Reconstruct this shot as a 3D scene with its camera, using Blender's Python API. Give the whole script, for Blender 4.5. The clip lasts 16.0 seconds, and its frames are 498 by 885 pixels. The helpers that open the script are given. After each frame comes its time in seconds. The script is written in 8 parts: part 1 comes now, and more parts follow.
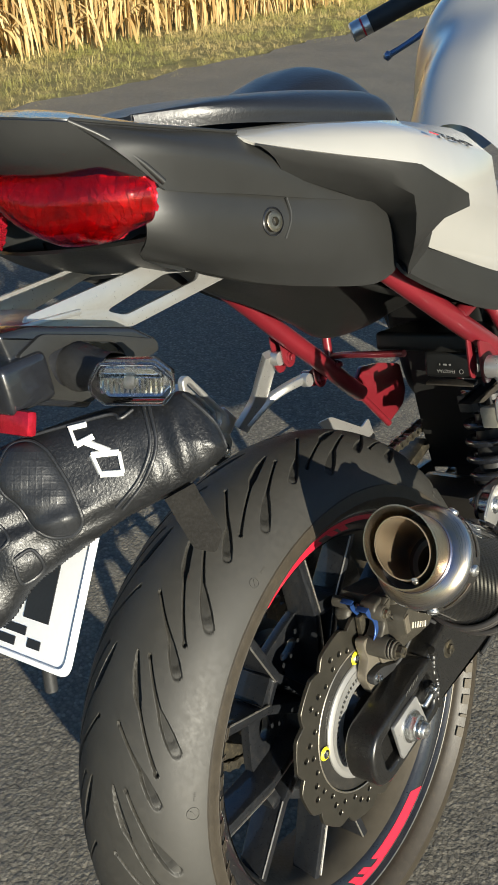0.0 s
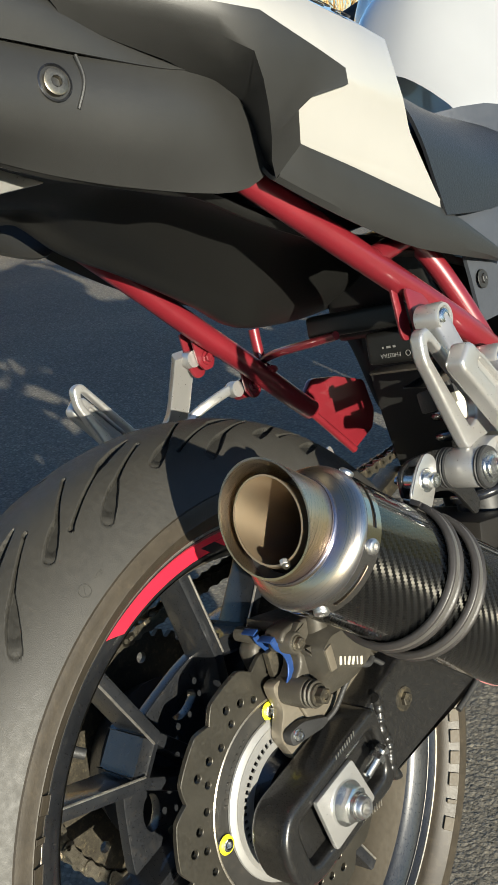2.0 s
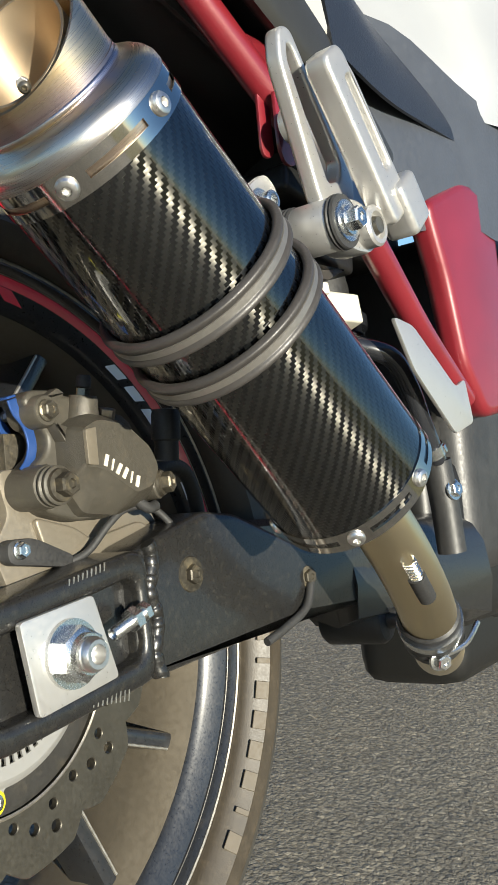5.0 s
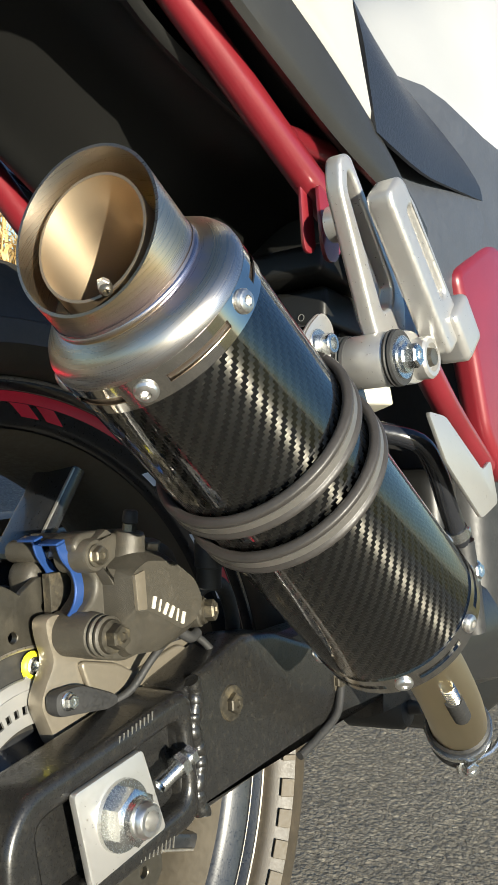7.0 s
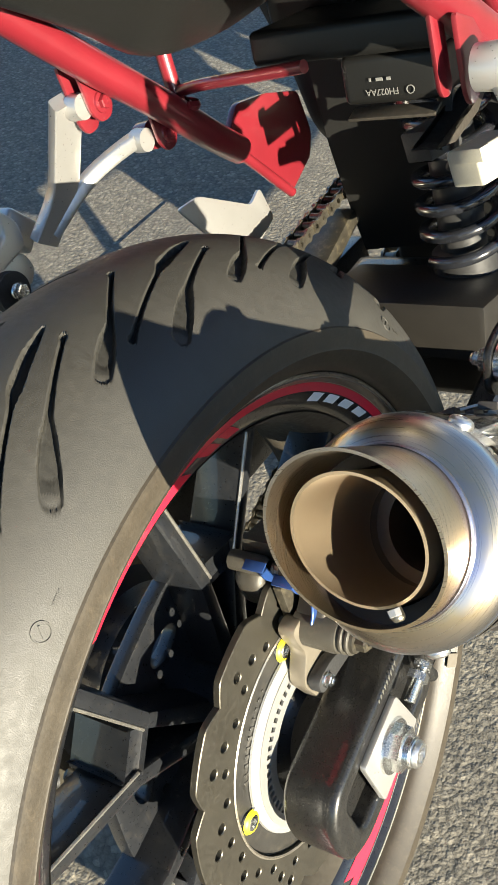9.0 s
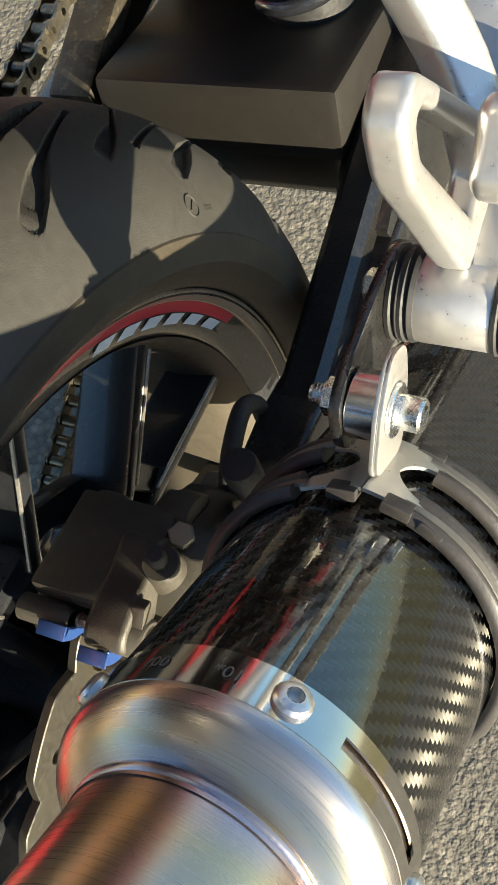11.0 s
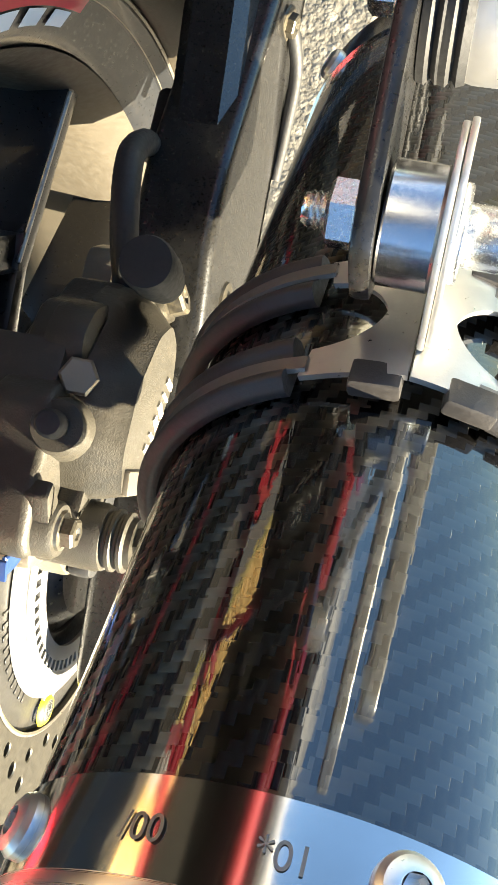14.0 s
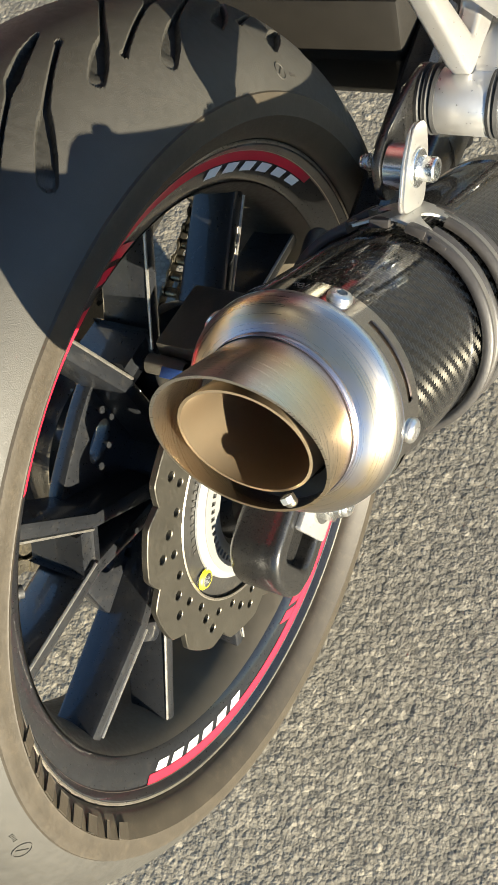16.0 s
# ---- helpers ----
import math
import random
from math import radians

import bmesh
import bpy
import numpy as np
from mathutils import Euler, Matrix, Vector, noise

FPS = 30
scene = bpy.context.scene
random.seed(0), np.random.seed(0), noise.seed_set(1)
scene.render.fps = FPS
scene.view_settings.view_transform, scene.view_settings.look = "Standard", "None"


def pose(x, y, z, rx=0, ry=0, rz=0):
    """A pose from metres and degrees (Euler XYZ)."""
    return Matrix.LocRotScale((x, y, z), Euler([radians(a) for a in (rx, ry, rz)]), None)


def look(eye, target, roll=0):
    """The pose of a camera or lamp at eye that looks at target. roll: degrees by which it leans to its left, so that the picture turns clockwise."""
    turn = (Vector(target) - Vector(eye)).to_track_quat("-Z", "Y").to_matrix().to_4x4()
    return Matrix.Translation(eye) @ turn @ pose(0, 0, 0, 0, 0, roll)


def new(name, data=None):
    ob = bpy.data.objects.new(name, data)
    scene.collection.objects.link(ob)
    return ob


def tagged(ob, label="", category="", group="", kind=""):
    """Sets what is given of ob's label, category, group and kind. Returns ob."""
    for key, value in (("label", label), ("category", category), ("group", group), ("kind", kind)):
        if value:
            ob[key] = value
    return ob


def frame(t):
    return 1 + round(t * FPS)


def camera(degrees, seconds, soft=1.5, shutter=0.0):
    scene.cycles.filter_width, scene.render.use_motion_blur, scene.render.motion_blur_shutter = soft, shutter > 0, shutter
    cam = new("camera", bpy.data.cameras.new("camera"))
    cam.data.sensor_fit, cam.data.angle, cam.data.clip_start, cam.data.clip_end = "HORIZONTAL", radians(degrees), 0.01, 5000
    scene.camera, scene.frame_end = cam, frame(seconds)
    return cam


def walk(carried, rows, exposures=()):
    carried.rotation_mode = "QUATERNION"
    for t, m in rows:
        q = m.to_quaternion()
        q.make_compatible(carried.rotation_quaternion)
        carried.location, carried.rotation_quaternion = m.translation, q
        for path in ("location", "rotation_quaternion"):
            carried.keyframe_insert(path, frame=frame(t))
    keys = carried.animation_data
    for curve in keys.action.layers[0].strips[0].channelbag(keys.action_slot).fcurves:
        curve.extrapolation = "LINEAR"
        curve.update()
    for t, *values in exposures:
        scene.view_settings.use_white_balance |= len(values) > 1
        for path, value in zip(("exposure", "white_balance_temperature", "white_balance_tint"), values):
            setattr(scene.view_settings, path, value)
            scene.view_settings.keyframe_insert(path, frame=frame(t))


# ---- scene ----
cam = camera(30.1, 16.0)
PATH = [
    (0, (0.461, -0.645, 1.093), (-0.659, 0.688, 0.108), -1.3),
    (0.5, (0.484, -0.648, 1.067), (-0.56, 0.741, 0.076), -2.9),
    (1, (0.517, -0.629, 1.011), (-0.554, 0.8, 0.11), -4.2),
    (1.5, (0.537, -0.538, 0.916), (-0.685, 0.82, 0.101), -6.0),
    (2, (0.497, -0.433, 0.864), (-0.808, 0.902, 0.148), -6.3),
    (2.2, (0.4652, -0.3925, 0.8335), (-0.8589, 0.9634, 0.1947), -5.39),
    (2.5, (0.432, -0.336, 0.759), (-0.921, 1.022, 0.191), -4.5),
    (3, (0.422, -0.328, 0.668), (-0.976, 1.062, 0.331), -1.4),
    (3.5, (0.435, -0.339, 0.628), (-0.97, 1.078, 0.486), 1.8),
    (4, (0.449, -0.321, 0.555), (-0.897, 1.156, 0.473), 3.7),
    (4.5, (0.461, -0.31, 0.499), (-0.824, 1.22, 0.406), 3.7),
    (4.7, (0.471, -0.307, 0.486), (-0.773, 1.255, 0.37), 3.9),
    (6.8, (0.43, -0.329, 0.554), (-0.728, 1.291, 0.362), 6.7),
    (7, (0.418, -0.324, 0.582), (-0.738, 1.292, 0.353), 6.5),
    (7.2, (0.4022, -0.3096, 0.632), (-0.7497, 1.2823, 0.2594), 6.05),
    (7.5, (0.376, -0.302, 0.712), (-0.743, 1.264, 0.168), 3.2),
    (8, (0.34, -0.315, 0.817), (-0.672, 1.075, -0.204), -2.0),
    (8.1, (0.3296, -0.309, 0.8381), (-0.6704, 1.0047, -0.2907), -3.21),
    (8.2, (0.312, -0.311, 0.852), (-0.654, 0.993, -0.318), -4.2),
    (10.3, (0.1983, -0.081, 0.888), (-0.3903, 0.6935, -0.8594), -12.19),
    (10.5, (0.1872, -0.0639, 0.8774), (-0.3245, 0.6659, -0.913), -12.10),
    (11, (0.1652, -0.0136, 0.8458), (-0.1932, 0.6124, -1.0196), -10.19),
    (11.5, (0.1383, 0.0263, 0.8097), (-0.0938, 0.4341, -1.1345), -11.56),
    (12, (0.1293, 0.0634, 0.7821), (0.0251, 0.3577, -1.1934), -3.34),
    (12.5, (0.1285, 0.09, 0.7454), (0.1293, 0.2657, -1.2469), 14.71),
    (13, (0.1282, 0.1004, 0.7294), (0.2095, 0.2009, -1.2664), 52.54),
    (13.5, (0.1232, 0.0867, 0.7264), (0.239, 0.1255, -1.2699), 84.37),
    (14, (0.1152, 0.0552, 0.7406), (0.2365, 0.0723, -1.2556), 94.06),
    (14.5, (0.122, 0.0205, 0.7601), (0.2132, 0.0661, -1.2373), 74.24),
    (15, (0.127, -0.0178, 0.7795), (0.1917, 0.1458, -1.2127), 31.54),
    (15.5, (0.1566, -0.0828, 0.8283), (0.0437, 0.2434, -1.1417), -6.27),
    (15.9, (0.2111, -0.1383, 0.9125), (-0.1775, 0.3816, -0.9792), -18.69),
    (16, (0.2288, -0.1558, 0.9363), (-0.2695, 0.3995, -0.9193), -20.03),
]
walk(cam, [(t, look(eye, target, roll)) for t, eye, target, roll in PATH], exposures=[(0, 0.93, 6550), (1, 0.88, 6550), (2.5, 1.19, 6550), (3, 1.17, 6550), (4, 1.20, 6500), (7, 1.31, 6600), (7.5, 1.41, 6600), (8, 1.91, 6650), (10.3, 2.11, 7250), (11, 2.10, 7350), (11.5, 2.46, 7400), (12.5, 2.58, 7450), (13.5, 2.78, 7450), (14, 3.19, 7500), (14.5, 2.67, 8100), (15, 2.26, 7700), (16, 2.12, 7100)])

# ---- world, sun ----
SUN_AZ, SUN_EL = 114.0, 13.0
world = bpy.data.worlds.new("world")
scene.world = world
world.use_nodes = True
wt = world.node_tree
sky = wt.nodes.new("ShaderNodeTexSky")
sky.sky_type, sky.sun_disc = "NISHITA", False
sky.sun_elevation, sky.sun_rotation = radians(SUN_EL), radians(SUN_AZ)
sky.air_density, sky.dust_density, sky.ozone_density = 1.0, 0.25, 4.2
wt.links.new(sky.outputs[0], wt.nodes["Background"].inputs[0])
wt.nodes["Background"].inputs[1].default_value = 0.078
sun_data = bpy.data.lights.new("sun", "SUN")
sun_data.energy, sun_data.angle, sun_data.color = 5.0, radians(0.55), (1.0, 0.945, 0.79)
sun = new("sun", sun_data)
SUN_DIR = Vector((math.sin(radians(SUN_AZ)) * math.cos(radians(SUN_EL)), math.cos(radians(SUN_AZ)) * math.cos(radians(SUN_EL)), math.sin(radians(SUN_EL))))
sun.matrix_world = look(SUN_DIR * 30, (0, 0, 0))
scene.view_settings.exposure = 0.0


# ---- materials ----
class Mat:
    """A node material with short ways to add nodes."""

    def __init__(self, name):
        self.m = bpy.data.materials.new(name)
        self.m.use_nodes = True
        self.t = self.m.node_tree
        self.b = self.t.nodes["Principled BSDF"]

    def node(self, kind, **props):
        n = self.t.nodes.new(kind)
        for k, v in props.items():
            if k == "blend":
                n.blend_type = v
            elif k == "op":
                n.operation = v
            elif k == "dtype":
                n.data_type = v
            elif k == "feature":
                n.feature = v
        return n

    def link(self, a, b):
        self.t.links.new(a, b)

    def set(self, **kw):
        names = dict(color="Base Color", rough="Roughness", metal="Metallic", coat="Coat Weight", coatr="Coat Roughness", spec="Specular IOR Level",
                     trans="Transmission Weight", ior="IOR", sheen="Sheen Weight", aniso="Anisotropic", alpha="Alpha")
        for k, v in kw.items():
            self.b.inputs[names[k]].default_value = (*v, 1) if k == "color" else v
        return self

    def coord(self, kind="Object", scale=(1, 1, 1)):
        c = self.node("ShaderNodeTexCoord")
        mp = self.node("ShaderNodeMapping")
        mp.inputs["Scale"].default_value = scale
        self.link(c.outputs[kind], mp.inputs[0])
        return mp.outputs[0]

    def noise(self, scale, detail=4, rough=0.55, vec=None):
        n = self.node("ShaderNodeTexNoise")
        n.inputs["Scale"].default_value, n.inputs["Detail"].default_value, n.inputs["Roughness"].default_value = scale, detail, rough
        self.link(vec or self.coord(), n.inputs["Vector"])
        return n.outputs["Fac"]

    def ramp(self, fac, stops):
        r = self.node("ShaderNodeValToRGB")
        e = r.color_ramp.elements
        while len(e) < len(stops):
            e.new(0.5)
        for el, (p, c) in zip(e, stops):
            el.position, el.color = p, (*c, 1) if len(c) == 3 else c
        self.link(fac, r.inputs[0])
        return r.outputs[0]

    def rng(self, fac, lo, hi, a=0.3, b=0.7):
        r = self.node("ShaderNodeMapRange")
        for k, v in zip(("From Min", "From Max", "To Min", "To Max"), (a, b, lo, hi)):
            r.inputs[k].default_value = v
        self.link(fac, r.inputs["Value"])
        return r.outputs[0]

    def math(self, op, a, b=None):
        n = self.node("ShaderNodeMath", op=op)
        for i, v in enumerate((a, b)):
            if v is None:
                continue
            if isinstance(v, (int, float)):
                n.inputs[i].default_value = v
            else:
                self.link(v, n.inputs[i])
        return n.outputs[0]

    def mix(self, fac, a, b, blend="MIX"):
        n = self.node("ShaderNodeMix", dtype="RGBA", blend=blend)
        for i, v in ((0, fac), (6, a), (7, b)):
            if isinstance(v, (int, float)):
                n.inputs[i].default_value = v
            elif isinstance(v, tuple):
                n.inputs[i].default_value = (*v, 1)
            else:
                self.link(v, n.inputs[i])
        return n.outputs[2]

    def bump(self, height, strength=0.3, distance=0.001, normal=None):
        n = self.node("ShaderNodeBump")
        n.inputs["Strength"].default_value, n.inputs["Distance"].default_value = strength, distance
        self.link(height, n.inputs["Height"])
        if normal is not None:
            self.link(normal, n.inputs["Normal"])
        return n.outputs[0]

    def to(self, socket, name):
        self.link(socket, self.b.inputs[name])
        return self


def simple(name, color, rough, metal=0.0, coat=0.0, var=0.25, scale=40, grain=0.0, grain_scale=900, dirt=None, spec=0.5, wear=1.0):
    """Colour varied at two scales, roughness varied, fine relief, a little dust."""
    m = Mat(name).set(rough=rough, metal=metal, coat=coat, coatr=0.04, spec=spec)
    n1, n2 = m.noise(scale, 5), m.noise(scale * 9, 4)
    f = m.math("ADD", m.math("MULTIPLY", n1, 0.6), m.math("MULTIPLY", n2, 0.4))
    lo, hi = tuple(c * (1 - var) for c in color), tuple(min(1, c * (1 + var)) for c in color)
    col = m.ramp(f, [(0.35, lo), (0.65, hi)])
    if dirt:
        d = m.rng(m.noise(scale * 2.3, 8, 0.7), 0.0, 1.0, 0.52, 0.72)
        col = m.mix(m.math("MULTIPLY", d, dirt[3]), col, dirt[:3])
    m.to(col, "Base Color")
    m.to(m.rng(n2, max(0.02, rough * (1 - 0.2 * wear)), min(1, rough * (1 + 0.25 * wear))), "Roughness")
    if grain:
        m.to(m.bump(m.noise(grain_scale, 3), grain, 0.0006), "Normal")
    return m.m


def steel(name, tint=None, rough=0.22, lines=1.0, fade=0.85):
    """Brushed bare metal; the first UV runs along the part in metres, the second round it. tint: heat colours along the part."""
    m = Mat(name).set(metal=1.0, rough=rough, aniso=0.35)
    uv = m.node("ShaderNodeTexCoord").outputs["UV"]
    sep = m.node("ShaderNodeSeparateXYZ")
    m.link(uv, sep.inputs[0])
    mp = m.node("ShaderNodeMapping")
    mp.inputs["Scale"].default_value = (5200, 9, 1)
    m.link(uv, mp.inputs[0])
    brush = m.noise(1.0, 3, 0.6, mp.outputs[0])
    blot = m.noise(38, 4)
    base = m.ramp(blot, [(0.3, (0.50, 0.47, 0.43)), (0.7, (0.62, 0.60, 0.57))])
    if tint:
        wob = m.math("ADD", sep.outputs[0], m.math("MULTIPLY", m.math("SUBTRACT", m.noise(26, 3), 0.5), 0.016))
        lo, hi, stops = tint
        heat = m.ramp(m.rng(wob, 0.0, 1.0, lo, hi), stops)
        base = m.mix(fade, base, heat, "MIX")
    m.to(base, "Base Color")
    m.to(m.rng(brush, rough * 0.88, rough * 1.15), "Roughness")
    m.to(m.bump(brush, 0.007 * lines, 0.0003), "Normal")
    return m.m


def carbon_mat():
    """Twill weave, 2 over 2, under clear lacquer; UV in metres along and round the tube."""
    m = Mat("carbon_twill").set(rough=0.30, metal=1.0, coat=1.0, coatr=0.03, spec=0.5)
    uv = m.node("ShaderNodeTexCoord").outputs["UV"]
    sep = m.node("ShaderNodeSeparateXYZ")
    m.link(uv, sep.inputs[0])
    TOW = 0.00195
    u, v = m.math("DIVIDE", sep.outputs[0], TOW), m.math("DIVIDE", sep.outputs[1], TOW)
    fu, fv = m.math("FLOOR", u), m.math("FLOOR", v)
    cell = m.math("MODULO", m.math("ADD", m.math("SUBTRACT", fu, fv), 4000.0), 4.0)
    warp = m.math("LESS_THAN", cell, 1.5)
    ru, rv = m.math("FRACT", u), m.math("FRACT", v)
    hump_u = m.math("SINE", m.math("MULTIPLY", ru, math.pi))
    hump_v = m.math("SINE", m.math("MULTIPLY", rv, math.pi))
    # the tow along the tube is round across v, the one round the tube across u; both dip at their ends
    h = m.math("ADD", m.math("MULTIPLY", warp, hump_v), m.math("MULTIPLY", m.math("SUBTRACT", 1.0, warp), m.math("MULTIPLY", hump_u, 0.55)))
    m.to(m.mix(warp, (0.052, 0.050, 0.044), (0.013, 0.013, 0.0125)), "Base Color")
    # the sheen stretches across the fibres of each tow
    tan = m.node("ShaderNodeTangent")
    tan.direction_type, tan.uv_map = "UV_MAP", "uv"
    m.link(tan.outputs[0], m.b.inputs["Tangent"])
    m.b.inputs["Anisotropic"].default_value = 1.0
    m.to(m.math("MULTIPLY", warp, 0.25), "Anisotropic Rotation")
    m.b.inputs["Roughness"].default_value = 0.38
    m.to(m.bump(h, 0.85, 0.00022), "Normal")
    fine = m.bump(h, 0.022, 0.00022, m.bump(m.noise(70, 3), 0.03, 0.0008))
    m.b.inputs["Coat IOR"].default_value = 1.85
    m.to(fine, "Coat Normal")
    return m.m


def asphalt_mat():
    m = Mat("asphalt").set(rough=0.86)
    c = m.coord()
    vor = m.node("ShaderNodeTexVoronoi")
    vor.inputs["Scale"].default_value = 150
    m.link(c, vor.inputs["Vector"])
    vor2 = m.node("ShaderNodeTexVoronoi")
    vor2.inputs["Scale"].default_value = 340
    m.link(c, vor2.inputs["Vector"])
    tone = m.node("ShaderNodeSeparateColor")
    m.link(vor.outputs["Color"], tone.inputs[0])
    stones = m.ramp(tone.outputs[0], [(0.0, (0.142, 0.130, 0.105)), (0.6, (0.196, 0.178, 0.142)), (0.9, (0.235, 0.212, 0.167)), (1.0, (0.31, 0.279, 0.217))])
    gap = m.rng(vor.outputs["Distance"], 1.03, 0.68, 0.30, 0.80)
    big = m.ramp(m.noise(1.7, 6), [(0.3, (0.78, 0.78, 0.8)), (0.7, (1.12, 1.1, 1.05))])
    col = m.mix(1.0, m.mix(1.0, stones, gap, "MULTIPLY"), big, "MULTIPLY")
    m.to(col, "Base Color")
    h = m.math("ADD", m.math("MULTIPLY", vor.outputs["Distance"], -1.0), m.math("MULTIPLY", vor2.outputs["Distance"], -0.45))
    m.to(m.bump(m.math("ADD", h, m.math("MULTIPLY", m.noise(420, 4), 0.6)), 0.60, 0.0018), "Normal")
    return m.m


def glass(name, color, rough=0.02):
    m = Mat(name).set(color=color, rough=rough, trans=1.0, ior=1.45)
    m.to(m.bump(m.noise(60, 2), 0.03, 0.001), "Normal")
    return m.m


def paint(name, color, flake=0.0, rough=0.28, coat=1.0, var=0.06):
    m = Mat(name).set(rough=rough, coat=coat, coatr=0.03)
    n = m.noise(14, 5)
    col = m.ramp(n, [(0.3, tuple(c * (1 - var) for c in color)), (0.7, tuple(min(1, c * (1 + var)) for c in color))])
    m.to(col, "Base Color")
    if flake:
        m.set(metal=flake)
        m.to(m.bump(m.noise(2200, 2), 0.12, 0.0004), "Normal")
    m.to(m.bump(m.noise(120, 3), 0.03, 0.0006), "Coat Normal")
    return m.m


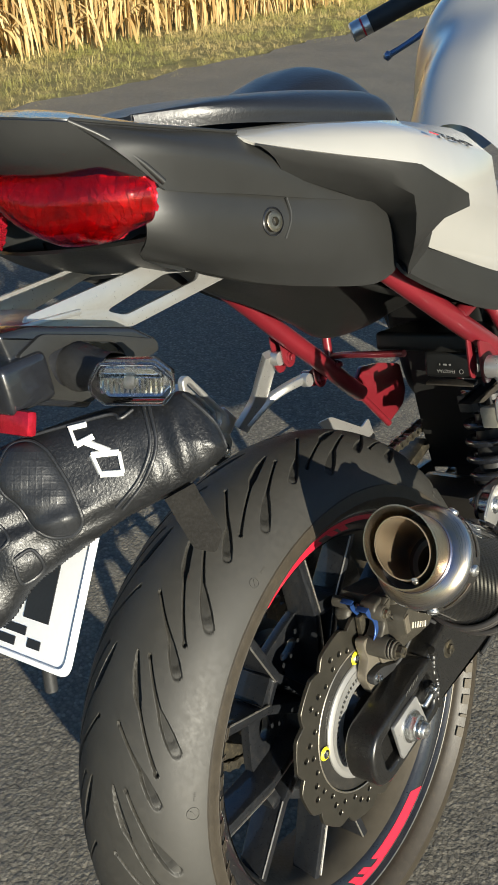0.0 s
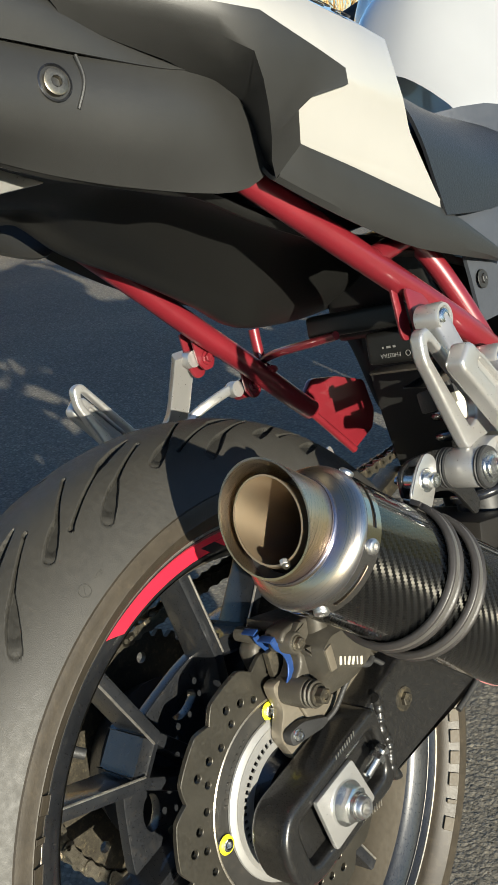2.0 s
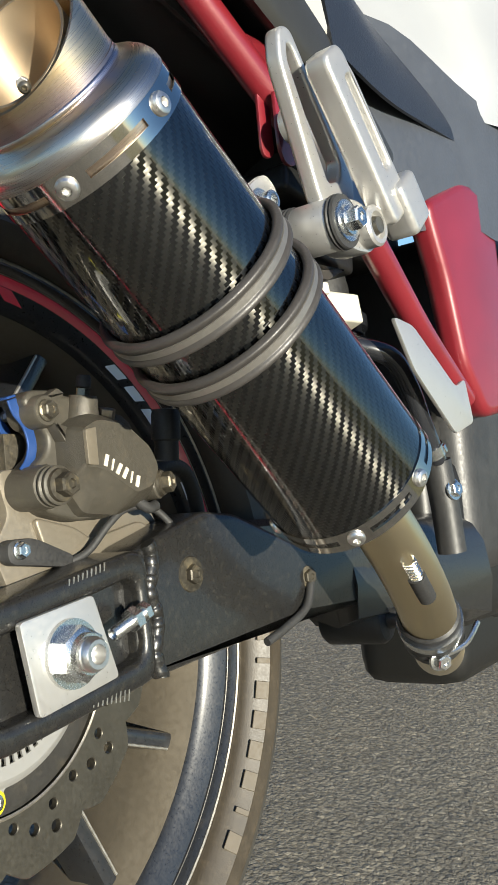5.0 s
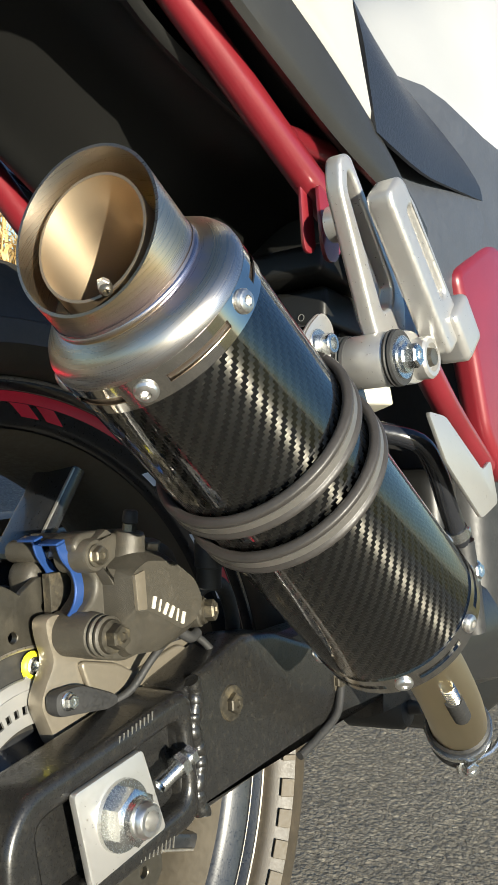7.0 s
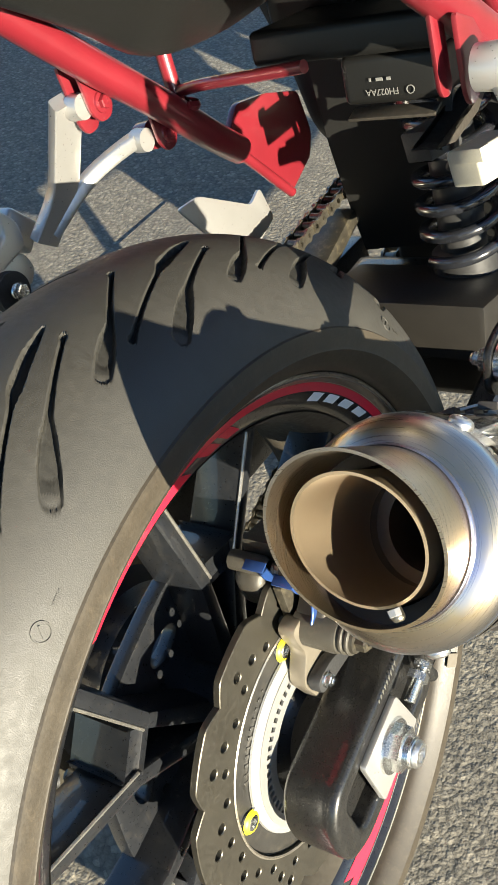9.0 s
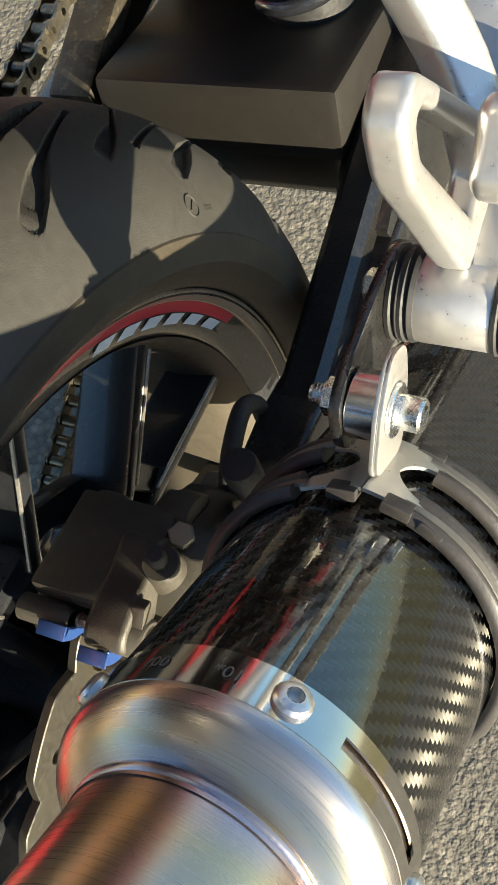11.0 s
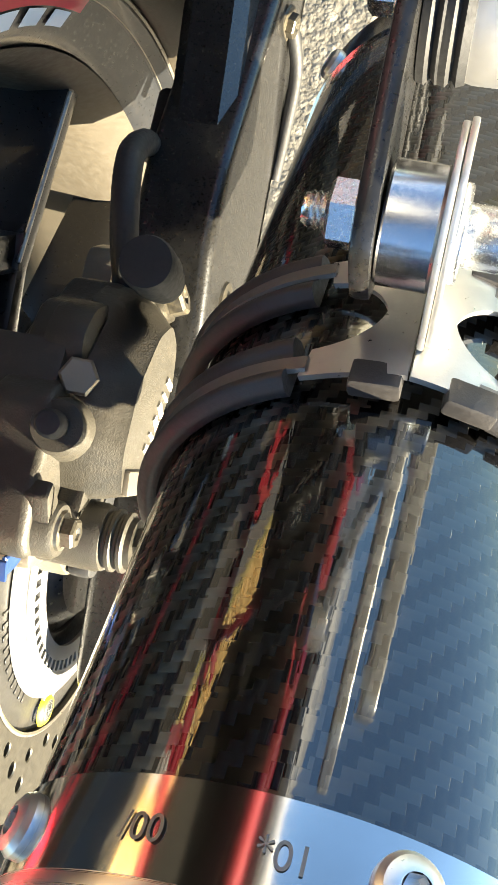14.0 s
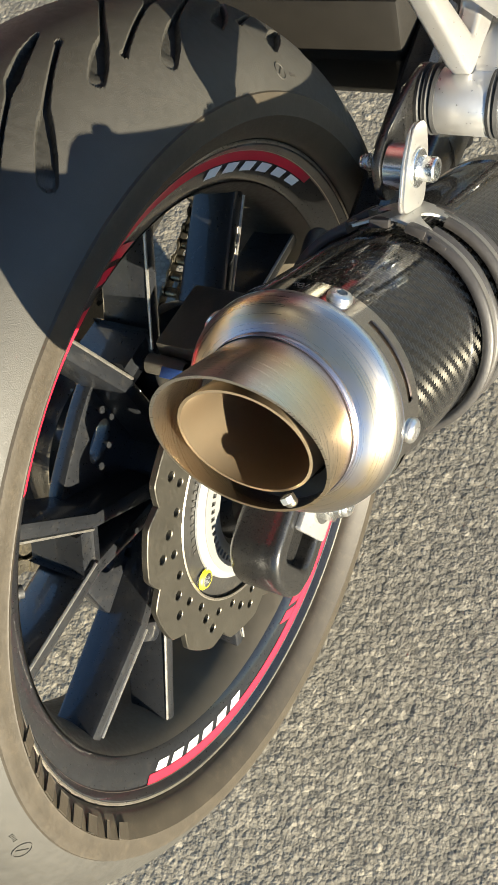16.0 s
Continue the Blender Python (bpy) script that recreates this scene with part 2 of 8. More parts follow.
GREYDUST = (0.20, 0.175, 0.13, 0.55)
MAT = {
    "rubber": simple("tyre_rubber", (0.034, 0.032, 0.027), 0.56, var=0.12, scale=22, grain=0.25, grain_scale=1500, wear=0.5, dirt=(0.11, 0.095, 0.072, 0.08)),
    # darker than the crown: the shade down in the cuts put into the colour
    "groove": simple("shaded_groove_rubber", (0.022, 0.021, 0.018), 0.6, var=0.15, scale=40, grain=0.15, grain_scale=1500, spec=0.3),
    "sidewall": simple("tyre_sidewall", (0.036, 0.029, 0.020), 0.50, var=0.2, scale=60, grain=0.2, wear=0.5, dirt=(0.13, 0.10, 0.065, 0.2)),
    "sidewall_letter": simple("sidewall_letter", (0.075, 0.062, 0.044), 0.6, var=0.15),
    "rim": simple("rim_satin_black", (0.011, 0.012, 0.014), 0.32, coat=0.55, var=0.2, scale=60, grain=0.05, dirt=(0.09, 0.075, 0.055, 0.15)),
    "rim_bed": simple("dusty_rim_bed", (0.080, 0.068, 0.050), 0.55, var=0.15, scale=30, grain=0.05),
    "rim_lip": simple("rim_polished_lip", (0.34, 0.31, 0.26), 0.32, metal=0.8, var=0.2, scale=90),
    "rim_worn": simple("worn_spoke_edge", (0.40, 0.38, 0.34), 0.4, metal=0.9, var=0.3, scale=200),
    "decal_red": paint("decal_red", (0.60, 0.020, 0.045), rough=0.3, coat=0.6),
    "decal_white": paint("decal_white", (0.74, 0.76, 0.78), rough=0.35, coat=0.4),
    "red": paint("red_frame_paint", (0.155, 0.011, 0.017), flake=0.10, rough=0.36, coat=0.7, var=0.16),
    "white": paint("pearl_white_paint", (0.335, 0.327, 0.303), flake=0.0, rough=0.25, var=0.02),
    "tank_paint": paint("silver_white_pearl", (0.37, 0.375, 0.375), flake=0.25, rough=0.30, var=0.02),
    "plastic": simple("black_textured_plastic", (0.021, 0.021, 0.020), 0.40, var=0.06, scale=60, grain=0.10, grain_scale=1600, spec=0.42, wear=0.25),
    "gloss_black": simple("smooth_black_plastic", (0.013, 0.014, 0.017), 0.22, coat=0.5, var=0.15, scale=30),
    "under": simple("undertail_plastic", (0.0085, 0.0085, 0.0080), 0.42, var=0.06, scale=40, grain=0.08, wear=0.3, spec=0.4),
    "grey": simple("dark_grey_cover", (0.060, 0.066, 0.078), 0.42, metal=0.25, var=0.1, scale=26, grain=0.06),
    "seat": simple("black_vinyl", (0.011, 0.012, 0.0145), 0.36, var=0.12, scale=60, wear=0.4, grain=0.5, grain_scale=420, spec=0.6),
    "swing": simple("swingarm_black_paint", (0.011, 0.0108, 0.0105), 0.30, coat=0.28, var=0.15, scale=110, grain=0.05, dirt=(0.16, 0.14, 0.10, 0.10)),
    "caliper": simple("caliper_anodised", (0.054, 0.049, 0.039), 0.45, metal=0.25, var=0.12, scale=60, grain=0.35, grain_scale=1700, dirt=(0.16, 0.13, 0.09, 0.2)),
    "caliper_mark": simple("pale_cast_lettering", (0.50, 0.46, 0.38), 0.5, var=0.08),
    "bracket": simple("caliper_bracket_metal", (0.20, 0.175, 0.135), 0.38, metal=0.5, var=0.06, scale=50, grain=0.12, dirt=(0.12, 0.10, 0.07, 0.15)),
    "alu": simple("cast_aluminium", (0.52, 0.51, 0.49), 0.34, metal=0.75, var=0.03, scale=50, grain=0.035, grain_scale=1800),
    "bracket_steel": simple("brushed_bracket_steel", (0.60, 0.585, 0.55), 0.34, metal=0.85, var=0.05, scale=60, grain=0.06, grain_scale=1500),
    "strap_steel": simple("dull_strap_steel", (0.20, 0.19, 0.175), 0.42, metal=0.7, var=0.1, scale=90),
    "spacer_steel": simple("turned_spacer_steel", (0.60, 0.60, 0.60), 0.20, metal=1.0, var=0.05, scale=120),
    "alu_bright": simple("satin_aluminium", (0.70, 0.69, 0.67), 0.34, metal=1.0, var=0.08, scale=80),
    "zinc": simple("zinc_plated_steel", (0.66, 0.67, 0.66), 0.24, metal=1.0, var=0.06, scale=160, grain=0.08),
    "disc": simple("brake_disc_steel", (0.10, 0.092, 0.075), 0.36, metal=0.8, var=0.12, scale=45, grain=0.1, dirt=(0.10, 0.085, 0.06, 0.25)),
    "carrier": simple("disc_carrier_black", (0.022, 0.021, 0.019), 0.4, var=0.2, scale=50, dirt=(0.12, 0.10, 0.07, 0.2)),
    "abs": simple("abs_ring_steel", (0.34, 0.335, 0.32), 0.55, metal=0.7, var=0.03, scale=60, wear=0.3),
    "yellow": simple("yellow_paint_mark", (0.62, 0.56, 0.02), 0.45, var=0.3, scale=120),
    "blue": paint("blue_anodised_clip", (0.022, 0.065, 0.22), flake=0.4, rough=0.35, coat=0.2),
    "black_rubber": simple("black_rubber", (0.020, 0.020, 0.020), 0.6, var=0.2, scale=60, grain=0.15),
    "strap": simple("rubber_coated_strap", (0.032, 0.029, 0.027), 0.45, var=0.15, scale=80, grain=0.15),
    "chain": simple("oily_chain_steel", (0.21, 0.19, 0.15), 0.34, metal=0.9, var=0.4, scale=120, grain=0.15),
    "oily": simple("oily_dusty_metal", (0.050, 0.044, 0.033), 0.45, metal=0.5, var=0.4, scale=50, grain=0.2, dirt=(0.22, 0.18, 0.11, 0.6)),
    "oily_flat": simple("dusty_brown_paint", (0.030, 0.026, 0.021), 0.5, var=0.2, scale=30, grain=0.1, dirt=(0.14, 0.11, 0.08, 0.25)),
    "brace": simple("dusty_dark_brace", (0.014, 0.0125, 0.0105), 0.5, var=0.12, scale=60, wear=0.4, grain=0.1, spec=0.35),
    # white print greyed down, the shade over the tray put into its colour
    "shaded_print": simple("shaded_white_print", (0.17, 0.17, 0.16), 0.55, var=0.1),
    "relay": simple("beige_relay_plastic", (0.42, 0.40, 0.33), 0.45, var=0.08, scale=60, grain=0.05),
    "engine": simple("engine_dark_metal", (0.022, 0.022, 0.022), 0.45, var=0.3, scale=40, grain=0.15),
    "carbon": carbon_mat(),
    "tail_red": glass("tail_light_red_lens", (0.84, 0.045, 0.085), 0.02),
    "clear": glass("clear_lens", (0.96, 0.96, 0.96), 0.01),
    "lamp_red": simple("red_reflector_facets", (0.52, 0.016, 0.034), 0.20, metal=0.6, var=0.3, scale=170, grain=0.3, grain_scale=230),
    "reflector": simple("silver_reflector", (0.78, 0.78, 0.76), 0.12, metal=1.0, var=0.1, scale=90),
    "leather": simple("black_leather", (0.0095, 0.010, 0.011), 0.38, var=0.3, scale=50, grain=0.7, grain_scale=520, spec=0.5),
    "leather_edge": simple("leather_piping", (0.018, 0.019, 0.021), 0.42, var=0.3, scale=80, grain=0.3, grain_scale=700),
    "glove_white": simple("white_embossed_patch", (0.70, 0.70, 0.66), 0.5, var=0.05),
    "plate": simple("licence_plate_white", (0.78, 0.79, 0.80), 0.35, var=0.03, scale=30),
    "plate_ink": simple("licence_plate_ink", (0.015, 0.015, 0.016), 0.4, var=0.1),
    "label": simple("white_label", (0.62, 0.62, 0.58), 0.5, var=0.06),
    "asphalt": asphalt_mat(),
}
HEAT_TIP = (-0.115, -0.046, [(0.0, (0.56, 0.52, 0.46)), (0.30, (0.55, 0.50, 0.42)), (0.55, (0.62, 0.50, 0.33)), (0.72, (0.66, 0.48, 0.24)), (0.85, (0.50, 0.36, 0.42)), (0.94, (0.30, 0.34, 0.56)), (1.0, (0.46, 0.48, 0.52))])
HEAT_BULB = (-0.056, -0.036, [(0.0, (0.34, 0.34, 0.46)), (0.18, (0.54, 0.42, 0.25)), (0.40, (0.54, 0.47, 0.39)), (0.62, (0.47, 0.48, 0.51)), (0.85, (0.52, 0.44, 0.40)), (1.0, (0.54, 0.40, 0.29))])
MAT["strap_fabric"] = simple("ribbed_strap", (0.012, 0.011, 0.0095), 0.85, spec=0.2, var=0.2, scale=60, grain=0.8, grain_scale=500)
MAT["blue_lever"] = paint("blue_tinted_alloy", (0.18, 0.27, 0.42), flake=0.7, rough=0.25, coat=0.3)
MAT["tip"] = steel("heat_tinted_tip", HEAT_TIP, 0.29, 0.2, fade=0.68)
MAT["bulb"] = steel("heat_tinted_end_cap", HEAT_BULB, 0.29, 0.25, fade=0.76)
MAT["inner_tip"] = steel("golden_inner_steel", (-0.12, -0.02, [(0.0, (0.58, 0.45, 0.29)), (0.5, (0.50, 0.375, 0.235)), (1.0, (0.42, 0.31, 0.19))]), 0.46, 0.3)
# the inner steel darkened, more so inward: the pipe's inside shade as colour
MAT["shaded_pipe"] = steel("shaded_inner_pipe", (-0.12, -0.02, [(0.0, (0.22, 0.17, 0.108)), (1.0, (0.16, 0.12, 0.078))]), 0.58, 0.3)
MAT["band"] = steel("polished_steel_band", None, 0.10, 0.4)
MAT["link"] = steel("heat_tinted_link_pipe", (0.24, 0.42, [(0.0, (0.72, 0.60, 0.38)), (0.4, (0.64, 0.52, 0.30)), (0.8, (0.42, 0.34, 0.24)), (1.0, (0.40, 0.34, 0.28))]), 0.30)


# ---- mesh tools ----
def link_mesh(name, mesh, mat, parent=None, label="", angle=38):
    mesh.materials.append(MAT[mat] if isinstance(mat, str) else mat)
    if angle:
        mesh.shade_smooth()
        mesh.set_sharp_from_angle(angle=radians(angle))
    ob = new(name, mesh)
    if parent:
        ob.parent = parent
    if label:
        ob["label"] = label
    return ob


def part(name, bm, mat, parent, label="", angle=38):
    mesh = bpy.data.meshes.new(name)
    bmesh.ops.recalc_face_normals(bm, faces=bm.faces)
    bm.to_mesh(mesh)
    bm.free()
    return link_mesh(name, mesh, mat, parent, label, angle)


def frame_of(d, up=(0, 0, 1)):
    d = Vector(d).normalized()
    up = Vector(up)
    if abs(d.dot(up)) > 0.98:
        up = Vector((0, 1, 0))
    e1 = (up - d * up.dot(d)).normalized()
    return d, e1, d.cross(e1)


def lathe(profile, o=(0, 0, 0), d=(1, 0, 0), seg=64, closed=False, arc=None, up=(0, 0, 1), uv=False, cut=None):
    """Turns (along, radius) pairs round the axis o + a d. arc: from and to degrees. cut: moves a ring's points along the axis, by along and angle."""
    bm = bmesh.new()
    o = Vector(o)
    d, e1, e2 = frame_of(d, up)
    full = arc is None
    a0, a1 = (0, 360) if full else arc
    n = seg if full else seg + 1
    rings = []
    for a, r in profile:
        ring = []
        for i in range(n):
            t = radians(a0 + (a1 - a0) * i / seg)
            b = a + (cut(a, r, t) if cut else 0)
            ring.append(bm.verts.new(o + d * b + (e1 * math.cos(t) + e2 * math.sin(t)) * r))
        rings.append(ring)
    layer = bm.loops.layers.uv.new("uv") if uv else None
    pairs = list(zip(range(len(rings)), range(1, len(rings))))
    if closed:
        pairs.append((len(rings) - 1, 0))
    for p, q in pairs:
        for i in range(seg):
            j = (i + 1) % n if full else i + 1
            f = bm.faces.new((rings[p][i], rings[p][j], rings[q][j], rings[q][i]))
            if uv:
                R = max(profile[p][1], profile[q][1])
                for lp, (k, s) in zip(f.loops, ((p, i), (p, i + 1), (q, i + 1), (q, i))):
                    lp[layer].uv = (profile[k][0], radians((a1 - a0) * s / seg) * R)
    bmesh.ops.remove_doubles(bm, verts=bm.verts, dist=1e-6)
    return bm


def catmull(pts, n):
    pts = [Vector(p) for p in pts]
    if n <= 1 or len(pts) < 3:
        return pts
    out = []
    for i in range(len(pts) - 1):
        p0, p1, p2, p3 = pts[max(i - 1, 0)], pts[i], pts[i + 1], pts[min(i + 2, len(pts) - 1)]
        for k in range(n):
            t = k / n
            out.append(0.5 * ((2 * p1) + (p2 - p0) * t + (2 * p0 - 5 * p1 + 4 * p2 - p3) * t * t + (3 * p1 - p0 - 3 * p2 + p3) * t ** 3))
    return out + [pts[-1]]


def tube(pts, r, seg=18, n=6, cap=True, section=None, bm=None):
    """A round bar along pts, or one with the section [(side, up), ...]; r may be a list of radii, one a point."""
    radii = r if isinstance(r, (list, tuple)) else [r] * len(pts)
    line = catmull(pts, n)
    rr = [v[0] for v in catmull([(q, 0, 0) for q in radii], n)]
    bm = bm or bmesh.new()
    d0 = (line[1] - line[0]).normalized()
    _, e1, e2 = frame_of(d0)
    rings = []
    for i, p in enumerate(line):
        d = (line[min(i + 1, len(line) - 1)] - line[max(i - 1, 0)]).normalized()
        e1 = (e1 - d * e1.dot(d)).normalized()
        e2 = d.cross(e1)
        if section:
            rings.append([bm.verts.new(p + (e2 * x + e1 * y) * rr[i]) for x, y in section])
        else:
            rings.append([bm.verts.new(p + (e1 * math.cos(2 * math.pi * k / seg) + e2 * math.sin(2 * math.pi * k / seg)) * rr[i]) for k in range(seg)])
    m = len(rings[0])
    for a, b in zip(rings, rings[1:]):
        for k in range(m):
            bm.faces.new((a[k], a[(k + 1) % m], b[(k + 1) % m], b[k]))
    if cap:
        bm.faces.new(rings[0][::-1])
        bm.faces.new(rings[-1])
    return bm


def rounded(poly, r, n=4):
    """A polygon of 2D points with its corners rounded."""
    out = []
    m = len(poly)
    for i in range(m):
        p, a, b = Vector(poly[i]), Vector(poly[i - 1]), Vector(poly[(i + 1) % m])
        u, v = a - p, b - p
        k = min(r, u.length * 0.45, v.length * 0.45)
        s, e = p + u.normalized() * k, p + v.normalized() * k
        for j in range(n + 1):
            t = j / n
            out.append(tuple((1 - t) ** 2 * s + 2 * t * (1 - t) * p + t * t * e))
    return out


def prism(loops, o, ex, ey, thick, bevel=0.0, seg=2):
    """A plate of the outline loops[0] with holes loops[1:], in the plane o + x ex + y ey, thick along ex x ey."""
    o, ex, ey = Vector(o), Vector(ex).normalized(), Vector(ey)
    ey = (ey - ex * ey.dot(ex)).normalized()
    nz = ex.cross(ey)
    bm = bmesh.new()
    edges = []
    for lp in loops:
        vs = [bm.verts.new(o + ex * x + ey * y) for x, y in lp]
        edges += [bm.edges.new((vs[i], vs[(i + 1) % len(vs)])) for i in range(len(vs))]
    if len(loops) == 1:
        bm.faces.new(bm.verts[:])
    else:
        bmesh.ops.triangle_fill(bm, use_beauty=True, use_dissolve=False, edges=edges)
    got = bmesh.ops.extrude_face_region(bm, geom=bm.faces[:])
    bmesh.ops.translate(bm, vec=nz * thick, verts=[g for g in got["geom"] if isinstance(g, bmesh.types.BMVert)])
    bmesh.ops.recalc_face_normals(bm, faces=bm.faces)
    if bevel:
        sharp = [e for e in bm.edges if len(e.link_faces) == 2 and abs(e.calc_face_angle(0)) > radians(60) and any(abs(f.normal.dot(nz)) > 0.9 for f in e.link_faces)]
        bmesh.ops.bevel(bm, geom=sharp, offset=bevel, segments=seg, affect="EDGES", profile=0.6)
    return bm


def block(o, ex, ey, size, bevel=0.002, seg=2, taper=1.0):
    """A bevelled block centred at o, its axes along ex, ey and ex x ey; taper narrows its far end along the third axis."""
    o, ex = Vector(o), Vector(ex).normalized()
    ey = Vector(ey)
    ey = (ey - ex * ey.dot(ex)).normalized()
    ez = ex.cross(ey)
    bm = bmesh.new()
    bmesh.ops.create_cube(bm, size=1)
    for v in bm.verts:
        x, y, z = v.co
        k = taper if z > 0 else 1.0
        v.co = o + ex * x * size[0] * k + ey * y * size[1] * k + ez * z * size[2]
    if bevel:
        bmesh.ops.bevel(bm, geom=bm.edges[:], offset=bevel, segments=seg, affect="EDGES", profile=0.6)
    return bm


def loft(sections, n=4, m=4, closed=False, caps=False):
    """A skin over lists of points, smoothed n times along and m times across."""
    secs = []
    for s in sections:
        if closed:
            k = len(s)
            ext = [s[-1]] + list(s) + [s[0], s[1]]
            secs.append(catmull(ext, m)[m:m * (k + 1)] if m > 1 else [Vector(p) for p in s])
        else:
            secs.append(catmull(s, m))
    cols = [catmull([s[i] for s in secs], n) for i in range(len(secs[0]))]
    bm = bmesh.new()
    grid = [[bm.verts.new(p) for p in c] for c in cols]
    cnt = len(grid)
    for i in range(cnt if closed else cnt - 1):
        a, b = grid[i], grid[(i + 1) % cnt]
        for j in range(len(a) - 1):
            bm.faces.new((a[j], a[j + 1], b[j + 1], b[j]))
    if caps and closed:
        bm.faces.new([g[0] for g in grid])
        bm.faces.new([g[-1] for g in grid][::-1])
    return bm


def shell(bm, thick):
    """Gives an open skin its thickness."""
    bmesh.ops.recalc_face_normals(bm, faces=bm.faces)
    bmesh.ops.solidify(bm, geom=bm.faces[:], thickness=thick)
    return bm


def merge(*bms):
    out = bms[0]
    for b in bms[1:]:
        tmp = bpy.data.meshes.new("tmp")
        b.to_mesh(tmp)
        b.free()
        out.from_mesh(tmp)
        bpy.data.meshes.remove(tmp)
    return out


def hexagon(o, d, across, height, chamfer=0.12):
    r = across / math.sqrt(3)
    bm = lathe([(0, 0), (0, r), (height * (1 - chamfer), r), (height, r * 0.86), (height, 0)], o, d, 6)
    return bm


def hex_bolt(parent, o, d, across=0.010, height=0.006, mat="zinc", washer=1.5, name="bolt", label=""):
    """A flanged hexagon bolt with a dimple in its head."""
    o, dv = Vector(o), Vector(d).normalized()
    bm = lathe([(0, 0), (0, across * washer * 0.55), (height * 0.25, across * washer * 0.52), (height * 0.32, across * 0.5)], o, dv, 28)
    r = across / math.sqrt(3)
    head = lathe([(height * 0.2, r), (height * 0.95, r), (height * 1.1, r * 0.84), (height * 1.1, r * 0.45), (height * 0.95, r * 0.36), (height * 0.95, 0)], o, dv, 6)
    return part(name, merge(bm, head), mat, parent, label, 30)


def socket_bolt(parent, o, d, r=0.007, height=0.004, mat="zinc", name="bolt", label="", dome=True):
    """A round-headed screw with a hexagon socket."""
    o, dv = Vector(o), Vector(d).normalized()
    prof = [(0, r), (height * 0.35, r), (height * 0.75, r * 0.86), (height, r * 0.58)] if dome else [(0, r), (height * 0.92, r), (height, r * 0.92), (height, r * 0.58)]
    bm = lathe([(-height, r * 0.9)] + prof + [(height, r * 0.44)], o, dv, 28)
    hole = lathe([(height, r * 0.44), (height * 0.25, r * 0.42), (height * 0.25, 0)], o, dv, 6)
    return part(name, merge(bm, hole), mat, parent, label, 30)


def rail(pts, w, h, mat, parent, name, label="", n=4, bevel=0.25):
    """A bar of rectangular section with worn corners along pts."""
    b = bevel
    sec = rounded([(-w / 2, -h / 2), (w / 2, -h / 2), (w / 2, h / 2), (-w / 2, h / 2)], min(w, h) * b, 3)
    return part(name, tube(pts, 1.0, n=n, section=sec), mat, parent, label)


# ---- ground ----
def sheet(name, x0, x1, y0, y1, z, mat, nx=2, ny=2, height=None, edge=None):
    xs, ys = np.linspace(x0, x1, nx), np.linspace(y0, y1, ny)
    gx, gy = np.meshgrid(xs, ys)
    if edge is not None:
        gx = edge(gx, gy)
    gz = np.full(gx.shape, z) if height is None else z + height(gx, gy)
    verts = np.stack([gx.ravel(), gy.ravel(), gz.ravel()], 1)
    i = (np.arange(ny - 1)[:, None] * nx + np.arange(nx - 1)[None, :]).ravel()
    faces = np.stack([i, i + 1, i + nx + 1, i + nx], 1)
    mesh = bpy.data.meshes.new(name)
    mesh.from_pydata(verts.tolist(), [], faces.tolist())
    mesh.update()
    ob = link_mesh(name, mesh, mat, angle=0)
    return ob


def soil_mat():
    m = Mat("dry_soil_and_straw").set(rough=0.95)
    col = m.ramp(m.noise(3.0, 8, 0.65), [(0.25, (0.10, 0.085, 0.03)), (0.5, (0.17, 0.15, 0.05)), (0.75, (0.30, 0.235, 0.10))])
    m.to(col, "Base Color")
    m.to(m.bump(m.noise(30, 6, 0.7), 0.8, 0.03), "Normal")
    return m.m


MAT["soil"] = soil_mat()
ground = tagged(sheet("ground", -900, 900, -900, 900, -0.035, "soil", 2, 2), "dry soil and stubble reaching to the horizon", "ground", kind="structure")

ROAD_L, ROAD_R = -4.55, 2.6


def road_edge(gx, gy):
    """The left edge of the road runs slightly off the bike's line and frays."""
    k = np.clip((ROAD_R - gx) / (ROAD_R - ROAD_L), 0, 1)
    fray = 0.05 * np.sin(gy * 3.1) + 0.035 * np.sin(gy * 7.7 + 1) + 0.02 * np.sin(gy * 17.0)
    return gx + k ** 8 * (-0.13 * gy + fray)


road = tagged(sheet("road", ROAD_L, ROAD_R, -60, 120, -0.006, "asphalt", 60, 900, edge=road_edge), "worn grey asphalt lane with a frayed edge", "road", kind="structure")


def grains(gx, gy):
    """Stones that stand a few millimetres out of the binder."""
    out = np.zeros(gx.shape)
    rs = np.random.RandomState(4)
    for k, amp in ((0.012, 0.0005), (0.0055, 0.0004)):
        jx, jy = gx / k, gy / k
        cx, cy = np.floor(jx).astype(int), np.floor(jy).astype(int)
        best = np.full(gx.shape, 9.0)
        lift = np.zeros(gx.shape)
        table = rs.rand(128, 128, 3)
        for ox in (-1, 0, 1):
            for oy in (-1, 0, 1):
                q = table[(cx + ox) % 128, (cy + oy) % 128]
                dd = (cx + ox + q[..., 0] - jx) ** 2 + (cy + oy + q[..., 1] - jy) ** 2
                near = dd < best
                best, lift = np.where(near, dd, best), np.where(near, q[..., 2], lift)
        out += amp * np.clip(1 - best / 0.42, 0, 1) * (0.35 + lift)
    edge = np.minimum.reduce([(gx - X0P) / 0.3, (X1P - gx) / 0.3, (gy - Y0P) / 0.3, (Y1P - gy) / 0.3])
    return out * np.clip(edge, 0, 1)


X0P, X1P, Y0P, Y1P = -0.75, 1.05, -0.95, 1.75
near_road = tagged(sheet("pavement", X0P, X1P, Y0P, Y1P, -0.003, "asphalt", 520, 780, height=grains), "coarse sunlit asphalt with loose pale chippings", "pavement", kind="structure")
near_road.data.shade_smooth()

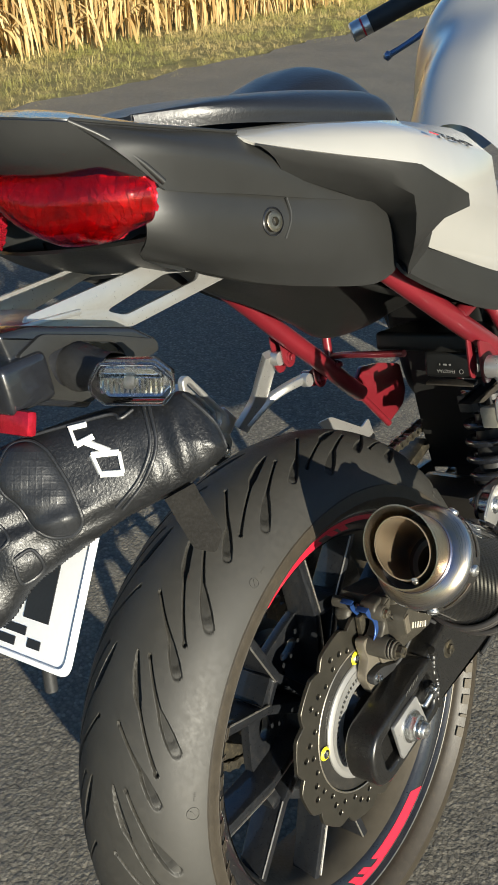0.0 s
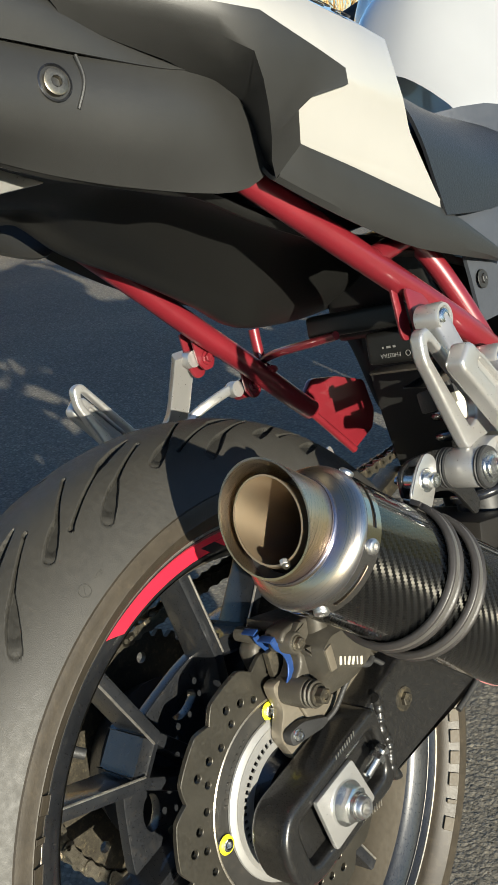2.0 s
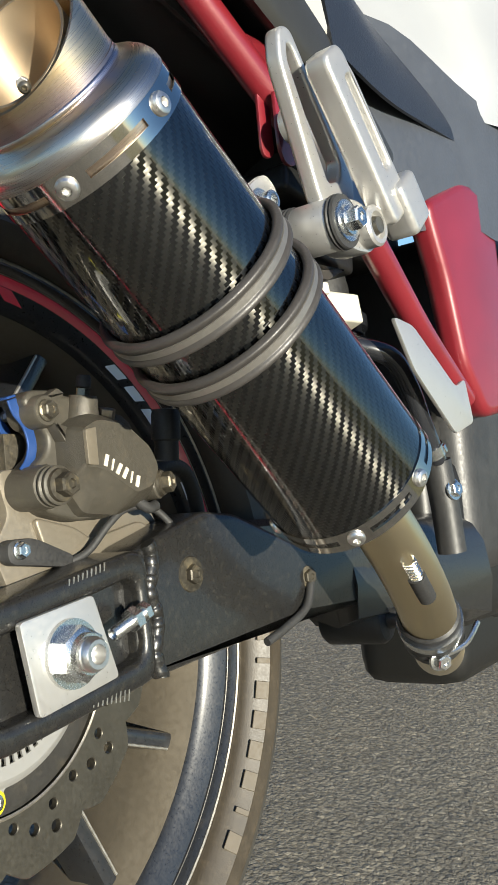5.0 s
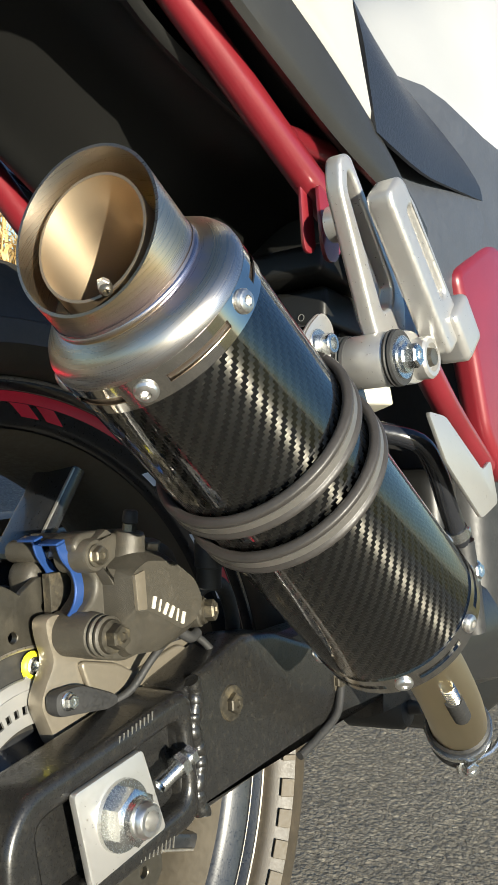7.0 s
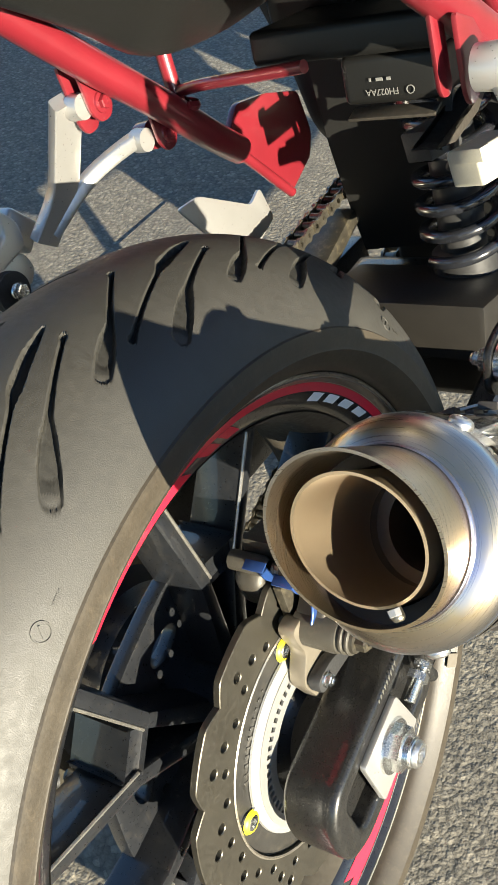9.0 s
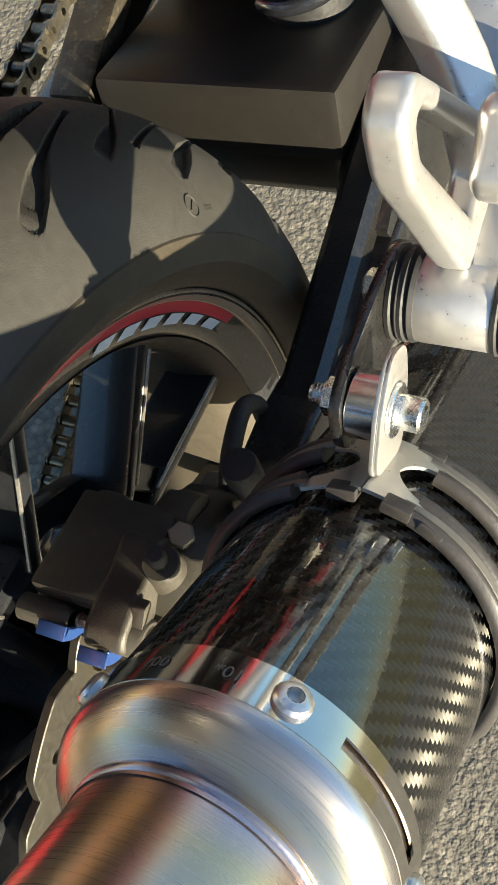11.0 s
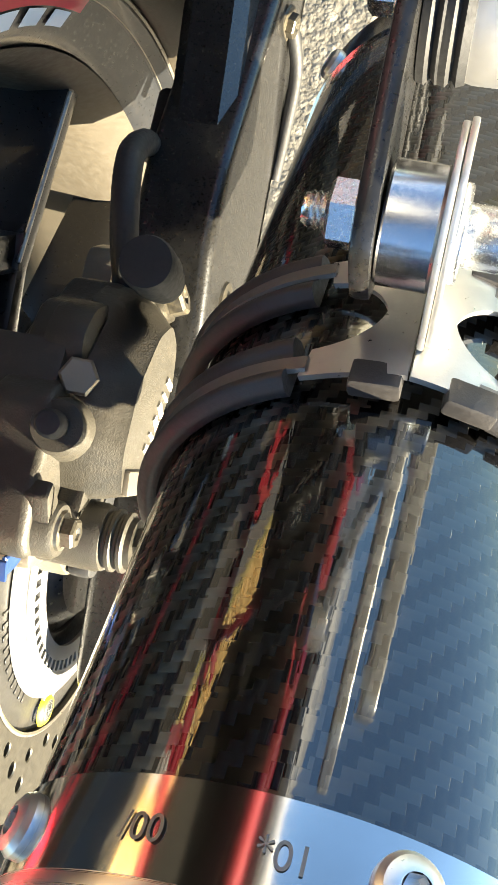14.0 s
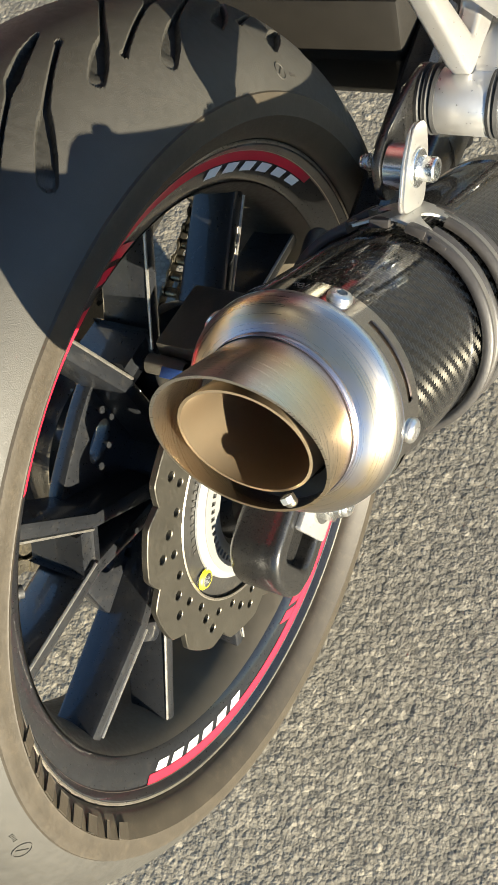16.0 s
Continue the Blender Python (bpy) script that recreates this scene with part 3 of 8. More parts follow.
# ---- motorcycle ----
BIKE = pose(0.003, -0.003, 0.307, 0, -13.0, 1.2)
bike = new("motorcycle")
bike.matrix_basis = BIKE
tagged(bike, "white and black sport motorcycle with red frame leaning on its stand", "motorcycle")

# -- rear wheel; the axle is the bike's origin, x to its right, y ahead --
RIM_PROFILE = [(0.0655, 0.2290), (0.0655, 0.2265), (0.0615, 0.2235), (0.0590, 0.2225), (0.0545, 0.2085), (0.0500, 0.2040), (0.0350, 0.1960), (0.0180, 0.1930),
               (-0.0180, 0.1930), (-0.0350, 0.1960), (-0.0500, 0.2040), (-0.0545, 0.2085), (-0.0590, 0.2225), (-0.0655, 0.2265), (-0.0655, 0.2290), (-0.0600, 0.2320), (-0.045, 0.214), (0.045, 0.214), (0.0600, 0.2320)]
wheel = part("rear_wheel", lathe(RIM_PROFILE, seg=144, closed=True), "rim", bike, "satin black cast alloy rear wheel")
part("rim_lip", lathe([(0.0658, 0.2276), (0.0664, 0.2287), (0.0658, 0.2298), (0.0640, 0.2287)], seg=144, closed=True), "rim_lip", wheel, "bare metal line round the rim's edge")
part("rim_lip", lathe([(0.0602, 0.2228), (0.0608, 0.2233), (0.0602, 0.2238), (0.0596, 0.2233)], seg=144, closed=True), "rim_lip", wheel)

part("rim_bed", lathe([(0.0495, 0.2026), (0.0350, 0.1952), (0.0180, 0.1922), (-0.0180, 0.1922), (-0.0350, 0.1952), (-0.0495, 0.2026)], seg=144), "rim_bed", wheel, "dusty bed inside the rim")
CROWN, RADIUS, EDGE = 0.088, 0.312, radians(67)
PERIODS, NS, NV, PHASE = 16, 144, 200, 13.0


def tyre_tread():
    """The crown with its cuts sunk in. Each repeat has three on either side: two begin at a round hole, run thin and end in a drop, one begins as a blade and ends in a hole."""
    pitch = 2 * math.pi * RADIUS / PERIODS
    s = np.arange(NS) / NS * pitch
    v = np.linspace(-EDGE, EDGE, NV + 1) * CROWN
    S, V = np.meshgrid(s, v, indexing="ij")
    # the grid leans with the cuts, so that their edges run clean
    lean = (np.sqrt(v * v + 0.004 ** 2) - 0.004) * 1.75
    S = np.mod(S + lean[None, :], pitch)
    deg = math.pi / 180 * RADIUS
    # (degrees round the wheel, off the centre line, half width, depth) from end to end
    cuts = [[(0.0, 0.0140, 0.0019, 0.0045), (0.25, 0.0155, 0.0010, 0.0045), (4.2, 0.0310, 0.0011, 0.0045), (6.6, 0.0410, 0.0016, 0.0045), (8.2, 0.0455, 0.0036, 0.0048), (10.4, 0.0520, 0.0047, 0.0042), (12.2, 0.0570, 0.0045, 0.0020)],
            [(10.5, 0.0280, 0.0019, 0.0045), (10.75, 0.0290, 0.0010, 0.0045), (15.0, 0.0400, 0.0011, 0.0045), (18.6, 0.0495, 0.0016, 0.0045), (20.4, 0.0550, 0.0038, 0.0048), (23.0, 0.0635, 0.0052, 0.0042), (25.2, 0.0705, 0.0050, 0.0018)],
            [(10.4, 0.0150, 0.0011, 0.0040), (13.4, 0.0195, 0.0032, 0.0046), (17.4, 0.0270, 0.0036, 0.0046), (18.8, 0.0305, 0.0017, 0.0046), (19.6, 0.0325, 0.0010, 0.0045), (24.6, 0.0440, 0.0010, 0.0045), (29.0, 0.0545, 0.0012, 0.0045), (29.4, 0.0552, 0.0022, 0.0045)]]
    cuts = [[(a * deg, b, w, d) for a, b, w, d in cut] for cut in cuts]
    depth = np.zeros(S.shape)
    for side in (1, -1):
        for cut in cuts:
            for (s0, v0, w0, d0), (s1, v1, w1, d1) in zip(cut, cut[1:]):
                for wrap in (-2, -1, 0, 1):
                    ax, ay, bx, by = s0 + wrap * pitch, v0 * side, s1 + wrap * pitch, v1 * side
                    if max(ax, bx) < -0.01 or min(ax, bx) > pitch + 0.01:
                        continue
                    t = np.clip(((S - ax) * (bx - ax) + (V - ay) * (by - ay)) / ((bx - ax) ** 2 + (by - ay) ** 2), 0, 1)
                    dist = np.hypot(S - ax - t * (bx - ax), V - ay - t * (by - ay))
                    w = w0 + t * (w1 - w0)
                    depth = np.maximum(depth, np.clip((w + 0.0005 - dist) / 0.0011, 0, 1) * (d0 + t * (d1 - d0)))
    n = NS * PERIODS
    ang = (np.arange(n) * 2 * math.pi / n + radians(PHASE))[:, None] + lean[None, :] / RADIUS
    th = v / CROWN
    dep = np.tile(depth, (PERIODS, 1))
    x = np.sin(th)[None, :] * (CROWN - dep)
    r = RADIUS - CROWN + np.cos(th)[None, :] * (CROWN - dep)
    verts = np.stack([x, r * np.cos(ang), r * np.sin(ang)], 2).reshape(-1, 3)
    a = (np.arange(n)[:, None] * (NV + 1) + np.arange(NV)[None, :]).ravel()
    b = ((np.arange(n)[:, None] + 1) % n * (NV + 1) + np.arange(NV)[None, :]).ravel()
    mesh = bpy.data.meshes.new("tyre")
    mesh.from_pydata(verts.tolist(), [], np.stack([a, b, b + 1, a + 1], 1).tolist())
    mesh.update()
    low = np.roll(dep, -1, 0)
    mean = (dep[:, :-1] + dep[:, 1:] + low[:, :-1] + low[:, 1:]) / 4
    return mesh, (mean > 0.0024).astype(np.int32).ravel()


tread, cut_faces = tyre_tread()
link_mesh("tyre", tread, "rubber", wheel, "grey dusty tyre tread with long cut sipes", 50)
# faces deep in the cuts take the rubber darkened for shade
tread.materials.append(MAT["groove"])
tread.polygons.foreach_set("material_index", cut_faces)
def on_tread(deg, off, lift=0.0):
    """A place on the crown, degrees round the wheel and metres from its centre line, and the way out there."""
    th, a = off / CROWN, radians(deg)
    out = Vector((math.sin(th), math.cos(th) * math.cos(a), math.cos(th) * math.sin(a)))
    return Vector((0, (RADIUS - CROWN) * math.cos(a), (RADIUS - CROWN) * math.sin(a))) + out * (CROWN + lift), out


# moulded marks near the edge of the tread: rings with a stroke inside, a row of ticks
for deg, off, size in ((162.1, 0.0894, 0.0062), (116.5, 0.0906, 0.0050), (40.0, 0.0900, 0.0058), (254.0, 0.0898, 0.0060)):
    spot, out = on_tread(deg, off, 0.0002)
    mark = part("moulded_ring", lathe([(-0.0006, size), (0.0003, size - 0.0002), (0.0003, size - 0.0008), (-0.0006, size - 0.0010)], spot, out, 32), "rubber", wheel)
    round_way = Vector((1, 0, 0)).cross(out).normalized()
    part("ring_stroke", block(spot, (round_way + out.cross(round_way)).normalized(), out.cross(round_way + out.cross(round_way)).normalized(), (size * 1.2, 0.0010, 0.0008), 0), "rubber", mark)
    for k in range(5):
        p, o = on_tread(deg - 2.6 - 0.35 * k, off + 0.0010, 0.0)
        w = Vector((1, 0, 0)).cross(o).normalized()
        part("moulded_tick", block(p, w, o.cross(w), (0.0010, 0.0026, 0.0008), 0), "rubber", mark)
ex, er = CROWN * math.sin(EDGE), RADIUS - CROWN + CROWN * math.cos(EDGE)
SIDE = [(ex - 0.002, er + 0.0015), (ex + 0.0012, er - 0.0005), (ex + 0.0022, er - 0.006), (ex + 0.0012, er - 0.0125), (ex + 0.0016, er - 0.0135), (ex - 0.003, er - 0.020), (ex - 0.0085, er - 0.0255), (ex - 0.0125, er - 0.0275), (ex - 0.020, er - 0.0285)]
for sgn in (1, -1):
    part("sidewall", lathe([(sgn * x, r) for x, r in SIDE], seg=180), "sidewall", wheel, "brownish dusty tyre sidewall" if sgn > 0 else "")
# raised brand lettering on the sidewall, as plain bars
for i in range(8):
    t = radians(-6 - 5.0 * i)
    rad = Vector((0, math.cos(t), math.sin(t)))
    c = rad * 0.2395 + Vector((ex - 0.0004, 0, 0))
    part("sidewall_bar", block(c, Vector((0.87, 0, 0)) - rad * 0.49, (0, -math.sin(t), math.cos(t)), (0.0012, 0.0125 if i not in (1, 6) else 0.004, 0.0105), 0.0004, 1), "sidewall_letter", wheel)

for i in range(8):
    t = radians(147 + 5.2 * i)
    rad = Vector((0, math.cos(t), math.sin(t)))
    part("sidewall_bar", block(rad * 0.2395 + Vector((ex - 0.0004, 0, 0)), Vector((0.87, 0, 0)) - rad * 0.49, (0, -math.sin(t), math.cos(t)), (0.0005, 0.0125 if i not in (1, 6) else 0.004, 0.0105), 0.0002, 1), "sidewall", wheel)

# hub, spokes in six pairs
hub = part("hub", lathe([(-0.075, 0), (-0.075, 0.040), (-0.070, 0.066), (-0.045, 0.070), (-0.030, 0.052), (0.020, 0.048), (0.040, 0.056), (0.062, 0.058), (0.066, 0.046), (0.080, 0.030), (0.080, 0)], seg=72), "rim", wheel)


web_holes = []
for k in range(6):
    t = radians(105 + 60 * k)
    u, w = Vector((math.cos(t), math.sin(t))), Vector((-math.sin(t), math.cos(t)))
    web_holes.append([tuple(u * (0.087 + 0.0085 * math.cos(a)) + w * 0.0150 * math.sin(a)) for a in [2 * math.pi * j / 20 for j in range(20)]])
    for off in (17,):
        c = Vector((math.cos(t + radians(off)), math.sin(t + radians(off)))) * 0.072
        web_holes.append([tuple(c + Vector((math.cos(a), math.sin(a))) * 0.0034) for a in [2 * math.pi * j / 10 for j in range(10)]])
web_rim = [((0.116 + 0.003 * math.cos(6 * (a - radians(139)))) * math.cos(a), (0.116 + 0.003 * math.cos(6 * (a - radians(139)))) * math.sin(a)) for a in [2 * math.pi * j / 120 for j in range(120)]]
part("hub_web", prism([web_rim] + web_holes, (-0.006, 0, 0), (0, 1, 0), (0, 0, 1), 0.012, 0.002), "rim", wheel)


def spoke(a_in, a_out):
    ti, to_ = radians(a_in), radians(a_out)
    pts = [(0.004, 0.050 * math.cos(ti), 0.050 * math.sin(ti)), (0.014, 0.116 * math.cos(ti), 0.116 * math.sin(ti)), (0.022, 0.200 * math.cos(to_), 0.200 * math.sin(to_))]
    mid = (ti + to_) / 2
    bm = bmesh.new()
    rings = []
    for (px, py, pz), w, h in zip(pts, (0.0095, 0.0068, 0.0080), (0.026, 0.019, 0.016)):
        side = Vector((0, -math.sin(mid), math.cos(mid)))
        c = Vector((px, py, pz))
        sec = rounded([(-w, -h), (w, -h), (w * 0.75, h), (-w * 0.75, h)], 0.003, 2)
        rings.append([bm.verts.new(c + side * u + Vector((q, 0, 0))) for u, q in sec])
    k = len(rings[0])
    for a, b in zip(rings, rings[1:]):
        for i in range(k):
            bm.faces.new((a[i], a[(i + 1) % k], b[(i + 1) % k], b[i]))
    return bm


def spoke_edge(a_in, a_out, side):
    """Bare metal where the paint has worn along a spoke's front edge."""
    ti, to_ = radians(a_in), radians(a_out)
    mid = (ti + to_) / 2
    sv = Vector((0, -math.sin(mid), math.cos(mid))) * side
    p = [Vector((0.0325, 0.118 * math.cos(ti), 0.118 * math.sin(ti))) + sv * 0.0050, Vector((0.0378, 0.195 * math.cos(to_), 0.195 * math.sin(to_))) + sv * 0.0058]
    return tube(p, 0.0011, 6, 1)


for k in range(6):
    base = 138 + 60 * k
    for sg in (-1, 1):
        part("spoke", spoke(base + sg * 8.5, base + sg * 14.5), "rim", wheel)
        part("spoke_edge", spoke_edge(base + sg * 8.5, base + sg * 14.5, -sg), "rim_worn", wheel)
    t = radians(base)
    part("spoke_web", block((0.012, 0.122 * math.cos(t), 0.122 * math.sin(t)), (1, 0, 0), (0, -math.sin(t), math.cos(t)), (0.034, 0.030, 0.016), 0.004), "rim", wheel)


def flange_strip(a0, a1, r0, r1, seg, lift=0.0006, taper0=0.0, taper1=0.0):
    """A decal on the sloping face of the rim, between two radii; its ends may slant."""
    def xr(r):
        for (x1, q1), (x0, q0) in zip(RIM_PROFILE[2:6], RIM_PROFILE[3:7]):
            if q0 <= r <= q1:
                return x0 + (x1 - x0) * (r - q0) / (q1 - q0)
        return 0.05
    bm = bmesh.new()
    prev = None
    for i in range(seg + 1):
        col = []
        for k in range(4):
            f = k / 3
            r = r0 + (r1 - r0) * f
            lo, hi = a0 + taper0 * (1 - f), a1 - taper1 * (1 - f)
            t = radians(lo + (hi - lo) * i / seg)
            col.append(bm.verts.new((xr(r) + lift, r * math.cos(t), r * math.sin(t))))
        if prev:
            for k in range(3):
                bm.faces.new((prev[k], prev[k + 1], col[k + 1], col[k]))
        prev = col
    return bm


for turn in (0, 180):
    part("rim_decal", flange_strip(92 + turn, 119 + turn, 0.2095, 0.2225, 24, taper0=-5, taper1=4), "decal_red", wheel, "bright red rim decal")
    part("rim_decal", flange_strip(17 + turn, 91.6 + turn, 0.2168, 0.2226, 50, taper0=1), "decal_red", wheel)
    # slanted slashes that end the decal, then the white model lettering as plain bars
    for i in range(2):
        part("decal_slash", flange_strip(82.0 + turn - i * 5.2, 85.6 + turn - i * 5.2, 0.2095, 0.2165, 6, taper0=-3.0, taper1=3.0), "decal_red", wheel)
    for i in range(6):
        part("decal_bar", flange_strip(20 + turn + i * 5.7, 23.8 + turn + i * 5.7, 0.2102, 0.2160, 4, taper0=1.4, taper1=-1.4), "decal_white", wheel)

# valve and cap on the rim bed
part("tyre_valve", tube([(0.01, 0.1885 * math.cos(radians(140)), 0.1885 * math.sin(radians(140))), (0.02, 0.170 * math.cos(radians(140)), 0.170 * math.sin(radians(140)))], 0.0042, 12), "black_rubber", wheel)

# brake disc with waved edge and holes
N_WAVE = 12
outer = []
for i in range(360):
    t = 2 * math.pi * i / 360
    w = abs(math.sin(t * N_WAVE / 2))
    outer.append(((0.1115 + 0.0085 * min(1.0, w * 1.6)) * math.cos(t), (0.1115 + 0.0085 * min(1.0, w * 1.6)) * math.sin(t)))
inner = [(0.083 * math.cos(2 * math.pi * i / 96), 0.083 * math.sin(2 * math.pi * i / 96)) for i in range(96)]
holes = []
for i in range(N_WAVE):
    for r, da, hr in ((0.0905, 4, 0.0030), (0.0975, 12, 0.0034), (0.1045, 20, 0.0034), (0.0925, 22, 0.0030)):
        t = radians(i * 30 + da)
        cx, cy = r * math.cos(t), r * math.sin(t)
        holes.append([(cx + hr * math.cos(2 * math.pi * k / 12), cy + hr * math.sin(2 * math.pi * k / 12)) for k in range(12)])
disc = part("brake_disc", prism([outer, inner] + holes, (0.0700, 0, 0), (0, 1, 0), (0, 0, 1), 0.0048, 0.0005, 1), "disc", wheel, "drilled wave brake disc, brown with use")
part("disc_edge", lathe([(0.0752, 0.0822), (0.0758, 0.0832), (0.0752, 0.0842), (0.0744, 0.0832)], seg=96, closed=True), "rim_lip", wheel)
part("disc_carrier", lathe([(0.066, 0.040), (0.0735, 0.040), (0.0738, 0.070), (0.0722, 0.0805), (0.0722, 0.0825), (0.066, 0.0825)], seg=96, closed=True), "carrier", wheel, "dusty black disc carrier")
for i in range(11):
    t = radians(108 + 4.6 * i)
    u = Vector((0, math.cos(t), math.sin(t)))
    part("carrier_mark", block(u * 0.0695 + Vector((0.0739, 0, 0)), u, u.cross(Vector((1, 0, 0))), (0.0046, 0.0026 if i % 3 else 0.0014, 0.0007), 0.0002, 1), "carrier", wheel)
slots = []
for i in range(60):
    t = 2 * math.pi * i / 60
    u, w = Vector((math.cos(t), math.sin(t))), Vector((-math.sin(t), math.cos(t)))
    slots.append([tuple(u * r + w * q) for r, q in ((0.0508, -0.0015), (0.0552, -0.0016), (0.0552, 0.0016), (0.0508, 0.0015))])
ring_out = [(0.0625 * math.cos(2 * math.pi * i / 120), 0.0625 * math.sin(2 * math.pi * i / 120)) for i in range(120)]
ring_in = [(0.0445 * math.cos(2 * math.pi * i / 120), 0.0445 * math.sin(2 * math.pi * i / 120)) for i in range(120)]
part("abs_ring", prism([ring_out, ring_in] + slots, (0.0775, 0, 0), (0, 1, 0), (0, 0, 1), 0.0016), "abs", wheel, "silver slotted sensor ring")
part("abs_ring_skirt", lathe([(0.0785, 0.0620), (0.0785, 0.0632), (0.0760, 0.0675), (0.0745, 0.0680), (0.0745, 0.0668), (0.0758, 0.0662)], seg=120, closed=True), "abs", wheel)
for k in range(4):
    t = radians(86 + 90 * k)
    c = (0.0740, 0.0735 * math.cos(t), 0.0735 * math.sin(t))
    part("abs_ring_ear", prism([rounded([(0.060, -0.012), (0.071, -0.004), (0.071, 0.004), (0.060, 0.012)], 0.003, 3)], (0.0745, 0, 0), (0, math.cos(t), math.sin(t)), (0, -math.sin(t), math.cos(t)), 0.0016), "abs", wheel)
    b = socket_bolt(wheel, c, (1, 0, 0), 0.0068, 0.0036, "zinc", "disc_bolt")
    part("paint_mark", lathe([(0.0004, 0.0066), (0.0010, 0.0078), (0.0018, 0.0072), (0.0030, 0.0060), (0.0032, 0.0050)], c, (1, 0, 0), 24), "yellow", b, "dab of yellow paint on the bolt")

# -- silencer: its axis runs from the tip behind to the link pipe ahead --
MO, MD = Vector((0.2034, 0.0003, 0.2181)), Vector((0.0187, 0.7704, -0.6373)).normalized()
LIP_N = Vector((0.117, -0.962, 0.285)).normalized()
_, ME1, ME2 = frame_of(MD)


def m_at(a, r=0.0, deg=0.0):
    """A place on the silencer: metres along its axis, off it, and degrees round it from the top to the right."""
    t = radians(deg)
    return MO + MD * a + (ME1 * math.cos(t) + ME2 * math.sin(t)) * r


def m_out(deg):
    t = radians(deg)
    return ME1 * math.cos(t) + ME2 * math.sin(t)


def body_r(a):
    return 0.0478 + 0.0155 * (a + 0.02)


muffler = part("silencer", lathe([(a, body_r(a)) for a in np.linspace(-0.030, 0.220, 30)], MO, MD, 96, uv=True), "carbon", bike, "short carbon fibre silencer with heat-coloured steel end")
part("end_cap", lathe([(-0.026, 0.0465), (-0.038, 0.0474), (-0.0385, 0.0480), (-0.0400, 0.0482), (-0.0440, 0.0478), (-0.0475, 0.0458), (-0.0505, 0.0425), (-0.0525, 0.0390), (-0.0536, 0.0364), (-0.0540, 0.0354), (-0.052, 0.0340), (-0.030, 0.0340)], MO, MD, 96, uv=True), "bulb", muffler, "domed steel end cap with straw and blue heat tints")
# weld bead
bead = lathe([(-0.0532, 0.0354), (-0.0540, 0.0358), (-0.0551, 0.0359), (-0.0560, 0.0355), (-0.0564, 0.0349)], MO, MD, 220, uv=True, cut=lambda a, r, t: 0.00012 * math.sin(t * 96))
part("weld_bead", bead, "bulb", muffler, "rippled violet weld bead")


def slash(center, r):
    """How far along the axis the slanting mouth lies, by angle."""
    k = MD.dot(LIP_N)

    def at(t):
        off = (ME1 * math.cos(t) + ME2 * math.sin(t)) * r
        return center - off.dot(LIP_N) / k
    return at


def tip_tube(r0, r1, back, center, wall, flare=0.0):
    rows = []
    at0, at1 = slash(center, r1), slash(center, r1 - wall)
    bm = bmesh.new()
    seg, rings = 112, []
    layer = bm.loops.layers.uv.new("uv")
    info = []
    for k in range(9):
        f = k / 8
        ring, row = [], []
        for i in range(seg):
            t = 2 * math.pi * i / seg
            a = back + (at0(t) - back) * f
            r = r0 + (r1 - r0) * f + flare * max(0, f - 0.8) * 5
            ring.append(bm.verts.new(MO + MD * a + (ME1 * math.cos(t) + ME2 * math.sin(t)) * r))
            row.append((a, t * r))
        rings.append(ring)
        info.append(row)
    for f in (1.0, 0.6, 0.0):
        ring, row = [], []
        for i in range(seg):
            t = 2 * math.pi * i / seg
            a = back + (at1(t) - back) * f
            r = r0 + (r1 - r0) * f - wall + flare * max(0, f - 0.8) * 5
            ring.append(bm.verts.new(MO + MD * a + (ME1 * math.cos(t) + ME2 * math.sin(t)) * r))
            row.append((a, t * r))
        rings.append(ring)
        info.append(row)
    for p in range(len(rings) - 1):
        for i in range(seg):
            j = (i + 1) % seg
            f = bm.faces.new((rings[p][i], rings[p][j], rings[p + 1][j], rings[p + 1][i]))
            for lp, (q, s) in zip(f.loops, ((p, i), (p, j), (p + 1, j), (p + 1, i))):
                lp[layer].uv = info[q][s]
    return bm


part("tip", tip_tube(0.0350, 0.0350, -0.0545, -0.0827, 0.0013), "tip", muffler, "slash-cut brushed steel tip tinted gold")
part("inner_tip", tip_tube(0.0262, 0.0264, -0.020, -0.0785, 0.0012), "inner_tip", muffler, "golden inner outlet ring")
part("inner_pipe", lathe([(-0.062, 0.0270), (-0.0505, 0.0262), (-0.0498, 0.0254), (-0.0486, 0.0254), (-0.0480, 0.0260), (-0.012, 0.0258), (-0.012, 0.0200), (0.20, 0.0200), (0.20, 0.0)], MO, MD, 64, uv=True), "shaded_pipe", muffler)
part("baffle_plate", lathe([(-0.058, 0.0355), (-0.056, 0.0275)], MO, MD, 64, uv=True), "engine", muffler)
nubp = m_at(-0.0700, 0.0292, 148)
socket_bolt(muffler, nubp, m_out(148), 0.0027, 0.0026, "chain", "baffle_screw")
part("nut", hexagon(m_at(-0.0715, 0.0268, 148), m_out(148), 0.0046, 0.0028), "alu", muffler)

# riveted bands at both ends

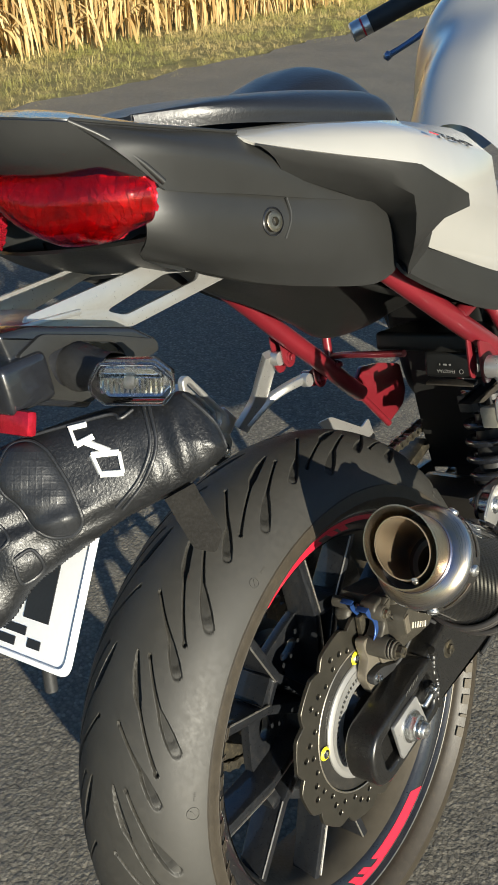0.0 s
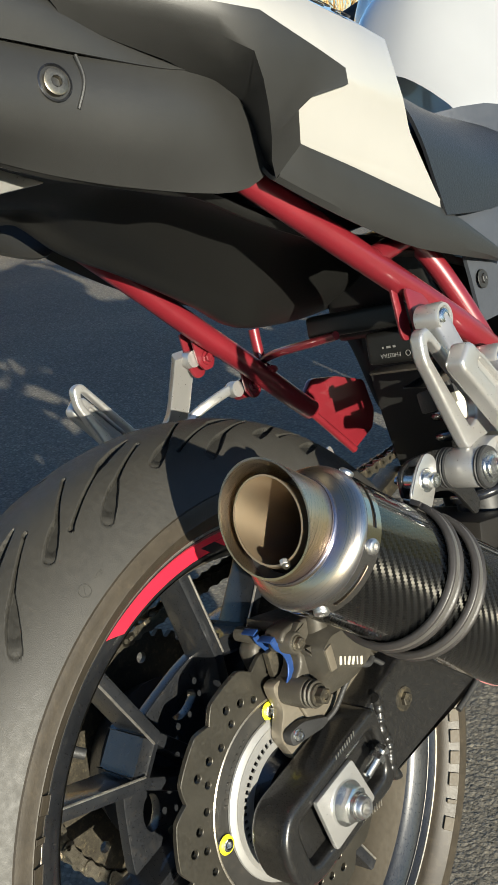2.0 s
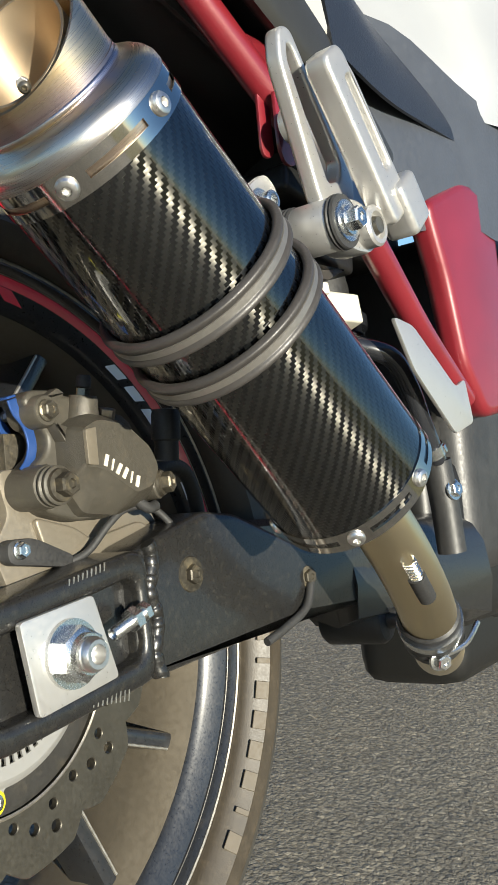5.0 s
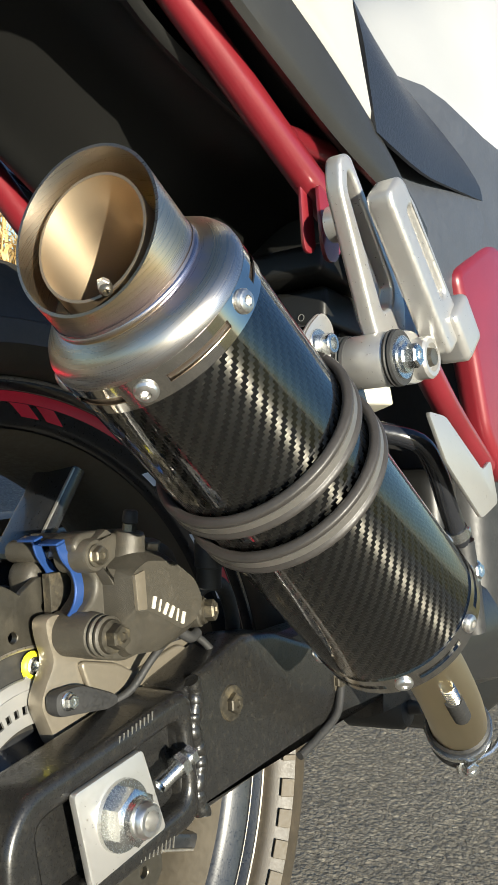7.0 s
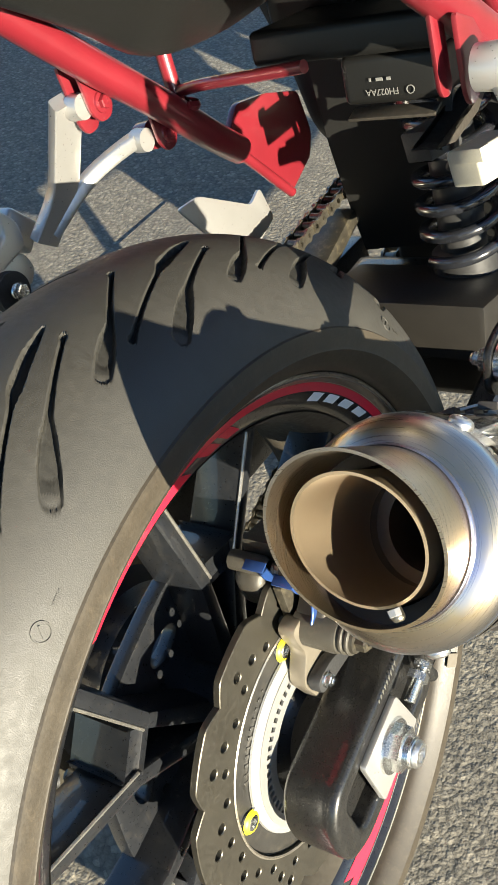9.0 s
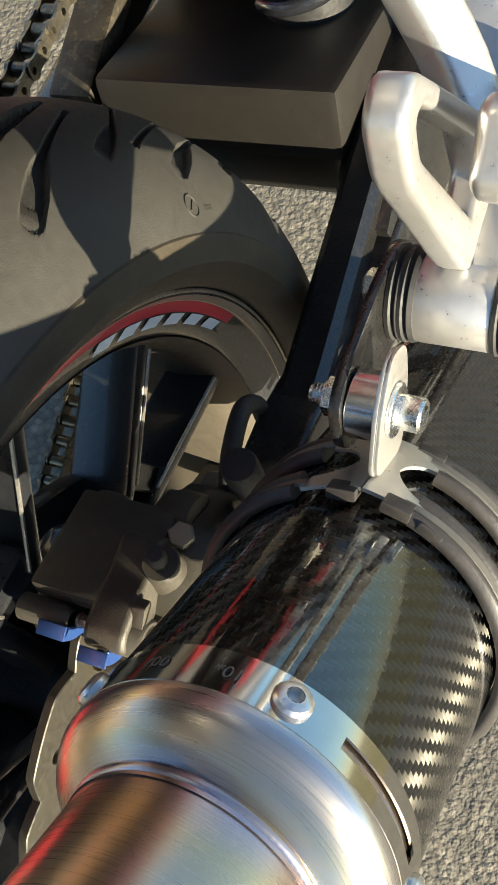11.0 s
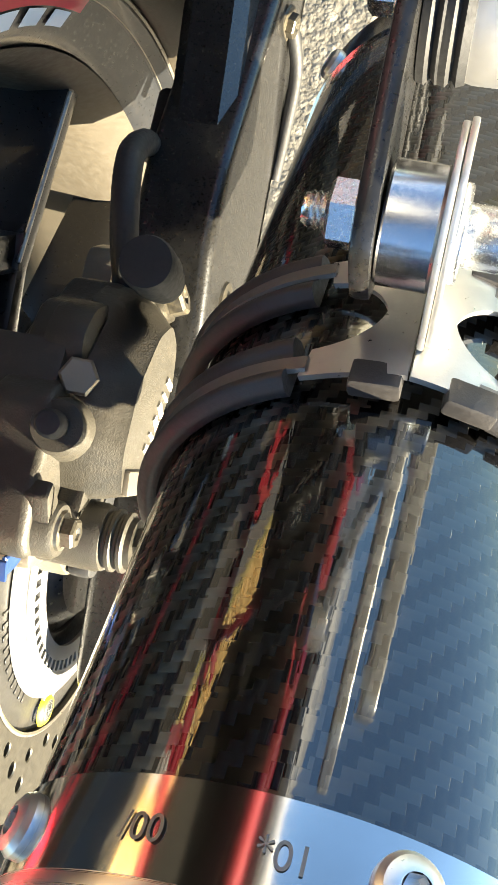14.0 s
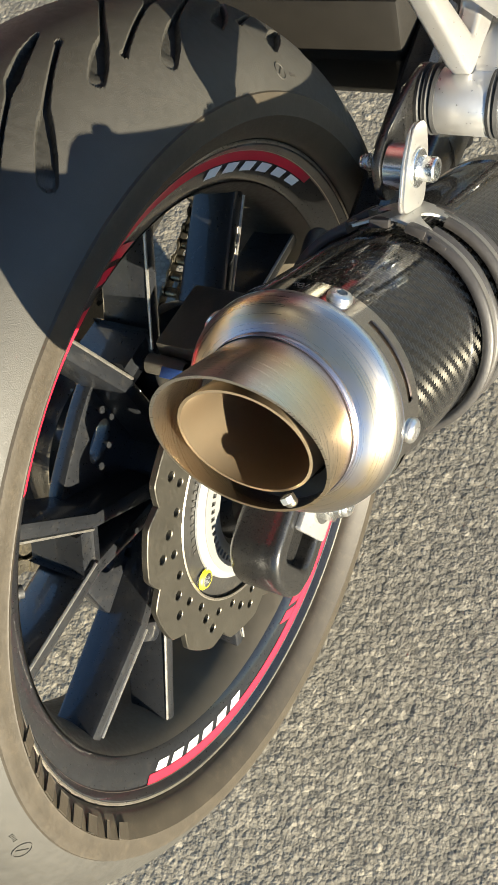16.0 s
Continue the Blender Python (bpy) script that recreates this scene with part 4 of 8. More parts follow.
def band(a0, a1, lift, name, rivets, slots):
    """A steel band; the long slots in it show the carbon beneath."""
    bm = bmesh.new()
    layer = bm.loops.layers.uv.new("uv")
    am = (a0 + a1) / 2
    rows = [a0, a0 + (a1 - a0) * 0.36, a0 + (a1 - a0) * 0.64, a1]
    seg = 240
    grid = [[bm.verts.new(m_at(a, body_r(a) + lift, 360 * i / seg)) for i in range(seg)] for a in rows]
    for p in range(3):
        for i in range(seg):
            deg = 360 * (i + 0.5) / seg
            if p == 1 and any(s0 < deg < s1 for s0, s1 in slots):
                continue
            f = bm.faces.new((grid[p][i], grid[p][(i + 1) % seg], grid[p + 1][(i + 1) % seg], grid[p + 1][i]))
            for lp, (q, s) in zip(f.loops, ((p, i), (p, i + 1), (p + 1, i + 1), (p + 1, i))):
                lp[layer].uv = (rows[q], 2 * math.pi * s / seg * 0.048)
    shell(bm, 0.0008)
    ob = part(name, bm, "band", muffler, "polished steel band with long slots")
    for deg in rivets:
        socket_bolt(ob, m_at(am, body_r(am) + lift, deg), m_out(deg), 0.0052, 0.0028, "alu_bright", "rivet")
    return ob


band(-0.0400, -0.0262, 0.0008, "band", (18.5, 92.5, 158, 230, 301.5), ((36, 78), (107, 146), (171, 220), (248, 292)))
for words, deg in (("*01", 359.0), ("/00", 335.0)):
    curve = bpy.data.curves.new("engraving", "FONT")
    curve.body, curve.size, curve.extrude, curve.align_x = words, 0.0055, 0.00005, "CENTER"
    mark = new("engraving", curve)
    mark.data.materials.append(MAT["strap_steel"])
    mark.parent = muffler
    out = m_out(deg)
    round_way = MD.cross(out).normalized()
    mark.matrix_basis = Matrix.Translation(m_at(-0.0355, body_r(-0.0355) + 0.0012, deg)) @ Matrix((round_way, MD, out)).transposed().to_4x4()
band(0.2072, 0.2212, 0.0008, "band", (28, 100, 156, 228, 300), ((42, 88), (112, 145), (168, 216), (242, 288)))
part("front_cap", lathe([(0.219, 0.0515), (0.2225, 0.0505), (0.2265, 0.046), (0.230, 0.034), (0.235, 0.0225), (0.240, 0.0202)], MO, MD, 72, uv=True), "link", muffler)

# two rubber-edged straps and the hanger between them
STRAP_SEC = rounded([(-0.0064, -0.0006), (0.0064, -0.0006), (0.0072, 0.0018), (0.0056, 0.0046), (0.0034, 0.0044), (0.0020, 0.0030), (-0.0020, 0.0030), (-0.0034, 0.0044), (-0.0056, 0.0046), (-0.0072, 0.0018)], 0.0008, 2)


def strap(a, a_end, d0, d1):
    bm = bmesh.new()
    rings = []
    n = 120
    for i in range(n + 1):
        f = i / n
        deg = d0 + (d1 - d0) * f
        pull = min(f, 1 - f) * n / 14
        aa = a_end + (a - a_end) * min(1, pull)
        rings.append([bm.verts.new(m_at(aa + u, body_r(aa) + 0.0012 + h, deg)) for u, h in STRAP_SEC])
    k = len(rings[0])
    for p, q in zip(rings, rings[1:]):
        for i in range(k):
            bm.faces.new((p[i], p[(i + 1) % k], q[(i + 1) % k], q[i]))
    bm.faces.new(rings[0])
    bm.faces.new(rings[-1][::-1])
    return bm


for a, a_end in ((0.0535, 0.0548), (0.0820, 0.0810)):
    clamp = part("strap", strap(a, a_end, 19, 336), "strap", muffler, "grey rubber-edged clamp strap")
    part("strap_band", lathe([(a - 0.0021, body_r(a) + 0.0040), (a - 0.0017, body_r(a) + 0.0049), (a + 0.0017, body_r(a) + 0.0049), (a + 0.0021, body_r(a) + 0.0040)], MO, MD, 110, arc=(15, 340)), "strap_steel", clamp, "dull steel band between the rubber edges")


def wing(sg):
    """One half of the pale saddle: from the upright lug it hugs the tube and forks round a half moon into the two straps."""
    bm = bmesh.new()
    a0, a1 = 0.0505, 0.0850
    am, moon = (a0 + a1) / 2, 0.0098
    cols = []
    for i in range(49):
        a = a0 + (a1 - a0) * i / 48
        q = (a - am) / moon
        cut = math.sqrt(max(0.0, 1 - q * q)) * moon * 1.15 / 0.054 * 57.3
        reach = 22.5 - 3.5 * max(0.0, 1 - abs(a - am) / (0.5 * (a1 - a0)))
        edge = reach - cut
        r = body_r(a)
        col = []
        for k in range(13):
            f = k / 12
            d = 0.3 + (edge - 0.3) * f
            lift = 0.0062 - 0.0020 * min(1.0, d / 20.0)
            col.append(bm.verts.new(m_at(a, r + lift, sg * d + 1.0)))
        cols.append(col)
    for p, q in zip(cols, cols[1:]):
        for k in range(12):
            bm.faces.new((p[k], p[k + 1], q[k + 1], q[k]))
    return shell(bm, 0.0013)


part("saddle", wing(1), "bracket_steel", muffler, "pale steel saddle bridging both straps")
part("saddle", wing(-1), "bracket_steel", muffler, "pale steel saddle bridging both straps")
PAD = rounded([(-0.0049, -0.0010), (0.0049, -0.0010), (0.0049, 0.0030), (-0.0049, 0.0030)], 0.0010, 2)
for aa, ln, deg in ((0.0474, 0.0062, -5.2), (0.0474, 0.0062, 14.0), (0.0834, 0.0042, -5.2), (0.0834, 0.0042, 14.0)):
    rr = body_r(aa) + 0.0028
    part("rubber_pad", prism([PAD], m_at(aa, rr, deg), m_out(deg + 90), m_out(deg), -ln, 0.0004), "strap", muffler, "grey rubber pad under the saddle")
    if deg > 0:
        part("strap_sleeve", prism([[(x * 0.85, y * 0.8) for x, y in PAD]], m_at(aa, rr, deg + math.copysign(13.0, deg)), m_out(deg + math.copysign(13.0, deg) + 90), m_out(deg + math.copysign(13.0, deg)), -ln * 0.7, 0.0004), "strap", muffler)

# hanger lug, spacer and bolt that hold the silencer
LUG_R = body_r(0.068)
lug = rounded([(-0.0132, LUG_R + 0.0052), (0.0132, LUG_R + 0.0052), (0.0128, LUG_R + 0.0290), (0.0070, LUG_R + 0.0450), (-0.0070, LUG_R + 0.0450), (-0.0128, LUG_R + 0.0290)], 0.0075, 6)
HB = m_at(0.0676, LUG_R + 0.0254, 0.0)
HX = ME2


def along(x):
    """A place on the hanger bolt's axis."""
    return HB + HX * x


for x0, da in ((0.0012, 0.0), (0.0026, 0.0006)):
    part("hanger_lug", prism([[(x + da, y + da) for x, y in lug]], MO + MD * 0.0676 + HX * (x0 + 0.0012), MD, ME1, -0.0013, 0.0004), "bracket_steel", muffler, "pale stamped hanger lug")
part("spacer", lathe([(-0.0088, 0), (-0.0088, 0.0108), (-0.0083, 0.0112), (0.0005, 0.0112), (0.0010, 0.0108), (0.0010, 0)], HB, HX, 56), "spacer_steel", muffler, "turned aluminium spacer")
part("washer", lathe([(0.0038, 0), (0.0038, 0.0086), (0.0042, 0.0089), (0.0050, 0.0089), (0.0054, 0.0084), (0.0054, 0)], HB, HX, 40), "zinc", muffler)
part("hanger_bolt", merge(lathe([(0.0052, 0.0054), (0.0056, 0.0057), (0.0128, 0.0057), (0.0136, 0.0050), (0.0136, 0.0034)], HB, HX, 36), lathe([(0.0136, 0.0034), (0.0098, 0.0032), (0.0098, 0)], HB, HX, 6)), "zinc", muffler, "socket cap bolt, zinc plated")
part("hanger_nut", merge(lathe([(-0.0124, 0.0078), (-0.0132, 0.0080), (-0.0140, 0.0066)], HB, HX, 28), hexagon(along(-0.0132), -HX, 0.0112, 0.0058)), "zinc", muffler, "zinc nut on threaded stud")
part("thread", lathe([(-0.0180 - 0.0006 * k, 0.0036 if k % 2 else 0.0031) for k in range(9)] + [(-0.0236, 0.0028), (-0.0236, 0)], HB, HX, 24), "zinc", muffler)

# -- link pipe under the silencer --
link = part("link_pipe", lathe([(0.0, 0.0202), (0.012, 0.0202)], m_at(0.236), MD, 40, uv=True), "link", bike, "straw-coloured steel link pipe")
part("pipe_bend", tube([m_at(0.242), (0.2070, 0.222, 0.030), (0.204, 0.250, 0.002), (0.196, 0.278, -0.022), (0.184, 0.310, -0.043), (0.160, 0.36, -0.06)], 0.0198, 28, 6), "link", link)
part("joint_sleeve", lathe([(0.0, 0.0200), (0.002, 0.0220), (0.036, 0.0224), (0.042, 0.0210)], (0.1975, 0.272, -0.0175), (-0.30, 0.78, -0.55), 40, uv=True), "engine", link, "dark exhaust joint sleeve")
part("clamp", lathe([(0.010, 0.0222), (0.010, 0.0234), (0.018, 0.0234), (0.018, 0.0222)], (0.1975, 0.272, -0.0175), (-0.30, 0.78, -0.55), 40, closed=True, uv=True), "zinc", link)
hex_bolt(link, (0.196, 0.285, -0.052), (0.8, -0.5, -0.2), 0.010, 0.008, "zinc", name="clamp_bolt")
part("clamp_arm", tube([(0.166, 0.292, -0.030), (0.180, 0.284, -0.046), (0.198, 0.284, -0.052)], 0.0042, 10), "engine", link)
part("clamp_wire", tube([(0.198, 0.286, -0.050), (0.212, 0.296, -0.043), (0.217, 0.310, -0.030)], 0.0022, 8), "zinc", link)
coil = [Vector((0.2215, 0.205, 0.025)) + Vector((-0.10, 0.72, -0.62)).normalized() * (0.018 * k / 60) + Vector((math.cos(k * 0.63) * 0.0042, math.sin(k * 0.63) * 0.003, math.sin(k * 0.63) * 0.0030)) for k in range(61)]
spring = part("spring", tube(coil, 0.0009, 6, 1), "zinc", link, "small exhaust spring in a rubber sleeve")
part("spring_sleeve", tube([(0.2195, 0.2175, 0.0140), (0.2165, 0.236, -0.0020)], 0.0062, 16, 1), "black_rubber", spring)
part("spring_hook", tube([(0.2165, 0.236, -0.0020), (0.213, 0.246, -0.011), (0.209, 0.250, -0.014)], 0.0012, 8), "zinc", spring)

# -- swingarm --
SW = [(0.060, 0.046), (0.070, 0.052), (0.128, 0.068), (0.160, 0.064), (0.238, 0.034), (0.330, 0.030), (0.330, -0.018), (0.228, -0.013), (0.137, -0.019), (0.060, -0.024)]
swing = part("swingarm", prism([rounded(SW, 0.006, 4)], (0.0930, 0, 0), (0, 1, 0), (0, 0, 1), 0.0330, 0.0050, 3), "swing", bike, "glossy black box-section swingarm with weld beads")
END_O = rounded([(-0.065, 0.012), (-0.052, 0.031), (0.070, 0.052), (0.072, -0.023), (0.016, -0.030), (-0.040, -0.038), (-0.060, -0.030), (-0.066, -0.010)], 0.014, 5)
END_I = rounded([(-0.047, 0.016), (0.060, 0.036), (0.062, -0.009), (0.012, -0.017), (-0.042, -0.024)], 0.009, 4)
part("swingarm_end", prism([END_O, END_I], (0.0930, 0, 0), (0, 1, 0), (0, 0, 1), 0.0372, 0.0056, 4), "swing", swing)
part("swingarm_floor", prism([rounded([(-0.055, 0.020), (0.066, 0.042), (0.067, -0.014), (-0.050, -0.030)], 0.008, 4)], (0.0950, 0, 0), (0, 1, 0), (0, 0, 1), 0.0235), "swing", swing)
part("swingarm_beam", loft([[(0.124, 0.30, 0.026), (0.126, 0.30, -0.026), (0.085, 0.30, -0.026), (0.085, 0.30, 0.036), (0.112, 0.30, 0.038)], [(0.118, 0.42, 0.030), (0.126, 0.42, -0.034), (0.070, 0.42, -0.034), (0.066, 0.42, 0.040), (0.100, 0.42, 0.042)], [(0.124, 0.56, 0.010), (0.124, 0.56, -0.06), (0.07, 0.56, -0.06), (0.07, 0.56, 0.03), (0.10, 0.56, 0.035)]], 3, 2, True, True), "swing", swing)
part("swingarm_top", loft([[(x1, y, zt - 0.005), (x1 - 0.005, y, zt), (x0 + 0.005, y, zt), (x0, y, zt - 0.005), (x0, y, -0.005), (x1, y, -0.005)] for y, x0, x1, zt in ((0.110, 0.100, 0.1245, 0.060), (0.200, 0.094, 0.1200, 0.058), (0.280, 0.088, 0.1140, 0.054), (0.400, 0.080, 0.1060, 0.050))], 3, 1, True, True), "swing", swing)
part("cross_member", block((-0.015, 0.425, 0.022), (1, 0, 0), (0, 1, 0), (0.190, 0.145, 0.060), 0.012, 3), "swing", swing, "dusty swingarm cross member")
# bead of weld where the end piece meets the beam
rs = random.Random(3)
seam = [(0.1262, 0.0735 + 0.0022 * math.sin(k * 0.33) + 0.001 * rs.random(), 0.053 - 0.00185 * k) for k in range(42)]
part("weld_bead", tube(seam, [0.0046 + 0.0003 * math.sin(k * 1.3) + 0.0004 * rs.random() for k in range(42)], 14, 2), "swing", swing, "lumpy weld bead painted black", 60)
for y0, z0, sgn in ((0.010, 0.0375, 1), (0.020, -0.0235, -1)):
    for k in range(9):
        part("index_mark", block((0.1298, y0 + k * 0.0032, z0 + k * 0.0005 * sgn + 0.0002 * k), (1, 0, 0), (0, 0.2, 1), (0.0006, 0.0060, 0.0008), 0), "rim_worn", swing)
axle_plate = part("axle_plate", prism([rounded([(-0.027, 0.024), (0.022, 0.031), (0.036, -0.014), (-0.019, -0.023)], 0.003, 3)], (0.1300, 0, 0), (0, 1, 0), (0, 0, 1), 0.0042, 0.0008), "alu", swing, "pale cast axle block plate")
AXN = (0.1342, 0.004, 0.004)
part("axle_washer", lathe([(0, 0), (0, 0.0178), (0.0022, 0.0174), (0.0022, 0)], AXN, (1, 0, 0), 40), "zinc", swing)
part("axle_nut", merge(hexagon((0.1364, 0.004, 0.004), (1, 0, 0), 0.0250, 0.0085), lathe([(0.0080, 0.0108), (0.0120, 0.0102), (0.0120, 0.0085)], (0.1364, 0.004, 0.004), (1, 0, 0), 36)), "zinc", swing, "large plated axle nut")
part("axle_end", lathe([(0.008 + 0.0009 * k, 0.0088 if k % 2 else 0.0080) for k in range(8)] + [(0.0160, 0.0082), (0.0172, 0.0072), (0.0172, 0.0050), (0.0160, 0.0046), (-0.020, 0.0044), (-0.020, 0)], (0.1364, 0.004, 0.004), (1, 0, 0), 32), "alu_bright", swing)
part("adjuster_rod", lathe([(0.0008 * k, 0.0040 if k % 2 else 0.0035) for k in range(34)], (0.1335, 0.034, 0.008), (0.06, 0.94, 0.33), 18), "zinc", swing)
part("adjuster_nut", hexagon((0.1340, 0.0475, 0.0130), (0.06, 0.94, 0.33), 0.0120, 0.0060), "zinc", swing)
part("adjuster_nut", hexagon((0.1345, 0.0560, 0.0160), (0.06, 0.94, 0.33), 0.0100, 0.0045), "zinc", swing)
hex_bolt(swing, (0.1258, 0.110, 0.031), (1, 0, 0), 0.0105, 0.0050, "oily", 1.9, "stand_bobbin_bolt")
hex_bolt(swing, (0.1258, 0.236, 0.014), (1, -0.2, 0), 0.0090, 0.0045, "oily", 1.6, "hose_clip_bolt")
part("hose_clip", tube([(0.128, 0.236, 0.010), (0.130, 0.224, -0.006), (0.128, 0.200, -0.016), (0.126, 0.180, -0.022)], 0.0030, 10), "black_rubber", swing)

# -- brake caliper --
CAL = [(0.010, 0.136), (0.016, 0.142), (0.032, 0.1425), (0.044, 0.139), (0.060, 0.141), (0.068, 0.128), (0.084, 0.121), (0.091, 0.117), (0.094, 0.106), (0.104, 0.095), (0.098, 0.078), (0.078, 0.073), (0.044, 0.069), (0.024, 0.074), (0.010, 0.084), (0.014, 0.100), (0.024, 0.108), (0.026, 0.116), (0.017, 0.126)]
caliper = part("brake_caliper", prism([rounded(CAL, 0.004, 4)], (0.0860, 0, 0), (0, 1, 0), (0, 0, 1), 0.0200, 0.0030, 3), "caliper", bike, "bronze-grey single piston brake caliper")


def piston_lump():
    """The cast lump over the piston: a wide foot, a slanting shoulder and a flat lettered face with its lower edge cut back."""
    foot = [(0.030, 0.120), (0.048, 0.131), (0.072, 0.127), (0.096, 0.108), (0.104, 0.093), (0.094, 0.076), (0.066, 0.069), (0.040, 0.070), (0.030, 0.086)]
    face = [(0.0335, 0.1185), (0.046, 0.124), (0.068, 0.121), (0.086, 0.108), (0.092, 0.096), (0.086, 0.086), (0.072, 0.082), (0.046, 0.097), (0.034, 0.098)]
    rows = []
    for x, f in ((0.100, 0.0), (0.112, 0.12), (0.119, 0.55), (0.1235, 0.93), (0.1248, 1.0)):
        rows.append(rounded([(a[0] * (1 - f) + b[0] * f, a[1] * (1 - f) + b[1] * f) for a, b in zip(foot, face)], 0.004, 3))
    bm = bmesh.new()
    rings = [[bm.verts.new((x, y, z)) for y, z in row] for x, row in zip((0.100, 0.112, 0.119, 0.1235, 0.1248), rows)]
    n = len(rings[0])
    for a, b in zip(rings, rings[1:]):
        for k in range(n):
            bm.faces.new((a[k], a[(k + 1) % n], b[(k + 1) % n], b[k]))
    bm.faces.new(rings[-1])
    return bm


part("piston_housing", piston_lump(), "caliper", caliper, "", 32)
part("caliper_rib", prism([rounded([(0.0340, 0.1180), (0.0420, 0.1195), (0.0420, 0.0985), (0.0345, 0.0990)], 0.0008, 2)], (0.1240, 0, 0), (0, 1, 0), (0, 0, 1), 0.0026, 0.0004), "bracket", caliper, "machined pad on the caliper")
part("caliper_ear", prism([rounded([(0.068, 0.127), (0.080, 0.131), (0.090, 0.124), (0.094, 0.112), (0.080, 0.110)], 0.004, 3)], (0.094, 0, 0), (0, 1, 0), (0, 0, 1), 0.014, 0.003), "caliper", caliper)
part("caliper_back", prism([rounded([(0.010, 0.122), (0.020, 0.130), (0.050, 0.132), (0.085, 0.116), (0.080, 0.098), (0.014, 0.098)], 0.006, 3)], (0.050, 0, 0), (0, 1, 0), (0, 0, 1), 0.020, 0.007, 3), "caliper", caliper)
part("caliper_bridge", block((0.078, 0.052, 0.1300), (1, 0, 0), (0, 1, -0.25), (0.050, 0.052, 0.012), 0.003, 2), "caliper", caliper)
part("caliper_web", prism([rounded([(0.024, 0.1235), (0.036, 0.1205), (0.036, 0.109), (0.031, 0.112)], 0.001, 2)], (0.1030, 0, 0), (0, 1, 0), (0, 0, 1), 0.0110, 0.0015), "caliper", caliper)
part("caliper_web", prism([rounded([(0.020, 0.137), (0.031, 0.143), (0.036, 0.140), (0.030, 0.133)], 0.001, 2)], (0.1030, 0, 0), (0, 1, 0), (0, 0, 1), 0.0080, 0.0015), "caliper", caliper)
for i in range(6):
    f = i / 5
    part("brand_bar", block((0.1252, 0.0490 + 0.0235 * f, 0.1010 - 0.0125 * f), (1, 0, 0), (0, 0.35 if i not in (2, 3) else 0.7, 1), (0.0010, 0.0068, 0.0026 if i not in (1, 4) else 0.0012), 0.0002, 1), "caliper_mark", caliper)
PIN = (0, 0.0165, 0.0890)
part("pin_boss", lathe([(0.086, 0), (0.086, 0.0120), (0.1120, 0.0120), (0.1145, 0.0112), (0.1150, 0.0098), (0.1162, 0.0098), (0.1170, 0.0110), (0.1182, 0.0110), (0.1190, 0.0096), (0.1200, 0.0096), (0.1208, 0.0106), (0.1220, 0.0106), (0.1228, 0.0095), (0.1228, 0)], PIN, (1, 0, 0), 40), "caliper", caliper)
hex_bolt(caliper, (0.1226, PIN[1], PIN[2]), (1, 0, 0), 0.0115, 0.0085, "oily", 1.45, "slide_pin_bolt")
part("pin_boss", lathe([(0.090, 0), (0.090, 0.0095), (0.1105, 0.0090), (0.1120, 0.008), (0.1120, 0)], (0, 0.021, 0.1300), (1, 0, 0), 32), "caliper", caliper)
hex_bolt(caliper, (0.1118, 0.021, 0.1300), (1, 0, 0), 0.0085, 0.0050, "chain", 1.35, "pad_pin_bolt")
part("bleed_boss", lathe([(-0.022, 0.0115), (-0.006, 0.0090), (-0.002, 0.0088), (0.0, 0.0078), (0.0, 0)], (0.108, 0.052, 0.1395), (0.15, 0.05, 1), 28), "caliper", caliper)
bn = part("bleed_nipple", hexagon((0.108, 0.052, 0.1395), (0.15, 0.05, 1), 0.0070, 0.0045), "chain", caliper)
part("bleed_cap", lathe([(0.0040, 0.0030), (0.0050, 0.0044), (0.0105, 0.0042), (0.0118, 0.0034), (0.0118, 0)], (0.108, 0.052, 0.1395), (0.15, 0.05, 1), 24), "black_rubber", bn, "black rubber bleed cap")
part("banjo", lathe([(-0.012, 0.0095), (0.002, 0.0095), (0.003, 0.0085), (0.004, 0.0085)], (0.114, 0.0990, 0.0870), (0.9, 0.35, 0.05), 24), "caliper", caliper)
hex_bolt(caliper, (0.1172, 0.1005, 0.0870), (0.9, 0.35, 0.05), 0.0110, 0.0075, "oily", 1.3, "banjo_bolt")
part("banjo_hose", tube([(0.104, 0.104, 0.090), (0.102, 0.122, 0.098), (0.098, 0.146, 0.094), (0.094, 0.160, 0.070), (0.085, 0.170, 0.030), (0.080, 0.200, 0.010)], 0.0050, 14), "black_rubber", caliper, "black brake hose")
part("hose_end", tube([(0.112, 0.084, 0.078), (0.113, 0.092, 0.073), (0.112, 0.100, 0.074)], 0.0034, 10), "black_rubber", caliper)


def clip(x0, pts, w):
    """A flat spring clip bent in its plane."""
    line = catmull([(y, z, 0) for y, z in pts], 5)
    left, right = [], []
    for i, p in enumerate(line):
        d = (line[min(i + 1, len(line) - 1)] - line[max(i - 1, 0)]).normalized()
        s = Vector((-d.y, d.x, 0)) * w / 2
        left.append((p.x + s.x, p.y + s.y))
        right.append((p.x - s.x, p.y - s.y))
    return prism([left + right[::-1]], (x0, 0, 0), (0, 1, 0), (0, 0, 1), 0.0018, 0.0005, 1)


